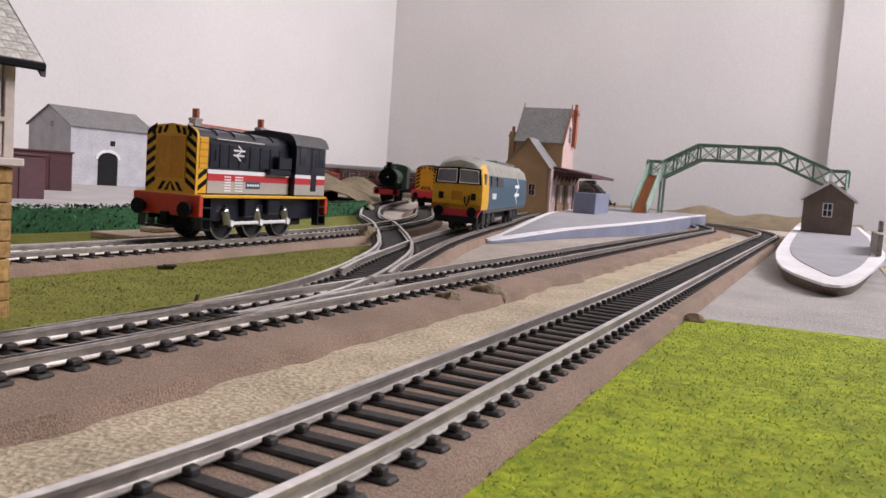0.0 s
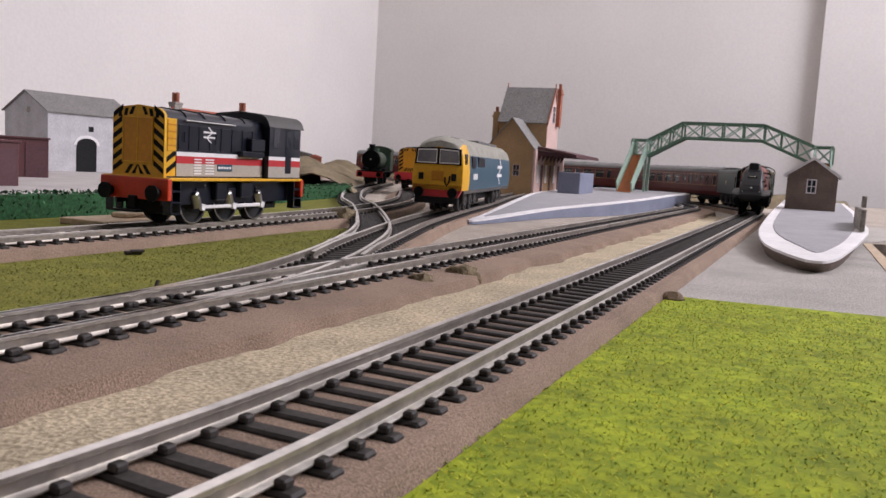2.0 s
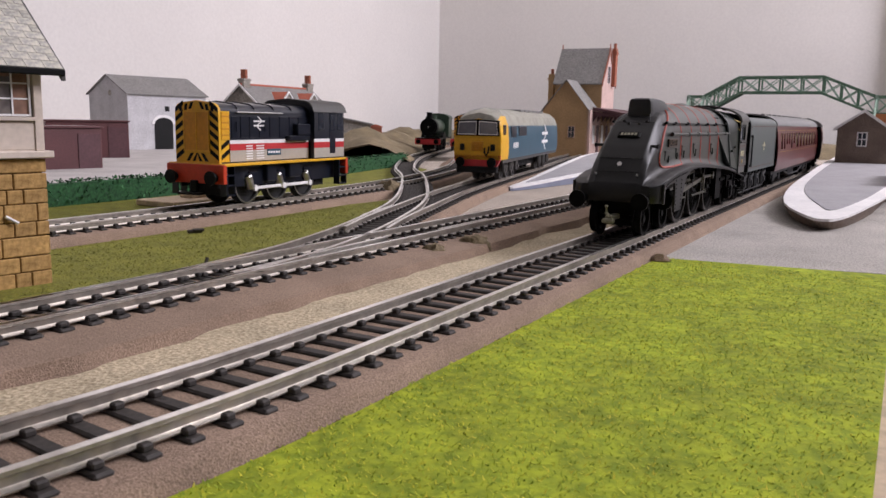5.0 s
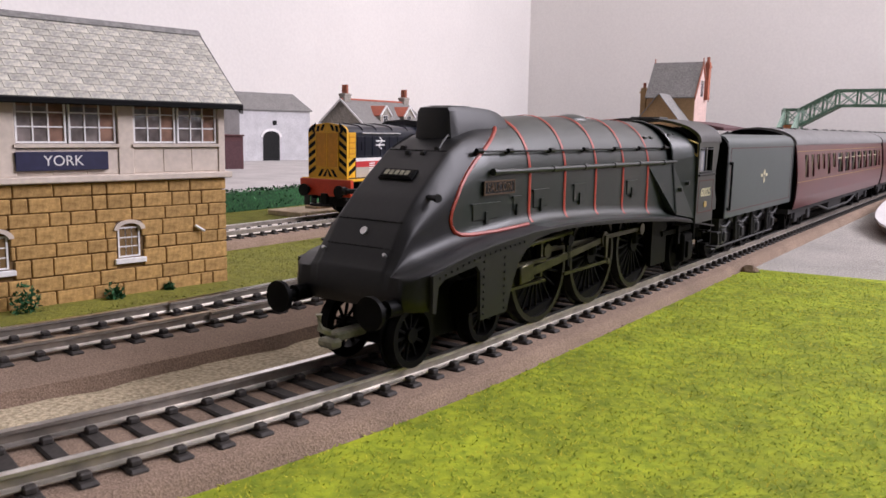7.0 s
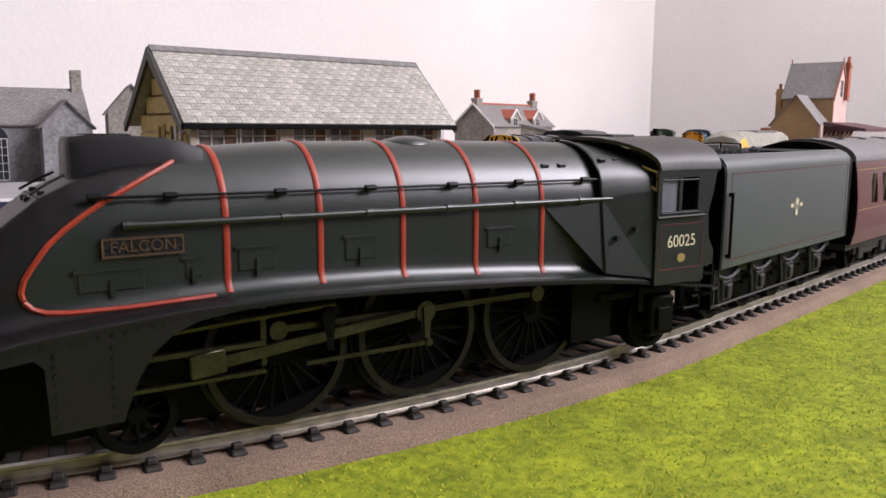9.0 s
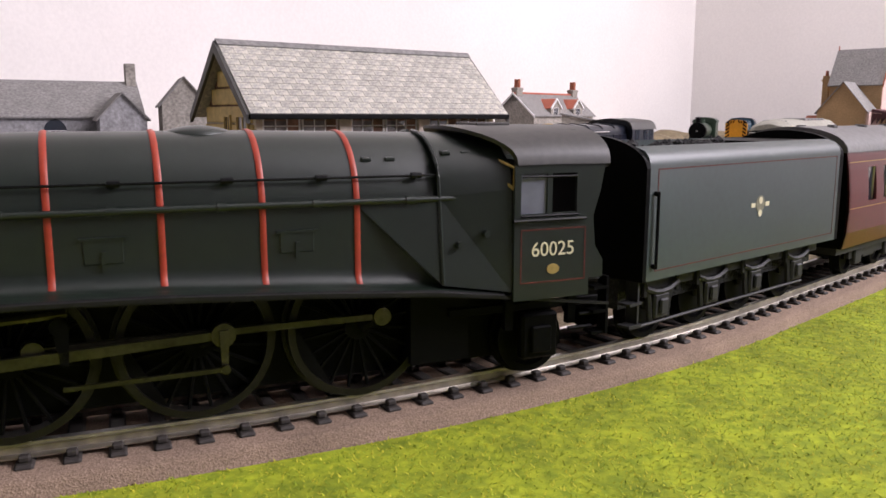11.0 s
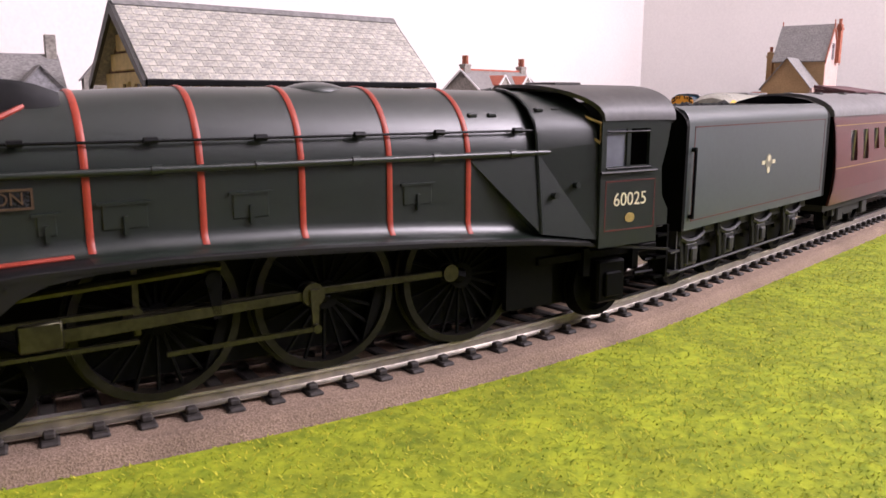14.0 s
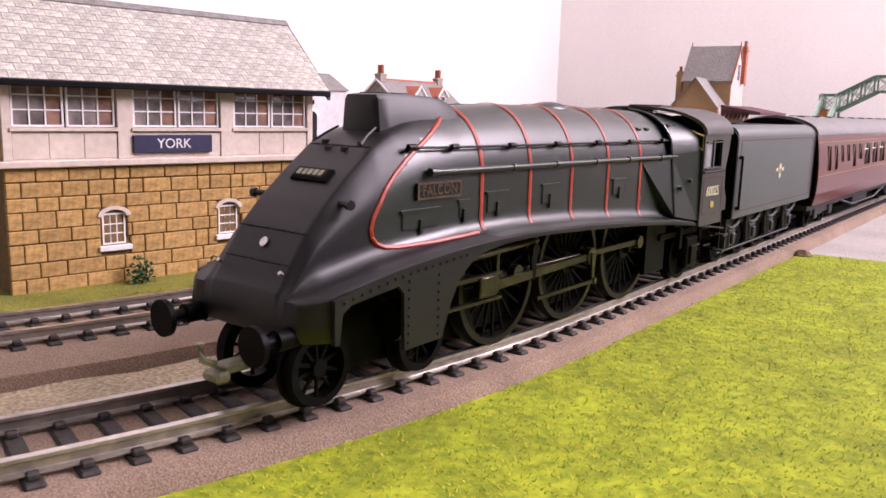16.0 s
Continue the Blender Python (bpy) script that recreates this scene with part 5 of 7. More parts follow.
        part("side_locker", bm, body, root)
        for u0, u1 in ((-90.5, -85.5), (-108.5, -103.5), (-101.5, -96)):
            bm = bmesh.new()
            door = u0 == -101.5
            box(bm, u0, u1, *sorted((sg * 16.1, sg * 16.38)), 22 if door else 33.5, 42)
            w = part("cab_door" if door else "cab_window", bm, body if door else "glass", root)
            if door:
                bm = bmesh.new()
                box(bm, u0 + 1, u1 - 1, *sorted((sg * 16.3, sg * 16.45)), 33.5, 41)
                part("door_window", bm, "glass", w)
        # frame, steps
        bm = bmesh.new()
        box(bm, -110, -6, *sorted((sg * 10.6, sg * 11.6)), 8.5, 18.4)
        for u in (-35, -58, -81):
            box(bm, u - 3.5, u + 3.5, *sorted((sg * 11.4, sg * 12.4)), 8, 15.5, bevel=0.4)
        box(bm, -72, -62, *sorted((sg * 11, sg * 14.6)), 11, 18, bevel=0.5)
        box(bm, -52, -44, *sorted((sg * 11, sg * 14.2)), 10, 18, bevel=0.5)
        part("side_frame", bm, "navy" if banded else "underframe", root, "dark outside frame")
        for u in (-6, -106):
            for z in (5, 9.5, 14):
                bm = bmesh.new()
                box(bm, u - 7, u, *sorted((sg * 12.5, sg * 16.2)), z, z + 0.7)
                part("footstep", bm, "navy", root)
            for d in (0, -7):
                bm = bmesh.new()
                box(bm, u + d - 0.4, u + d + 0.4, *sorted((sg * 12.5, sg * 16)), 5, 18.4)
                part("step_bracket", bm, "navy", root)
        # wheels seen outside the frame and rods
        for u in (-35, -58, -81):
            bm = bmesh.new()
            wheel_mesh(bm, 9.0, 7.3 * sg, 0, sg, hub=2.0)
            w = part("wheel", bm, "underframe", root, "black wheel with bright rim", 40)
            w.location = (u / 1000, 0, 0.009)
            bm = bmesh.new()
            n = 32
            ring = [[bm.verts.new((math.cos(2 * math.pi * k / n) * q / 1000, sg * yy / 1000, math.sin(2 * math.pi * k / n) * q / 1000)) for q, yy in ((8.3, 9.75), (8.95, 9.75), (8.95, 9.9), (8.3, 9.9))] for k in range(n)]
            for k in range(n):
                for j in range(4):
                    bm.faces.new((ring[k][j], ring[k][(j + 1) % 4], ring[(k + 1) % n][(j + 1) % 4], ring[(k + 1) % n][j]))
            part("rim", bm, "bright", w, "bright worn wheel rim")
            bm = bmesh.new()
            tube(bm, [(2.4, sg * 12.3, 4.0), (0.4, sg * 12.3, -1.6)], 2.0, 12)
            disc(bm, 2.2, sg * 12.2, sg * 13.4, 4.2, 1.1, 10)
            part("fly_crank", bm, "bright", w, "bright outside crank")
        bm = bmesh.new()
        box(bm, -82, -34, *sorted((sg * 13.2, sg * 13.9)), 6.6, 8.2, bevel=0.3)
        for u in (-35, -58, -81):
            disc(bm, u + 0.3, sg * 13.0, sg * 14.4, 7.4, 1.5, 12)
        part("coupling_rod", bm, "white" if banded else "stripe_red", root, "pale painted coupling rod", 40)
    for u0, u1, s in ((-5.5, -2.5, 1), (-114, -111.5, -1)):
        bm = bmesh.new()
        box(bm, u0, u1, -16.6, 16.6, 10.6, 19.2, bevel=0.3)
        part("buffer_beam", bm, "red" if banded else "stripe_red", root, "red buffer beam")
        for y in (-11.5, 11.5):
            bm = bmesh.new()
            e = u1 if s > 0 else u0
            tube(bm, [(e, y, 13.4), (e + s * 3.2, y, 13.4)], 2.0, 12)
            tube(bm, [(e + s * 3, y, 13.4), (e + s * 4.2, y, 13.4)], 3.2, 18)
            part("buffer", bm, "black", root, smooth=40)
    warn = "yellow" if banded else "amber"
    # front: radiator, doors, wasp stripes
    bm = bmesh.new()
    prism(bm, hood(12.6, 45.9), -7, -5.2, "x")
    front = part("radiator_front", bm, warn, root, "warning yellow front panel", 35)
    bm = bmesh.new()
    box(bm, -5.4, -4.6, -7.2, 7.2, 24.5, 41.5, bevel=0.25)
    part("radiator_door", bm, "amber", front, "amber radiator door")
    bm = bmesh.new()
    for y in (-7.2, 0, 7.2):
        tube(bm, [(-4.5, y, 24.5), (-4.5, y, 41.5)], 0.25, 5)
    for z in (24.8, 41.2):
        tube(bm, [(-4.5, -7.2, z), (-4.5, 7.2, z)], 0.25, 5)
    part("door_trim", bm, warn, front)
    for sg in (1, -1):
        for k in range(6):
            bm = bmesh.new()
            z = 20.8 + k * 4.0
            prism(bm, [(sg * 7.6, z + 3.0), (sg * 12.3, z), (sg * 12.3, z + 2.0), (sg * 7.6, z + 5.0)], -5.25, -5.02, "x")
            part("wasp_stripe", bm, "black", front)
        for k in range(2):
            bm = bmesh.new()
            prism(bm, [(sg * (1.2 + k * 3.4), 20.4), (sg * (3.0 + k * 3.4), 20.4), (sg * (0.4 + k * 3.4), 23.8), (sg * max(-0.0, -1.2 + k * 3.4), 23.8)], -5.25, -5.02, "x")
            part("wasp_stripe", bm, "black", front)
        for k in range(3):
            bm = bmesh.new()
            prism(bm, [(sg * (1.6 + k * 3.4), 45.2 - k * 0.6), (sg * (3.2 + k * 3.4), 45.0 - k * 0.7), (sg * (4.6 + k * 2.6), 42.2 - k * 0.5), (sg * (3.0 + k * 2.6), 42.2 - k * 0.5)], -5.25, -5.02, "x")
            part("wasp_stripe", bm, "black", front)
        bm = bmesh.new()
        box(bm, -14, -7, *sorted((sg * 12.3, sg * 12.75)), 29.5, 41.5)
        grille = part("side_grille_frame", bm, warn, front)
        for k in range(9):
            bm = bmesh.new()
            box(bm, -13.6, -7.2, *sorted((sg * 12.7, sg * 13.1)), 29.9 + k * 1.3, 30.5 + k * 1.3)
            part("grille_slat", bm, "amber" if k % 2 else warn, grille)
        bm = bmesh.new()
        box(bm, -14, -7, *sorted((sg * 12.3, sg * 12.6)), 20.2, 29.4)
        part("corner_panel", bm, warn, front)
        for k in range(2):
            bm = bmesh.new()
            prism(bm, [(-7, 21 + k * 4.2), (-14, 24 + k * 4.2), (-14, 26 + k * 4.2), (-7, 23 + k * 4.2)], *sorted((sg * 12.55, sg * 12.72)), "y")
            part("wasp_stripe", bm, "black", front)
    bm = bmesh.new()
    box(bm, -2.5, 3.5, -6, 6, 5.6, 6.6, bevel=0.3)
    box(bm, -3.5, -1, -2, 2, 6, 12, bevel=0.4)
    part("coupling", bm, "black", root)
    bm = bmesh.new()
    box(bm, -100, -10, -9, 9, 5, 18.4)
    part("chassis", bm, "coal", root)
    # fore-and-aft spacing of the front and height of the bonnet
    for o in root.children_recursive:
        if o.location.length == 0 and o.parent.location.length < 1 and o.parent.name[:5] != "wheel":
            co = np.empty(len(o.data.vertices) * 3)
            o.data.vertices.foreach_get("co", co)
            co[0::3] = np.interp(co[0::3], [-0.12, -0.081, -0.035, -0.005, 0.006], [-0.12, -0.081, -0.0362, -0.0125, -0.0035])
            co[2::3] = np.interp(co[2::3], [0, 0.0196, 0.0486, 0.05], [0, 0.0196, 0.0506, 0.052])
            o.data.vertices.foreach_set("co", co)
    return root


def on_track(line, near_point, front, rear, lead):
    """Pose on a line towards the viewer whose first axle stands at the line's point nearest to near_point."""
    i = min(range(len(line)), key=lambda k: (line[k][0] - Vector(near_point)).length)
    return vehicle_pose(line, i * 0.004 + lead, front, rear)


def class56(m):
    root = thing("blue_diesel_locomotive", m, "blue diesel locomotive with yellow cab front and grey roof", "locomotive")
    side = [(-17.8, 15), (-18.3, 20), (-18.2, 28), (-17.2, 38), (-14.6, 44.5), (-9, 48.6), (0, 50)]
    full = side + [(-y, z) for y, z in side[-2::-1]]
    body = [p for p in full if p[1] <= 39]
    bm = bmesh.new()
    prism(bm, full, -250, -24, "x")
    for f in bm.faces:
        c = f.calc_center_median() * 1000
        f.material_index = 1 if c.z > 40 else 0
    part("body", bm, ["blue", "olive_roof"], root, "faded blue body with grey roof", 30)
    # cab end, tapering forward
    bm, rows = bmesh.new(), []
    for x, k, cut_top in ((-24, 1.0, 50), (-12, 0.98, 49.2), (-5, 0.96, 46.5), (-3.4, 0.95, 42.5), (-2.2, 0.95, 31)):
        rows.append([bm.verts.new(Vector((x, y * k, min(z, cut_top - 0.02 * y * y if z > 30 else z))) / 1000) for y, z in full])
    for a, b in zip(rows[:-1], rows[1:]):
        for k in range(len(full) - 1):
            bm.faces.new((a[k], a[k + 1], b[k + 1], b[k]))
    bm.faces.new(rows[-1])
    bmesh.ops.recalc_face_normals(bm, faces=bm.faces)
    for f in bm.faces:
        c = f.calc_center_median() * 1000
        f.material_index = 1 if c.z > 41.5 else 0
    cab = part("cab", bm, ["yellow", "olive_roof"], root, "yellow cab with rounded grey roof", 45)
    for sg in (1, -1):
        bm = bmesh.new()
        prism(bm, [(0, 31.0), (sg * 16.2, 31.0), (sg * 15.2, 41.2), (0, 42.0)], -7, -1.95, "x")
        w = part("windscreen_frame", bm, "black", cab, "black windscreen surround")
        pane = [(sg * 1.1, 32.0), (sg * 14.6, 32.0), (sg * 13.8, 39.9), (sg * 1.1, 40.5)]
        bm = bmesh.new()
        prism(bm, pane, -2.2, -1.8, "x")
        glass = part("windscreen", bm, "pane", w, "tinted windscreen glass")
        bm = bmesh.new()
        tube(bm, [(-1.75, y, z) for y, z in pane + pane[:1]], 0.4, 5)
        part("windscreen_rim", bm, "white", w, "pale rim of the windscreen")
        bm = bmesh.new()
        box(bm, -17, -9, *sorted((sg * 16.6, sg * 17.6)), 31.5, 38.5, bevel=0.3)
        part("cab_side_window", bm, "glass", cab)
        bm = bmesh.new()
        box(bm, -50, -32, *sorted((sg * 17.0, sg * 18.3)), 29.5, 37.5, bevel=0.3)
        box(bm, -90, -60, *sorted((sg * 17.0, sg * 18.3)), 30.5, 37.5, bevel=0.3)
        part("side_grille", bm, "navy", root)
        bm = bmesh.new()
        for k in range(5):
            box(bm, -58 + k * 3.8, -55.2 + k * 3.8, *sorted((sg * 18.1, sg * 18.36)), 22, 26)
        part("number_bars", bm, "white", root, "white bars for the number")
        double_arrow(root, -176, sg * 18.3, 28, 30, sg)
        bm = bmesh.new()
        box(bm, -2.6, -1.7, *sorted((sg * 9.6, sg * 13)), 21, 25.5, bevel=0.3)
        part("lamp_cluster", bm, "coal", cab)
        bm = bmesh.new()
        box(bm, -248, -8, *sorted((sg * 14, sg * 17.6)), 12.6, 15)
        part("solebar", bm, "dirty", root)
        for y in (sg * 11.5,):
            bm = bmesh.new()
            tube(bm, [(-3, y, 13.4), (1.4, y, 13.4)], 2.0, 12)
            tube(bm, [(1.2, y, 13.4), (2.4, y, 13.4)], 3.3, 18)
            part("buffer", bm, "black", root, smooth=40)
        for c in (-55, -198):
            bm = bmesh.new()
            box(bm, c - 29, c + 29, *sorted((sg * 11.8, sg * 13)), 7.5, 11.5, bevel=0.3)
            for u in (c - 21, c, c + 21):
                box(bm, u - 3.4, u + 3.4, *sorted((sg * 12, sg * 14.4)), 4.5, 11, bevel=0.5)
                disc(bm, u, sg * 14.2, sg * 15, 7.5, 2.0, 12)
                tube(bm, [(u + 7, sg * 13.6, 6), (u + 7, sg * 13.6, 12)], 1.4, 8)
            part("bogie_frame", bm, "dirty", root, "weathered grey-black bogie side")
            for u in (c - 21, c, c + 21):
                bm = bmesh.new()
                wheel_mesh(bm, 7.2, 7.3 * sg, 0, sg, hub=2)
                w = part("wheel", bm, "dirty", root, smooth=40)
                w.location = (u / 1000, 0, 0.0072)
    bm = bmesh.new()
    box(bm, -2.6, -1.4, -4.2, 4.2, 21, 27, bevel=0.3)
    for k in range(4):
        box(bm, -1.6, -1.1, -3.8, 3.8, 21.8 + k * 1.3, 22.4 + k * 1.3)
    part("nose_panel", bm, "amber", cab, "amber jumper panel")
    bm = bmesh.new()
    tube(bm, [(-1.6, 8.6, 24), (-0.6, 8.4, 20), (-0.6, 7, 17.6), (-0.6, 5.6, 20), (-1.6, 5.4, 23)], 0.6, 8)
    part("brake_pipe", bm, "black", cab)
    bm = bmesh.new()
    prism(bm, [(-17, 15), (-17.2, 18), (17.2, 18), (17, 15), (14, 9.5), (-14, 9.5)], -6, -2.2, "x")
    part("buffer_beam", bm, "stripe_red", root, "dirty red and black buffer beam")
    bm = bmesh.new()
    box(bm, -6, -1, -15, 15, 6.2, 10.5, bevel=0.5)
    box(bm, -230, -20, -9, 9, 6, 14)
    part("underside", bm, "coal", root)
    bm = bmesh.new()
    for k in range(6):
        box(bm, -120 + k * -18, -106 + k * -18, -9.5, 9.5, 48.2, 50.4, bevel=0.5)
    part("roof_grille", bm, "roofgrey", root)
    for o in root.children_recursive:
        if o.location.length == 0:
            co = np.empty(len(o.data.vertices) * 3)
            o.data.vertices.foreach_get("co", co)
            co[1::3] *= 0.94
            o.data.vertices.foreach_set("co", co)
    return root


def small_steam(m):
    root = thing("green_steam_locomotive", m, "small dark green steam locomotive with red buffer beam", "locomotive")
    bm = bmesh.new()
    tube(bm, [(-100, 0, 32), (-22, 0, 32)], 10.6, 24)
    part("boiler", bm, "darkgreen", root, "green boiler", 40)
    bm = bmesh.new()
    tube(bm, [(-24, 0, 32), (-8, 0, 32)], 11.4, 24)
    tube(bm, [(-8, 0, 32), (-6.5, 0, 32)], 9.4, 24)
    part("smokebox", bm, "soot", root, "black smokebox and door", 40)
    bm = bmesh.new()
    tube(bm, [(-6.6, 0, 32), (-5.2, 0, 32)], 1.0, 8)
    part("door_handle", bm, "bright", root)
    bm = bmesh.new()
    tube(bm, [(-15, 0, 42), (-15, 0, 46.5), (-15, 0, 50.5)], 3.4, 16)
    tube(bm, [(-15, 0, 49.5), (-15, 0, 50.8)], 4.0, 16)
    part("chimney", bm, "soot", root, smooth=40)
    bm = bmesh.new()
    tube(bm, [(-58, 0, 40), (-58, 0, 47)], 4.4, 16)
    part("dome", bm, "darkgreen", root, smooth=40)
    bm = bmesh.new()
    box(bm, -135, -98, -16, 16, 18, 44, bevel=0.6)
    prism(bm, [(-17, 43)] + [(17 * math.cos(radians(a)), 44 + 6.5 * math.sin(radians(a))) for a in range(180, -1, -15)] + [(17, 43)], -137, -96, "x")
    part("cab", bm, "darkgreen", root, "green cab")
    bm = bmesh.new()
    box(bm, -135, -2, -15.8, 15.8, 16.4, 18)
    for sg in (1, -1):
        prism(bm, [(-45, 18), (-45, 20), (-52, 25), (-66, 25), (-73, 20), (-73, 18)], *sorted((sg * 10.5, sg * 15)), "y")
    part("running_plate", bm, "soot", root)
    bm = bmesh.new()
    box(bm, -4, -2, -16.5, 16.5, 9.5, 17.5, bevel=0.3)
    part("buffer_beam", bm, "stripe_red", root, "red buffer beam")
    for y in (-11.5, 11.5):
        bm = bmesh.new()
        tube(bm, [(-2, y, 13.4), (2, y, 13.4)], 1.6, 10)
        tube(bm, [(2, y, 13.4), (3, y, 13.4)], 3.0, 16)
        part("buffer", bm, "soot", root, smooth=40)
    bm = bmesh.new()
    box(bm, -130, -8, -8, 8, 4, 17)
    part("chassis", bm, "coal", root)
    for u in (-40, -72, -108):
        for sg in (1, -1):
            bm = bmesh.new()
            wheel_mesh(bm, 10, 7.3 * sg, 14, sg)
            w = part("wheel", bm, "tyre", root, smooth=40)
            w.location = (u / 1000, 0, 0.01)
    return root

M.update(
    york_stone=mat("ochre_stone_block", (0.38, 0.22, 0.072), 0.9, grain=700, vary=0.16, blotch=150, stain=0.22, bump=0.4, random=0.12, second=(0.45, 0.275, 0.1)),
    mortar=mat("brown_mortar", (0.19, 0.115, 0.048), 0.95, grain=700, vary=0.2),
    cream_wood=mat("cream_painted_timber", (0.62, 0.53, 0.45), 0.7, grain=500, vary=0.08, blotch=60, stain=0.12),
    yellow_wood=mat("yellow_planks", (0.62, 0.46, 0.2), 0.7, grain=400, vary=0.12, blotch=80, stain=0.15),
    slates=mat("mossy_grey_slate", (0.4, 0.385, 0.365), 0.9, grain=900, vary=0.18, blotch=40, stain=0.32, bump=0.4, random=0.14, second=(0.5, 0.475, 0.4)),
    curtain=mat("red_brown_interior", (0.25, 0.14, 0.1), 0.9, grain=300, vary=0.3, blotch=70, stain=0.4),
    sign_blue=mat("navy_sign", (0.02, 0.02, 0.06), 0.5, grain=600, vary=0.1),
    ashlar=mat("pale_grey_stone", (0.52, 0.51, 0.52), 0.9, grain=500, vary=0.14, blotch=60, stain=0.14, bump=0.4),
    chapel_stone=mat("mottled_grey_stone", (0.27, 0.265, 0.27), 0.9, grain=420, vary=0.22, blotch=120, stain=0.25, bump=0.6),
    rubble=mat("brown_grey_stone", (0.3, 0.275, 0.24), 0.9, grain=420, vary=0.3, blotch=80, stain=0.2, bump=0.6),
    buff=mat("buff_render", (0.4, 0.26, 0.13), 0.9, grain=500, vary=0.12, blotch=50, stain=0.15),
    pink=mat("pale_pink_wall", (0.6, 0.43, 0.38), 0.85, grain=500, vary=0.12),
    canopy=mat("dark_maroon_canopy", (0.09, 0.035, 0.04), 0.6, grain=500, vary=0.15),
    redbrick=mat("red_brick", (0.36, 0.12, 0.07), 0.9, grain=900, vary=0.3, blotch=120),
    redtile=mat("red_ridge_tile", (0.45, 0.13, 0.08), 0.85, grain=700, vary=0.2),
    # brick of the hut; also colours shade into one platform's side
    hutbrick=mat("grey_brown_brick", (0.2, 0.15, 0.12), 0.9, grain=1100, vary=0.35, blotch=90, stain=0.2, bump=0.5),
    orange=mat("rust_orange_steps", (0.42, 0.12, 0.03), 0.7, grain=500, vary=0.12),
    pale_green=mat("worn_pale_green", (0.3, 0.42, 0.34), 0.6, grain=500, vary=0.2),
    maroon_wall=mat("maroon_plastic", (0.1, 0.035, 0.036), 0.45, grain=500, vary=0.1, blotch=30, stain=0.15),
    bluegrey=mat("blue_grey_platform_side", (0.2, 0.22, 0.29), 0.55, grain=500, vary=0.08, blotch=40, stain=0.15),
)


def gable(bm, x0, x1, y0, y1, z0, eave, ridge, over=2.5, thick=1.2, mi_wall=0, mi_roof=1, along_x=True):
    """Walls with pitched ends and a roof of two thick slopes, in millimetres."""
    if along_x:
        ym = (y0 + y1) / 2
        prism(bm, [(y0, z0), (y1, z0), (y1, eave), (ym, ridge), (y0, eave)], x0, x1, "x", mi_wall)
        run = (y1 - y0) / 2
        k = (ridge - eave) / run
        for s in (-1, 1):
            prism(bm, [(ym, ridge + thick), (ym, ridge + 0.1), (ym + s * (run + over), eave - over * k + 0.1), (ym + s * (run + over), eave - over * k + thick)], x0 - over, x1 + over, "x", mi_roof)
    else:
        xm = (x0 + x1) / 2
        prism(bm, [(x0, z0), (x1, z0), (x1, eave), (xm, ridge), (x0, eave)], y0, y1, "y", mi_wall)
        run = (x1 - x0) / 2
        k = (ridge - eave) / run
        for s in (-1, 1):
            prism(bm, [(xm, ridge + thick), (xm, ridge + 0.1), (xm + s * (run + over), eave - over * k + 0.1), (xm + s * (run + over), eave - over * k + thick)], y0 - over, y1 + over, "y", mi_roof)


def roof_walls(root, wall, roof, *args, **kw):
    """The walls and the two roof slopes of a gabled block as parts of their own."""
    bm = bmesh.new()
    gable(bm, *args, **kw)
    for name, mi, material in (("wall", 0, wall), ("roof", 1, roof)):
        half = bm.copy()
        bmesh.ops.delete(half, geom=[f for f in half.faces if f.material_index != mi], context="FACES")
        for f in half.faces:
            f.material_index = 0
        part(name, half, material, root)
    bm.free()


def sash(root, x0, x1, y, z0, z1, cols, rows, d=-1, frame_mat="white", glass_mat="glass", axis="x", bar=0.5):
    """A window of frame, pane and glazing bars on the face y (or x) that looks towards d."""
    def put(bm, a, b, c, e, p, q):
        lo, hi = sorted((y + d * p, y + d * q))
        box(bm, a, b, lo, hi, c, e) if axis == "x" else box(bm, lo, hi, a, b, c, e)
    bm = bmesh.new()
    put(bm, x0, x1, z0, z1, -0.2, 0.1)
    win = part("window", bm, glass_mat, root)
    bm = bmesh.new()
    for a, b, c, e in ((x0 - bar, x1 + bar, z0 - bar, z0), (x0 - bar, x1 + bar, z1, z1 + bar), (x0 - bar, x0, z0, z1), (x1, x1 + bar, z0, z1)):
        put(bm, a, b, c, e, -0.2, 0.7)
    for k in range(1, cols):
        u = x0 + (x1 - x0) * k / cols
        put(bm, u - bar / 2.6, u + bar / 2.6, z0, z1, -0.1, 0.4)
    for k in range(1, rows):
        u = z0 + (z1 - z0) * k / rows
        put(bm, x0, x1, u - bar / 2.6, u + bar / 2.6, -0.1, 0.42)
    part("window_frame", bm, frame_mat, win)
    return win


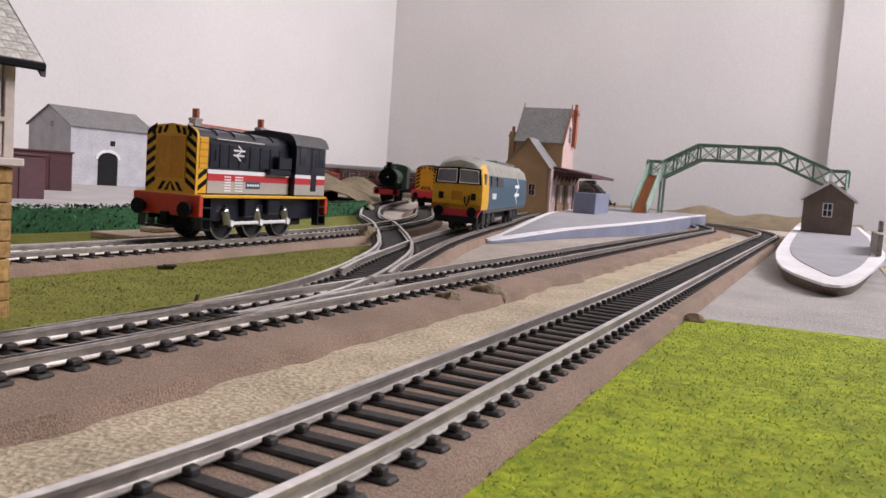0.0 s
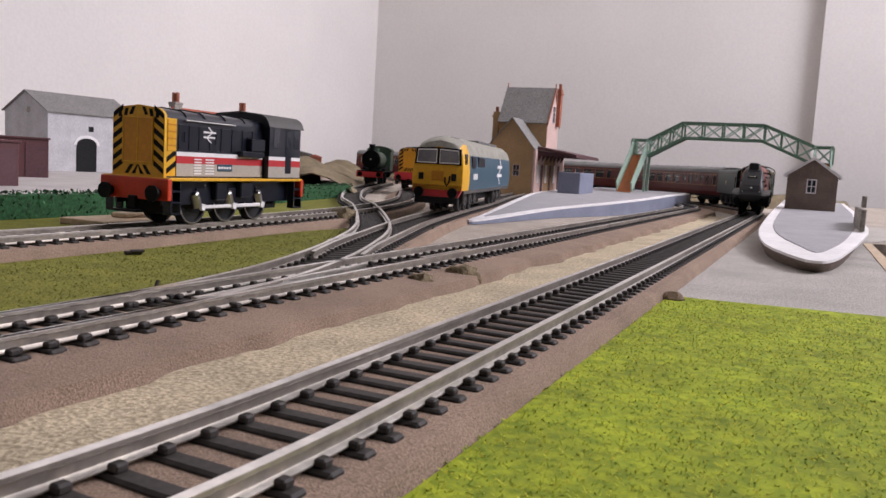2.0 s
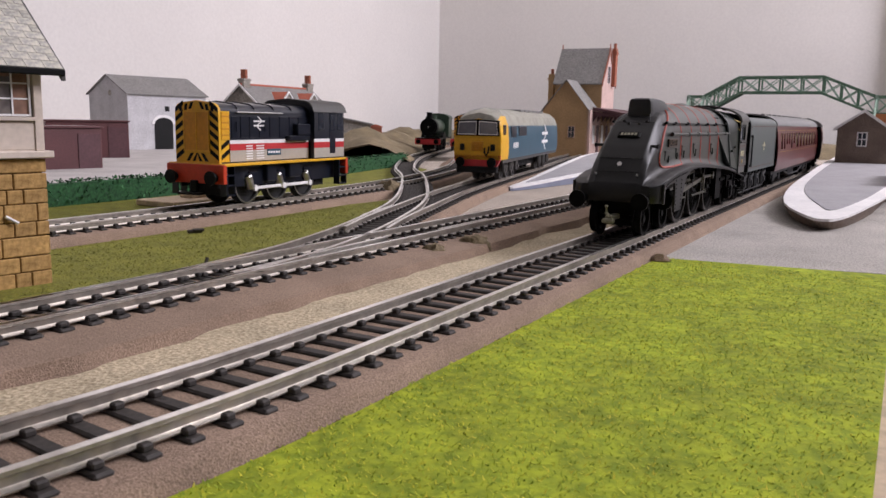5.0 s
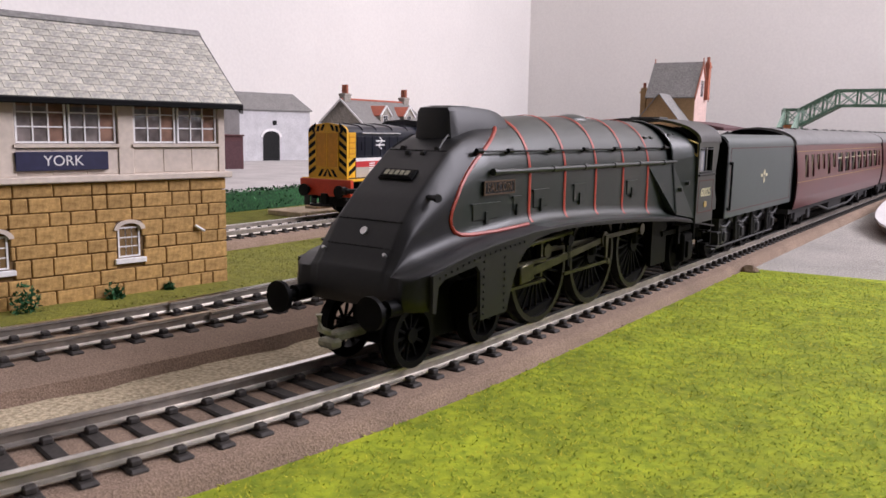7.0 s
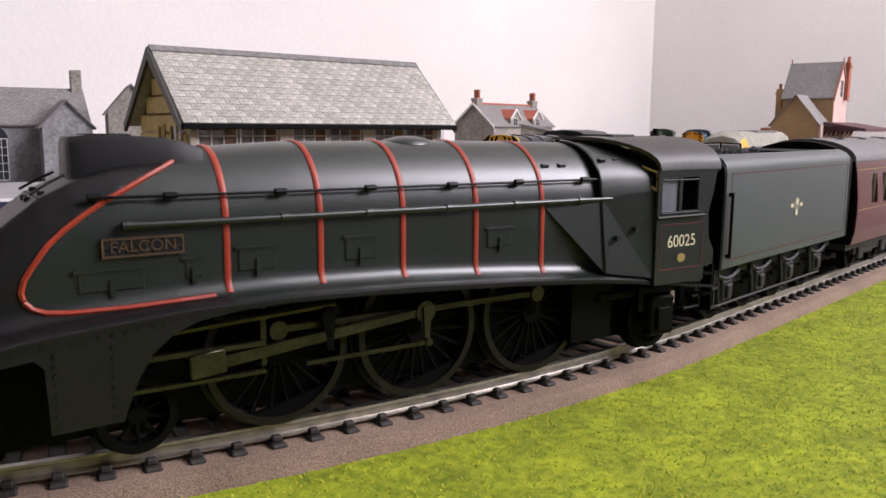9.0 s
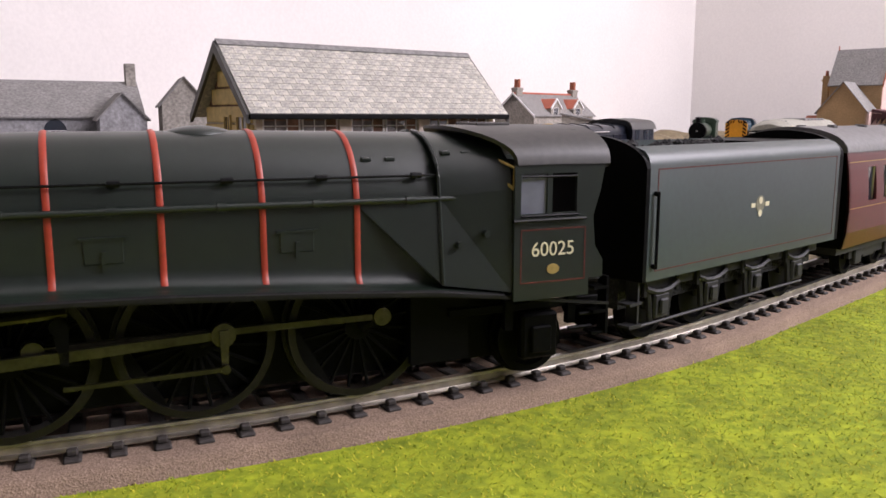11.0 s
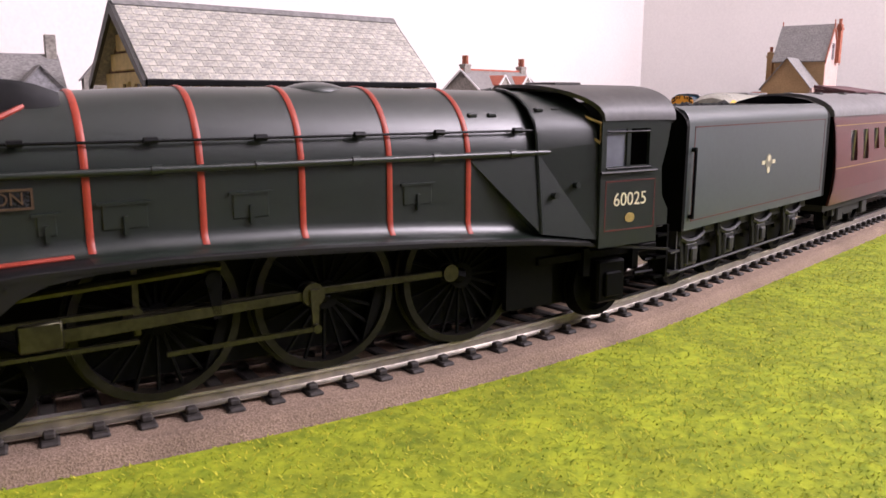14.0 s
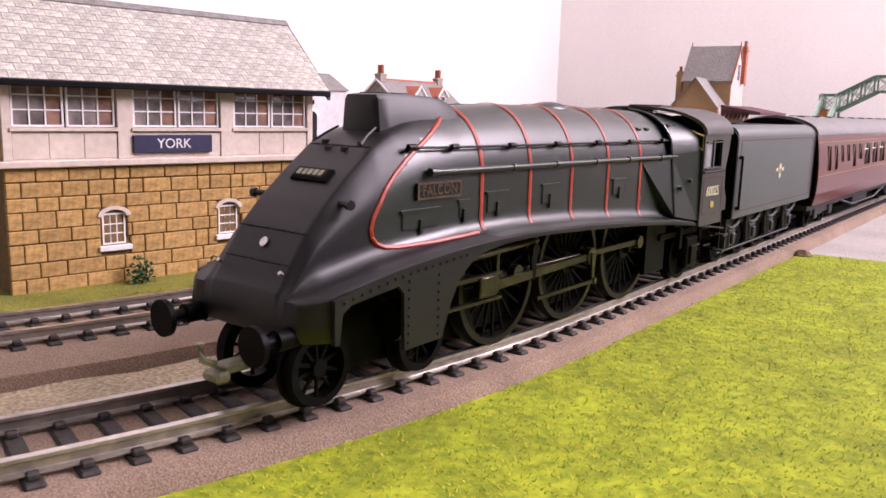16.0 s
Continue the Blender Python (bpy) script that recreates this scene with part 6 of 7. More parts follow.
def signal_box():
    root = thing("signal_box", pose(-0.0878, 0.1196, 0, 0, 0, 59), "stone and cream timber signal box with slate roof and name board", "signal box")
    W, D = 102, 46
    bm = bmesh.new()
    box(bm, -W + 0.8, -0.8, 0.8, D - 0.8, -1, 36.4)
    part("stone_core", bm, "mortar", root)
    rnd = random.Random(3)
    windows = ((-38, -30), (-76.4, -68.4))
    meshes = {}
    def block_piece(x0, x1, z0, z1, face):
        w, h = round(x1 - x0 - 0.25, 1), round(z1 - z0 - 0.25, 1)
        if (w, h) not in meshes:
            b = bmesh.new()
            box(b, 0, w, -0.1, 1.3, 0, h, bevel=0.25)
            me = bpy.data.meshes.new("stone_block")
            b.to_mesh(me)
            b.free()
            me.materials.append(M["york_stone"])
            meshes[(w, h)] = me
        ob = new("stone_block", meshes[(w, h)])
        ob.parent = root
        ob.matrix_basis = Matrix.Translation((x0 / 1000, 0, z0 / 1000)) if face == "front" else Matrix.Translation((0, x0 / 1000, z0 / 1000)) @ Matrix.Rotation(radians(90), 4, "Z")
    for face, length in (("front", W), ("end", D)):
        z, row = 0.0, 0
        while z < 36:
            h = (5.0, 4.5, 5.5, 4.0, 5.0, 4.0, 4.5, 3.9)[row % 8]
            x = -length if face == "front" else 0.0
            end = 0.0 if face == "front" else length
            first = True
            while x < end - 1:
                w = rnd.choice((4.5, 6, 7.5, 9, 11)) if not first else (4 + 4 * (row % 2))
                first = False
                if end - x - w < 3:
                    w = end - x
                pieces = [(x, x + w)]
                if face == "front":
                    for a, b in windows:
                        if z < 24 and z + h > 12:
                            pieces = [p for q in pieces for p in ((q[0], min(q[1], a)), (max(q[0], b), q[1])) if p[1] - p[0] > 1.2]
                for a, b in pieces:
                    block_piece(a, b, z, min(z + h, 36.4), face)
                x += w
            z += h
            row += 1
    for a, b in windows:
        sash(root, a + 1, b - 1, 1.2, 13.2, 21.6, 3, 3, -1, "white", "glass", bar=0.5)
        bm = bmesh.new()
        box(bm, a - 1, b + 1, -0.9, 1.0, 10.8, 12.4, bevel=0.2)
        part("window_sill", bm, "white", root)
        bm = bmesh.new()
        arch = [((a + b) / 2 + 5 * math.cos(radians(t)), 21.4 + 3.0 * math.sin(radians(t))) for t in range(0, 181, 15)]
        arch += [((a + b) / 2 + 3.6 * math.cos(radians(t)), 21.2 + 2.1 * math.sin(radians(t))) for t in range(180, -1, -15)]
        prism(bm, arch, -0.5, 1.2, "y")
        part("window_arch", bm, "cream_wood", root)
    bm = bmesh.new()
    box(bm, -W - 1.8, 1.8, -1.8, D + 1.8, 36.4, 38.4, bevel=0.3)
    part("ledge", bm, "cream_wood", root, "cream painted ledge between storeys")
    # upper storey: posts, panels, sashes
    bm = bmesh.new()
    box(bm, -W + 1, -1, 8, D - 1, 38.4, 62)
    part("interior", bm, "curtain", root, "red-brown curtains inside")
    for x in (0, -34, -68, -102):
        bm = bmesh.new()
        lo, hi = max(x - 2.4, -W), min(x + 2.4, 0)
        box(bm, lo, hi, -0.2, 2.4, 38.4, 63, bevel=0.15)
        part("post", bm, "cream_wood", root)
    for i, x1 in enumerate((-2.4, -36.4, -70.4)):
        x0 = x1 - 29.2
        bm = bmesh.new()
        box(bm, x0, x1, 0.4, 2.0, 38.4, 46.6)
        panel = part("panel", bm, "cream_wood", root)
        for k in range(3):
            bm = bmesh.new()
            u = x0 + 29.2 * k / 3
            box(bm, u + 0.12, u + 9.61, 0.2, 0.5, 38.8, 46.2, bevel=0.08)
            part("board", bm, "cream_wood", panel)
        bm = bmesh.new()
        box(bm, x0 - 0.5, x1 + 0.5, -0.7, 2.0, 46.6, 47.6)
        box(bm, x0, x1, 0.2, 2.0, 61.2, 63)
        part("rail", bm, "cream_wood", root)
        for a, b in ((x0 + 0.9, x0 + 13.7), (x0 + 15.5, x1 - 0.9)):
            win = sash(root, a, b, 1.3, 48.3, 60.6, 3, 3, -1, "white", "sash_glass", bar=0.55)
            bm = bmesh.new()
            box(bm, b - 4.4, b, 1.08, 1.25, 48.3, 60.6)
            box(bm, a, b - 4.4, 1.08, 1.25, 58.2, 60.6)
            part("curtain", bm, "curtain", win, "red-brown curtain behind the panes")
    for x0, x1 in ((-66, -40),):
        bm = bmesh.new()
        box(bm, x0, x1, -1.0, 0.2, 40.0, 45.4, bevel=0.15)
        board = part("name_board", bm, "sign_blue", root, "navy name board with white letters")
        lettering("YORK", 4.2, Matrix.Translation(((x0 + x1) / 2000, -0.00105, 0.0427)) @ Matrix.Rotation(radians(90), 4, "X"), "white", board)
    # end walls
    for x0, x1 in ((-1.6, -0.2), (-W + 0.2, -W + 1.6)):
        bm = bmesh.new()
        box(bm, x0, x1, 2, D, 38.4, 63)
        part("end_wall", bm, "cream_wood", root)
    for k in range(7):
        bm = bmesh.new()
        z = 39 + k * 6.2
        half = (D / 2 - 1) * min(1, max(0.06, (80.5 - z - 2) / 22))
        box(bm, -W - 0.7, -W + 0.4, D / 2 - half, D / 2 + half, z, z + 5.6, bevel=0.3)
        part("end_plank", bm, "yellow_wood", root, "yellow boarded gable plank")
    for y0, y1 in ((4.5, 13), (20, 24.5)):
        sash(root, y0, y1, -W - 0.75, 46, 59.5, 2, 3, -1, "yellow_wood", "sash_glass", axis="y", bar=0.7)
    bm = bmesh.new()
    prism(bm, [(1, 62), (D - 1, 62), (D / 2, 84)], -W + 0.4, -0.4, "x")
    part("gable_core", bm, "curtain", root)
    # roof: two slopes with slates, ridge and barge boards
    run, rise, over = D / 2, 22.0, 4.2
    k = rise / run
    for s in (-1, 1):
        bm = bmesh.new()
        prism(bm, [(D / 2, 85), (D / 2, 84), (D / 2 + s * (run + over), 62.2 - over * k * 0.7), (D / 2 + s * (run + over), 63.2 - over * k * 0.7)], -W - 3.6, 4.2, "x")
        slope = part("roof_slope", bm, "slates", root, "grey mossy slate roof slope")
        if s > 0:
            continue
        length = math.hypot(run + over, 85 - 63.2 + over * k * 0.7)
        tilt = math.atan2(85 - (63.2 - over * k * 0.7), run + over)
        b = bmesh.new()
        box(b, -2.45, 2.45, -1.6, 1.6, 0, 0.42, bevel=0.08)
        me = bpy.data.meshes.new("slate")
        b.to_mesh(me)
        b.free()
        me.materials.append(M["slates"])
        b = bmesh.new()
        box(b, -1.22, 1.22, -1.6, 1.6, 0, 0.42, bevel=0.08)
        half = bpy.data.meshes.new("slate")
        b.to_mesh(half)
        b.free()
        half.materials.append(M["slates"])
        rows, pitch = 12, (W + 7.8) / 22
        for r in range(rows):
            row = [(-W - 3.6 + pitch * (c + 0.5), me) for c in range(22)] if r % 2 == 0 else [(-W - 3.6 + pitch * (c + 1), me) for c in range(21)] + [(-W - 3.6 + pitch / 4, half), (4.2 - pitch / 4, half)]
            for u, mesh in row:
                d = (r + 0.5) / rows * length
                ob = new("slate", mesh)
                ob.parent = slope
                ob.matrix_basis = Matrix.Translation((u / 1000, (-over + d * math.cos(tilt)) / 1000, (63.3 - over * k * 0.7 + d * math.sin(tilt)) / 1000)) @ Matrix.Rotation(tilt - 0.06 + rnd.uniform(-0.02, 0.02), 4, "X")
    bm = bmesh.new()
    prism(bm, [(D / 2 - 2, 84.4), (D / 2, 86.4), (D / 2 + 2, 84.4)], -W - 4, 4.6, "x")
    part("ridge", bm, "slate", root, "grey ridge capping")
    bm = bmesh.new()
    box(bm, -W - 4, 4.6, -over - 0.7, -over + 0.5, 58.8, 60.6, bevel=0.3)
    part("gutter", bm, "black", root, "black gutter along the eave")
    for x in (-W - 4.2, 4.2):
        for s in (-1, 1):
            bm = bmesh.new()
            prism(bm, [(D / 2, 85.6), (D / 2, 81.5), (D / 2 + s * (run + over), 57.5), (D / 2 + s * (run + over), 60.4)], x - 0.6, x + 0.6, "x")
            part("barge_board", bm, "roofblack", root, "dark barge board")
    bm = bmesh.new()
    tube(bm, [(-12, -0.6, 21), (-9, -1.4, 19)], 0.5, 6)
    part("lamp_bracket", bm, "white", root)
    return root


M["sash_glass"] = mat("reflecting_sash_glass", (0.2, 0.17, 0.16), 0.06, grain=160, vary=0.5, blotch=50, stain=0.5, spec=0.9)


def bush(a_xy, r, label):
    bm = bmesh.new()
    rnd = random.Random(int(a_xy[0] * 1e4))
    for _ in range(160):
        d = Vector((rnd.gauss(0, 1), rnd.gauss(0, 1), rnd.gauss(0, 1))).normalized() * rnd.uniform(0.3, 1) * r
        p = Vector((d.x * 0.7, d.y * 0.7, abs(d.z) * 1.3))
        e, g = Vector((rnd.gauss(0, 1), rnd.gauss(0, 1), rnd.gauss(0, 1))).normalized() * 0.9, Vector((rnd.gauss(0, 1), rnd.gauss(0, 1), rnd.gauss(0, 1))).normalized() * 0.6
        bm.faces.new([bm.verts.new((p + q) / 1000) for q in (e, g, -e, -g)])
    ob = link_mesh("small_bush", bm, "hedge")
    ob.location = (*a_xy, 0.0005)
    tagged(ob, label, "bush", "small bushes")


def hedge(pts, high, wide):
    root = thing("hedge", Matrix(), "dense dark green foam hedge along the siding", "hedge", "hedges")
    line = line_through([uv(a, b) for a, b in pts])
    bm = bmesh.new()
    sweep(bm, line[::2], [(-wide / 2 + 1, -1), (-wide / 2 + 1, high - 1), (0, high - 0.6), (wide / 2 - 1, high - 1), (wide / 2 - 1, -1)], 0, 0)
    part("hedge_core", bm, "hedge", root)
    rng = random.Random(11)
    bm = bmesh.new()
    n = int(len(line) * 42)
    for _ in range(n):
        p, h = line[rng.randrange(len(line))]
        side = rng.random()
        y, z = (rng.uniform(-wide / 2, wide / 2), high + rng.uniform(-1, 1.2)) if side < 0.3 else ((wide / 2 + rng.uniform(-0.8, 0.8)) * (1 if side < 0.8 else -1), rng.uniform(0, high))
        c = Vector((p.x, p.y, 0)) + Vector((-math.sin(h), math.cos(h), 0)) * y / 1000 + Vector((math.cos(h), math.sin(h), 0)) * rng.uniform(-2, 2) / 1000 + Vector((0, 0, z / 1000))
        e, g = (Vector((rng.gauss(0, 1), rng.gauss(0, 1), rng.gauss(0, 1))).normalized() * rng.uniform(0.5, 1.1) / 1000 for _ in range(2))
        bm.faces.new([bm.verts.new(c + q) for q in (e, g, -e, -g)])
    tagged(part("hedge_leaves", bm, "leaf", root), kind="stuff")
    return root


M["leaf"] = blade_material("hedge_flock", (0.004, 0.022, 0.008), (0.015, 0.075, 0.025), (0.06, 0.2, 0.07))


def shed():
    root = thing("stone_shed", pose(-0.505, 0.9636, 0, 0, 0, 60), "pale grey stone goods shed with arched doorway and grey roof", "shed")
    # x runs along the doorway front, y back
    roof_walls(root, "ashlar", "slate", 0, 128, 0, 95, 0, 77, 102, 3, 1.4)
    bm = bmesh.new()
    arch = [(40, 0), (40, 36)] + [(55 - 15 * math.cos(radians(a)), 36 + 9 * math.sin(radians(a))) for a in range(0, 181, 18)] + [(70, 36), (70, 0)]
    prism(bm, arch, -0.5, 1.0, "y")
    part("doorway", bm, "coal", root, "black open arched doorway")
    bm = bmesh.new()
    outer = [(55 - 19 * math.cos(radians(a)), 36 + 13 * math.sin(radians(a))) for a in range(0, 181, 18)]
    inner = [(55 - 15.2 * math.cos(radians(a)), 36 + 9.2 * math.sin(radians(a))) for a in range(180, -1, -18)]
    prism(bm, outer + inner, -1.2, 0.6, "y")
    part("door_arch", bm, "white", root, "pale stone arch")
    bm = bmesh.new()
    box(bm, 58, 65, -0.6, 0.6, 54, 61)
    part("loft_opening", bm, "coal", root)
    bm = bmesh.new()
    tube(bm, [(-0.4, 42, 78), (0.4, 42, 78)], 4, 12)
    part("gable_vent", bm, "rubble", root)
    return root


def house():
    root = thing("stone_house", pose(-0.4126, 1.159, 0, 0, 0, 71), "stone house with grey slate roof, red ridge and dormers", "house")
    roof_walls(root, "rubble", "slate", -8, 178, -42, 42, 0, 62, 97, 4, 1.6)
    bm = bmesh.new()
    box(bm, -10, 180, -2, 2, 97.6, 100.4)
    part("ridge_tiles", bm, "redtile", root, "red ridge tiles")
    for x in (0, 172):
        bm = bmesh.new()
        box(bm, x - 8, x + 8, -6, 6, 84, 108, bevel=0.5)
        box(bm, x - 9, x + 9, -7, 7, 104, 107, bevel=0.5)
        stack = part("chimney_stack", bm, "rubble", root)
        for y in (-3.2, 3.2):
            bm = bmesh.new()
            tube(bm, [(x, y, 107), (x, y, 122)], 2.8, 10)
            part("chimney_pot", bm, "redbrick", stack, "red clay chimney pot")
    for x in (55, 125):
        bm = bmesh.new()
        gable(bm, x - 14, x + 14, -43, -8, 60, 74, 88, 2, 1.6, along_x=False)
        part("dormer", bm, ["rubble", "redtile"], root, "dormer gable with white barge boards")
        bm = bmesh.new()
        for s in (-1, 1):
            prism(bm, [(x, 90.5), (x, 87.5), (x + s * 16.5, 71), (x + s * 16.5, 74)], -46, -43.4, "y")
        part("barge_board", bm, "white", root)
        sash(root, x - 6, x + 6, -43, 62, 73, 2, 2, -1, "white")
    for y in (-1, 1):
        bm = bmesh.new()
        prism(bm, [(0, 100), (0, 96.5), (y * 46, 57), (y * 46, 60.5)], -13.5, -11.8, "x")
        part("verge_board", bm, "white", root)
    for x in (25, 90, 150):
        sash(root, x - 7, x + 7, -42, 16, 36, 2, 2, -1, "white")
    return root


def chapel():
    root = thing("stone_chapel", pose(-0.455, 0.315, 0, 0, 0, 52), "grey stone chapel with slate roof and arched window", "chapel")
    roof_walls(root, "chapel_stone", "slate", -110, 0, 0, 70, 0, 60, 86, 3, 1.4)
    bm = bmesh.new()
    gable(bm, -34, 0, -26, 10, 0, 58, 76, 2.5, 1.4, along_x=False)
    part("porch_wing", bm, ["chapel_stone", "slate"], root, "grey stone gabled wing")
    bm = bmesh.new()
    box(bm, -6, 2, 30, 38, 78, 102, bevel=0.4)
    part("chimney", bm, "rubble", root)
    sash(root, -22, -14, -26, 22, 34, 3, 3, -1, "white")
    sash(root, -70, -56, 0, 18, 48, 4, 5, -1, "white")
    bm = bmesh.new()
    arch = [(-63 + 8 * math.cos(radians(a)), 48 + 9 * math.sin(radians(a))) for a in range(0, 181, 18)]
    prism(bm, arch, -0.4, 0.5, "y")
    part("window_head", bm, "glass", root)
    return root


def yard_building(m, w, d, h, label):
    root = thing("maroon_yard_store", m, label, "store building", "yard stores")
    bm = bmesh.new()
    box(bm, 0, w, 0, d, 0, h, bevel=0.5)
    part("wall", bm, "maroon_wall", root)
    bm = bmesh.new()
    box(bm, -1.5, w + 1.5, -1.5, d + 1.5, h, h + 2, bevel=0.4)
    part("roof_slab", bm, "maroon_wall", root)
    bm = bmesh.new()
    box(bm, w - 22, w - 2, -0.8, 0.4, 0, h * 0.86)
    part("door", bm, "canopy", root, "dark maroon door")
    return root


def station():
    root = thing("station_building", pose(0.1113, 1.0768, 0, 0, 0, -19.6), "buff and pink station building with steep grey roof and canopy", "station building")
    roof_walls(root, "buff", "slate", -33, 33, -30, 34, 0, 104, 150, 2.5, 1.5)
    bm = bmesh.new()
    box(bm, 33, 33.6, -29, 33, 60, 100)
    prism(bm, [(-29, 100), (33, 100), (2, 147)], 33, 33.6, "x")
    part("gable_face", bm, "pink", root, "pale pink gable face")
    for s in (-1, 1):
        bm = bmesh.new()
        prism(bm, [(2, 152), (2, 146), (2 + s * 35, 98), (2 + s * 35, 103)], 33.8, 35.2, "x")
        part("barge_board", bm, "redbrick", root, "red barge board")
    sash(root, -4, 8, 33.6, 104, 126, 2, 3, 1, "white", axis="y")
    for x in (-34, 34):
        bm = bmesh.new()
        tube(bm, [(x, 2, 150), (x, 2, 157)], 0.8, 6)
        part("finial", bm, "redbrick", root)
    bm = bmesh.new()
    gable(bm, -32, 30, -78, -30, 0, 66, 104, 2.5, 1.4, along_x=False)
    part("front_wing", bm, ["buff", "slate"], root, "buff gabled front wing")
    sash(root, 4, 12, -78, 30, 44, 2, 2, -1, "pink")
    bm = bmesh.new()
    box(bm, 28, 33, -78, 90, 0, 66)
    side = part("platform_side", bm, "pink", root, "pale pink platform side wall")
    for i, y in enumerate((-66, -46, -24, 0, 24, 50)):
        bm = bmesh.new()
        box(bm, 32.8, 33.6, y, y + 10, 6 if i % 2 else 22, 46)
        part("door" if i % 2 else "window", bm, "canopy" if i % 2 else "white", side)
    bm = bmesh.new()
    prism(bm, [(33, 66), (33, 69.5), (84, 61), (84, 57)], -70, 88, "y")
    part("canopy", bm, "canopy", root, "dark maroon platform canopy")
    for y in range(-66, 88, 22):
        bm = bmesh.new()
        prism(bm, [(33, 64), (33, 50), (38, 58), (74, 57.5)], y, y + 2, "y")
        part("canopy_bracket", bm, "canopy", root)
    for x, y, z, w in ((-44, -10, 116, 8), (36, 20, 152, 6)):
        bm = bmesh.new()
        box(bm, x - w / 2, x + w / 2, y - 5, y + 5, 0 if x < 0 else 100, z, bevel=0.5)
        box(bm, x - w / 2 - 1, x + w / 2 + 1, y - 6, y + 6, z - 8, z - 5)
        stack = part("chimney_stack", bm, "buff" if x < 0 else "redbrick", root)
        bm = bmesh.new()
        tube(bm, [(x, y, z), (x, y, z + 7)], 2.2, 8)
        part("chimney_pot", bm, "redbrick", stack)
    bm = bmesh.new()
    gable(bm, -70, -33, -20, 25, 0, 40, 60, 2, 1.2)
    part("side_wing", bm, ["buff", "redbrick"], root)
    return root


def platform(name, outline, label, inner, rise, side="bluegrey", tuck=0.0):
    """A platform with a ramped, pointed end: outline and inset in track axes, rise gives its height along the line; its foot is tucked in."""
    root = thing(name, Matrix(), label, "platform", "platforms")
    mid = Vector((sum(a for a, _ in outline) / len(outline), sum(b for _, b in outline) / len(outline)))
    def slab(pts, low, dz1, material, part_name, lab=""):
        bm = bmesh.new()
        lo = []
        for a, b in pts:
            d = (mid - Vector((a, b))).normalized() * (tuck if low is None else 0)
            lo.append(bm.verts.new(uv(a + d.x, b + d.y, 0.0003 if low is None else max(0.0003, rise(a) + low))))
        hi = [bm.verts.new(uv(a, b, rise(a) + dz1)) for a, b in pts]
        n = len(pts)
        for i in range(n):
            bm.faces.new((lo[i], lo[(i + 1) % n], hi[(i + 1) % n], hi[i]))
        bm.faces.new(hi)
        bmesh.ops.recalc_face_normals(bm, faces=bm.faces)
        bmesh.ops.triangulate(bm, faces=[f for f in bm.faces if len(f.verts) > 4])
        return part(part_name, bm, material, root, lab)
    slab(outline, None, -0.0012, side, "side", "plain platform side")
    slab(outline, -0.0012, 0, "white", "coping", "white painted edge")
    slab(inner, -0.0003, 0.0004, "platform", "surface", "plain grey platform surface")
    return root


def smooth_outline(pts):
    """Three points for each one, on a curve through them; far corners stay sharp."""
    out = []
    for i, p in enumerate(pts):
        a, b, c, d = (Vector(pts[(i + k) % len(pts)]) for k in (-1, 0, 1, 2))
        if max(p[0] for p in (a, b, c, d)) > 1.0:
            out.append(tuple(b))
            continue
        for t in (0, 1 / 3, 2 / 3):
            out.append(tuple(0.5 * (2 * b + (c - a) * t + (2 * a - 5 * b + 4 * c - d) * t * t + (3 * b - 3 * c + d - a) * t ** 3)))
    return out


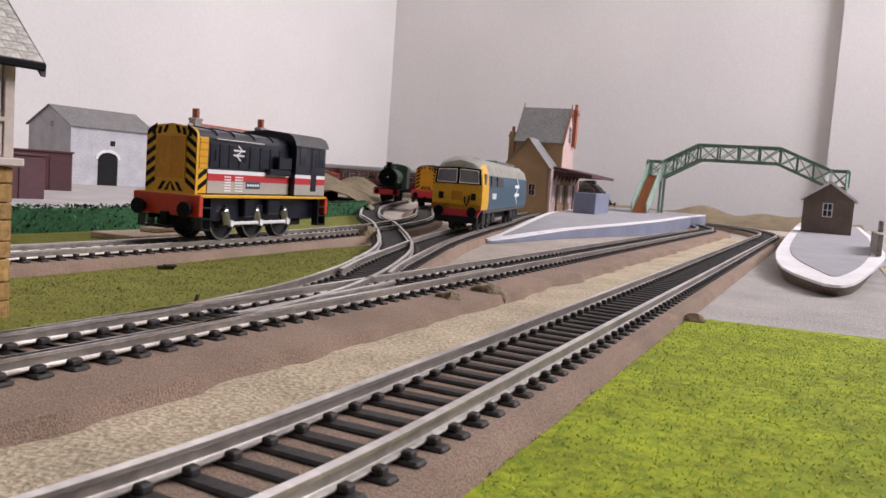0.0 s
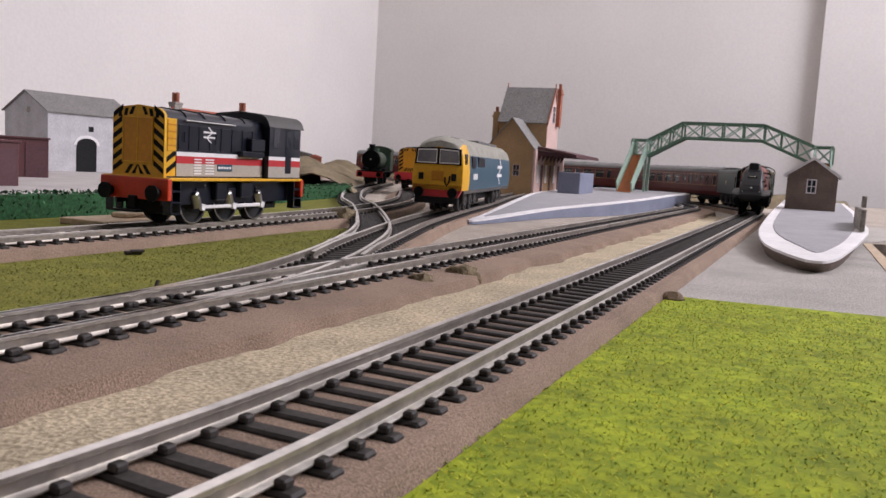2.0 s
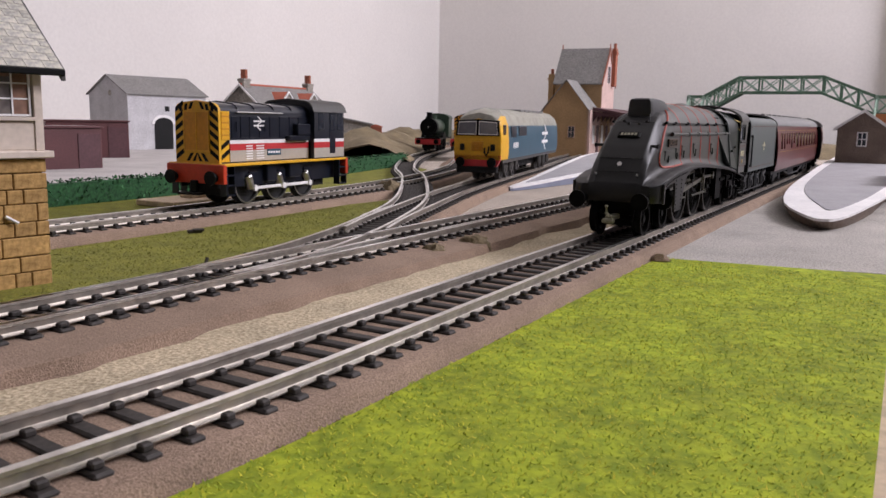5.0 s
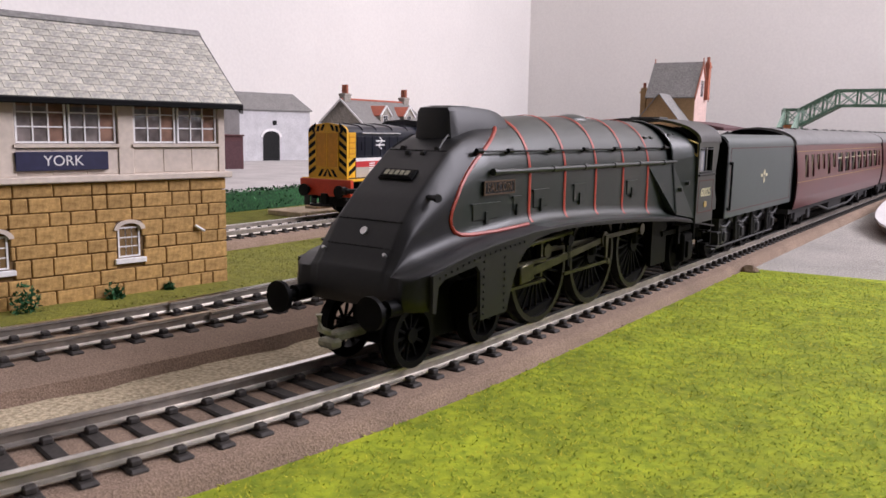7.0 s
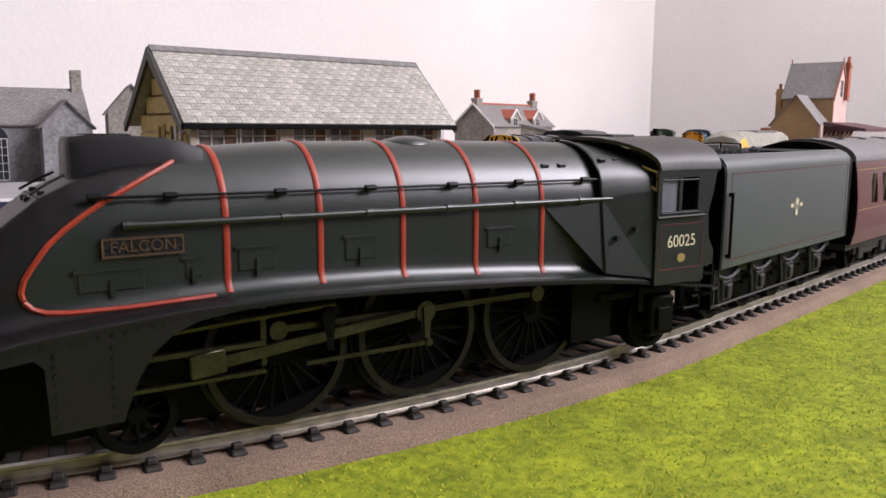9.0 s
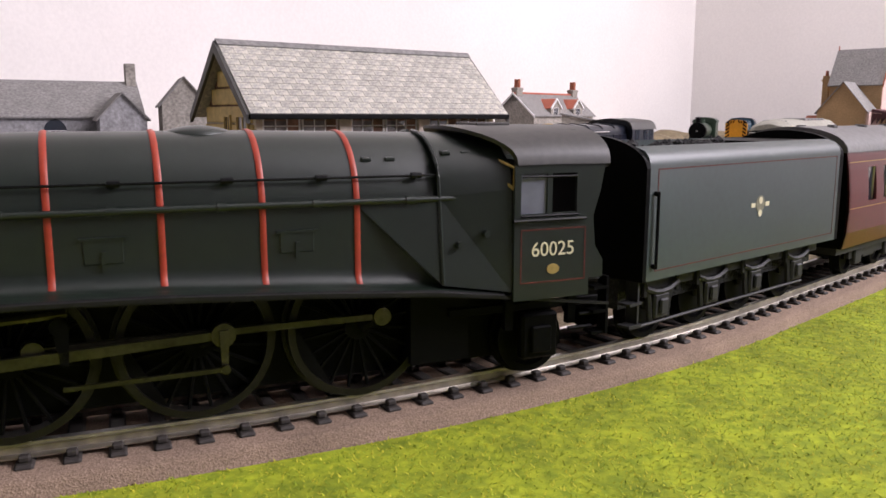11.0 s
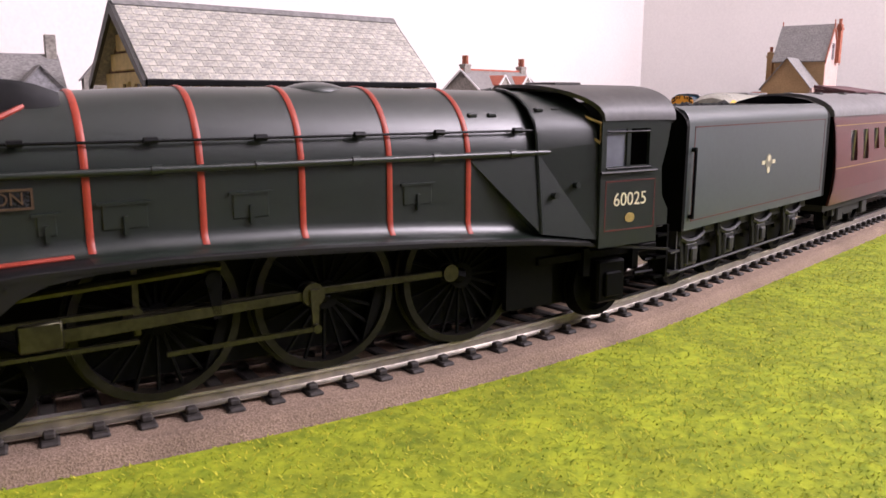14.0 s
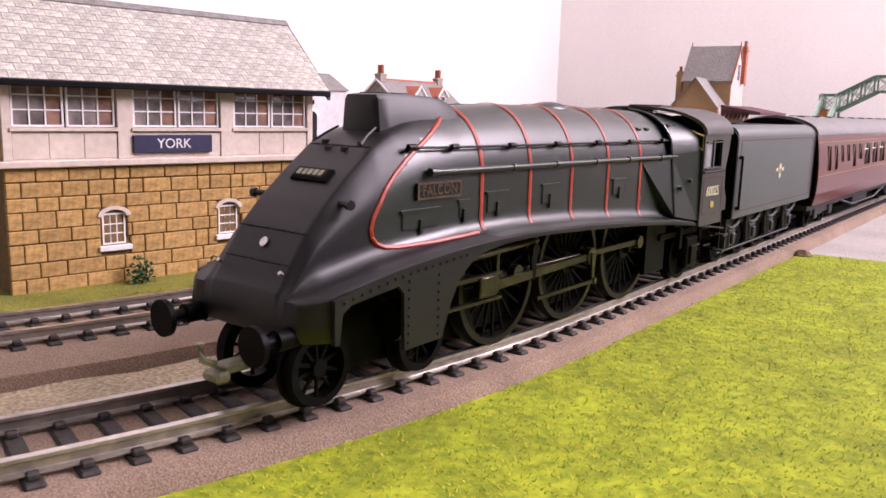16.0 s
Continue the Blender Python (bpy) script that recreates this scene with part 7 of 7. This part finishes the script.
def footbridge():
    root = thing("footbridge", Matrix(((V.x, U.x, 0, 0), (V.y, U.y, 0, 0), (0, 0, 1, 0), (0, 0, 0, 1))) @ Matrix.Translation((-0.0652, 1.043, 0)), "green lattice footbridge over the tracks with orange steps", "footbridge")
    # x runs across the tracks
    ctrl = [(-112, 86), (-92, 86), (-49, 110), (49, 110), (108, 86), (128, 86)]
    low = [(-112, 66), (-90, 66), (-46, 91), (46, 91), (106, 66), (128, 66)]
    for y in (-12, 12):
        for pts in (ctrl, low):
            bm = bmesh.new()
            for (x0, z0), (x1, z1) in zip(pts[:-1], pts[1:]):
                d = Vector((x1 - x0, z1 - z0)).normalized()
                nx, nz = -d.y * 1.5, d.x * 1.5
                prism(bm, [(x0 - nx, z0 - nz), (x1 - nx, z1 - nz), (x1 + nx, z1 + nz), (x0 + nx, z0 + nz)], y - 1.2, y + 1.2, "y")
            part("girder", bm, "bridge", root, "green girder")
        def height(pts, x):
            return float(np.interp(x, [p[0] for p in pts], [p[1] for p in pts]))
        xs = [-112, -92, -78, -63.5, -49, -24.5, 0, 24.5, 49, 69, 88, 108, 128]
        for x in xs:
            bm = bmesh.new()
            box(bm, x - 1, x + 1, y - 1, y + 1, height(low, x), height(ctrl, x))
            part("upright", bm, "bridge", root)
        for a, b in zip(xs[:-1], xs[1:]):
            for s in (0, 1):
                bm = bmesh.new()
                p, q = (a, b) if s else (b, a)
                tube(bm, [(p, y, height(low, p)), (q, y, height(ctrl, q))], 0.8, 5)
                part("lattice_bar", bm, "pale_green", root)
    bm = bmesh.new()
    for (x0, z0), (x1, z1) in zip(low[:-1], low[1:]):
        prism(bm, [(x0, z0 - 1), (x1, z1 - 1), (x1, z1 + 1), (x0, z0 + 1)], -12, 12, "y")
    part("deck", bm, "bridge", root, "green deck and steps")
    for x in (-110, -92, 108, 126):
        for y in (-12, 12):
            bm = bmesh.new()
            box(bm, x - 1.6, x + 1.6, y - 1.6, y + 1.6, 18, 88, bevel=0.3)
            part("leg", bm, "pale_green", root)
    for x, sgn in ((-101, -1), (117, -1)):
        # stairs down along the platform
        bm = bmesh.new()
        prism(bm, [(-12, 67), (-12, 63), (-84, 18.5), (-92, 18.5)], x - 8, x + 8, "x")
        part("stair_flight", bm, "orange", root, "rust orange stair flight")
        for e in (-9, 9):
            bm = bmesh.new()
            prism(bm, [(-12, 84), (-12, 66), (-88, 19), (-94, 30)], x + e - 0.8, x + e + 0.8, "x")
            part("stair_side", bm, "pale_green", root, "pale green stair side")
    return root


def hut(m):
    root = thing("brick_hut", m, "small brown brick hut with pale barge boards", "hut")
    bm = bmesh.new()
    gable(bm, -21, 21, 0, 52, 0, 31, 46, 2.5, 1.4, along_x=False)
    for name, mi, material in (("wall", 0, "hutbrick"), ("roof", 1, "slate")):
        half = bm.copy()
        bmesh.ops.delete(half, geom=[f for f in half.faces if f.material_index != mi], context="FACES")
        for f in half.faces:
            f.material_index = 0
        part(name, half, material, root)
    bm.free()
    for s in (-1, 1):
        bm = bmesh.new()
        prism(bm, [(0, 48.5), (0, 45.5), (s * 24, 28.5), (s * 24, 31.5)], -3.4, -2.2, "y")
        part("barge_board", bm, "white", root, "pale barge board")
    sash(root, -3.5, 3.0, 0, 16, 27, 2, 2, -1, "white", bar=1.0)
    return root

LOCO, TENDER = steam_locomotive(), tender()
COACHES = [coach(0), coach(1), coach(1)]
shunter(on_track(SIDING, (-0.0972, 0.2835), 35, 81, 0.035))
shunter(on_track(SIDING, (-0.046, 0.90), 35, 81, 0.035), "blue", False, "blue diesel shunter with dirty amber front, standing behind")
class56(on_track(YARD, (0.0105, 0.456), 55, 198, 0.0))
small_steam(on_track(BRANCH, (-0.091, 0.95), 40, 108, 0.0))
signal_box()
bush((-0.106, 0.083), 4.5, "small green bush by the signal box wall")
bush((-0.118, 0.06), 7.0, "small green bush by the signal box wall")
bush((-0.098, 0.1), 2.5, "small green bush by the signal box wall")
hedge(((0.14, -0.296), (0.2, -0.302), (0.275, -0.306), (0.42, -0.325), (0.54, -0.355), (0.66, -0.382)), 13.5, 9)
shed()
house()
chapel()
yard_building(pose(-0.40, 0.50, 0, 0, 0, 58), 115, 40, 36, "low dull maroon store with a dark door behind the hedge")
yard_building(pose(-0.47, 0.72, 0, 0, 0, 40), 84, 30, 40, "long dull maroon wall of a yard store")
station()
footbridge()
# dark brick on this side paints in the shade below the overhanging edge
platform("platform", smooth_outline([(0.345, 0.05), (0.352, 0.042), (0.403, 0.025), (0.49, 0.017), (0.62, 0.015), (0.77, 0.0145), (0.95, 0.013), (1.12, 0.012), (1.12, 0.083), (0.75, 0.083), (0.568, 0.0815), (0.471, 0.073), (0.38, 0.061), (0.352, 0.055)]),
         "grey platform with white edge and pointed ramp end",
         smooth_outline([(0.379, 0.0495), (0.4, 0.0425), (0.456, 0.030), (0.53, 0.0235), (0.65, 0.0215), (0.77, 0.0212), (0.95, 0.02), (1.12, 0.019), (1.12, 0.0785), (0.75, 0.078), (0.613, 0.0755), (0.48, 0.066), (0.41, 0.057)]),
         lambda a: float(np.interp(a, [0.34, 0.49, 0.77, 1.12], [0.0068, 0.011, 0.0172, 0.019])), "hutbrick", 0.013)
platform("platform", smooth_outline([(0.455, -0.162), (0.48, -0.156), (0.60, -0.147), (0.67, -0.134), (0.745, -0.121), (0.85, -0.113), (0.97, -0.109), (1.12, -0.108), (1.12, -0.24), (0.97, -0.238), (0.82, -0.233), (0.685, -0.209), (0.572, -0.186), (0.5, -0.171), (0.468, -0.166)]),
         "long grey station platform with white edge and ramped end",
         smooth_outline([(0.487, -0.1635), (0.52, -0.1605), (0.60, -0.1545), (0.67, -0.142), (0.745, -0.1285), (0.85, -0.1205), (0.97, -0.1165), (1.12, -0.1155), (1.12, -0.234), (0.97, -0.232), (0.82, -0.2265), (0.685, -0.2025), (0.572, -0.18), (0.51, -0.1685)]),
         lambda a: float(np.interp(a, [0.45, 0.745, 0.97, 1.12], [0.003, 0.0132, 0.018, 0.019])))
platform("goods_platform", [(0.16, -0.345), (0.06, -0.365), (0.0, -0.387), (-0.12, -0.43), (-0.3, -0.5), (-0.36, -0.64), (-0.1, -0.57), (0.07, -0.515), (0.2, -0.48)],
         "pale goods platform with white edge and dark front",
         [(0.15, -0.353), (0.06, -0.373), (0.0, -0.395), (-0.12, -0.438), (-0.295, -0.506), (-0.35, -0.63), (-0.1, -0.562), (0.07, -0.507), (0.19, -0.474)],
         lambda a: 0.018, "sign_blue")
root = thing("gabled_store", pose(-0.420, 0.300, 0.0184, 0, 0, 45), "small brown stone store with grey gabled roof", "store building")
roof_walls(root, "rubble", "slate", 0, 34, 0, 60, 0, 50, 70, 2, 1.4, along_x=False)
root = thing("stone_outbuilding", pose(-0.212, 0.972, 0, 0, 0, 11), "brown stone outbuilding with sloping roof beside the house", "outbuilding")
bm = bmesh.new()
prism(bm, [(-70, 0), (40, 0), (40, 41), (-70, 62)], 0, 60, "y")
part("wall", bm, "rubble", root)
bm = bmesh.new()
prism(bm, [(-73, 62.4), (42.5, 40.6), (42.5, 42.4), (-73, 64.4)], -2.5, 62, "y")
part("roof", bm, "slate", root, "thin grey sloping roof")
root = thing("red_store", pose(-0.176, 0.984, 0, 0, 0, 11), "small dull red store box beyond the hedge", "store building")
bm = bmesh.new()
box(bm, 0, 17, 0, 22, 0, 38, bevel=0.4)
part("wall", bm, "redbrick", root)
bm = bmesh.new()
prism(bm, [(-1, 38), (18, 38), (18, 39), (8.5, 42), (-1, 39)], -1, 23, "y")
part("roof", bm, "redtile", root)
hut(Matrix.Translation(uv(0.765, 0.0435, 0.0174)) @ Matrix.Rotation(radians(TURN - 90), 4, "Z"))
bm = bmesh.new()
box(bm, 0, 60, -12.5, 12.5, 0, 24, bevel=0.6)
ob = link_mesh("platform_shelter", bm, "bluegrey")
ob.matrix_world = Matrix.Translation(uv(0.825, -0.2, 0.0146)) @ Matrix.Rotation(radians(TURN), 4, "Z")
tagged(ob, "plain blue-grey block shelter on the platform", "shelter")
bm = bmesh.new()
box(bm, 0, 90, -1.5, 1.5, 0, 14, bevel=0.4)
box(bm, 55, 62, -4, -1, 14, 22, bevel=0.4)
ob = link_mesh("platform_wall", bm, "rubble")
ob.matrix_world = Matrix.Translation(uv(0.53, 0.0755, 0.0125)) @ Matrix.Rotation(radians(TURN), 4, "Z")
tagged(ob, "low brown stone wall along the platform edge", "wall")
bm = bmesh.new()
box(bm, -28, 28, -14, 14, 0, 3, bevel=0.4)
box(bm, -6, 10, -5, 5, 3, 5.5, bevel=0.6)
ob = link_mesh("loading_board", bm, "wood")
ob.matrix_world = Matrix.Translation(uv(0.255, -0.262, 0.001)) @ Matrix.Rotation(radians(TURN), 4, "Z")
tagged(ob, "pale wooden board lying beside the siding", "board")


def motions():
    times = [i / 10 for i in range(161)]
    walk(LOCO, [(t, vehicle_pose(LINE_A, train_at(t), 72, 129)) for t in times])
    walk(TENDER, [(t, vehicle_pose(LINE_A, train_at(t) - 0.1870, 15, 83)) for t in times])
    for i, c in enumerate(COACHES):
        walk(c, [(t, vehicle_pose(LINE_A, train_at(t) - 0.293 - 0.264 * i, 40, 218)) for t in times])
    fine = [i / 30 for i in range(120)] + [4 + i / 15 for i in range(181)]
    ways = [train_at(t) - train_at(12.5) for t in fine]
    for ob, x, r, first in WHEELS:
        walk(ob, [(t, Matrix.Translation((x / 1000, 0, r / 1000)) @ Matrix.Rotation(s * 1000 / (ROLL if r == DRIVER else r) + radians(first), 4, "Y")) for t, s in zip(fine, ways)])
    for ob, x, z, throw, sways in RODS:
        rows = []
        for t, s in zip(fine, ways):
            a = radians(150) - s * 1000 / ROLL
            c, d = throw * math.cos(a), throw * math.sin(a)
            tilt = math.asin((d - 0.5) / 41) if sways else 0
            rows.append((t, Matrix.Translation(((x + c) / 1000, 0, (z + d) / 1000)) @ Matrix.Rotation(tilt, 4, "Y")))
        walk(ob, rows)


motions()
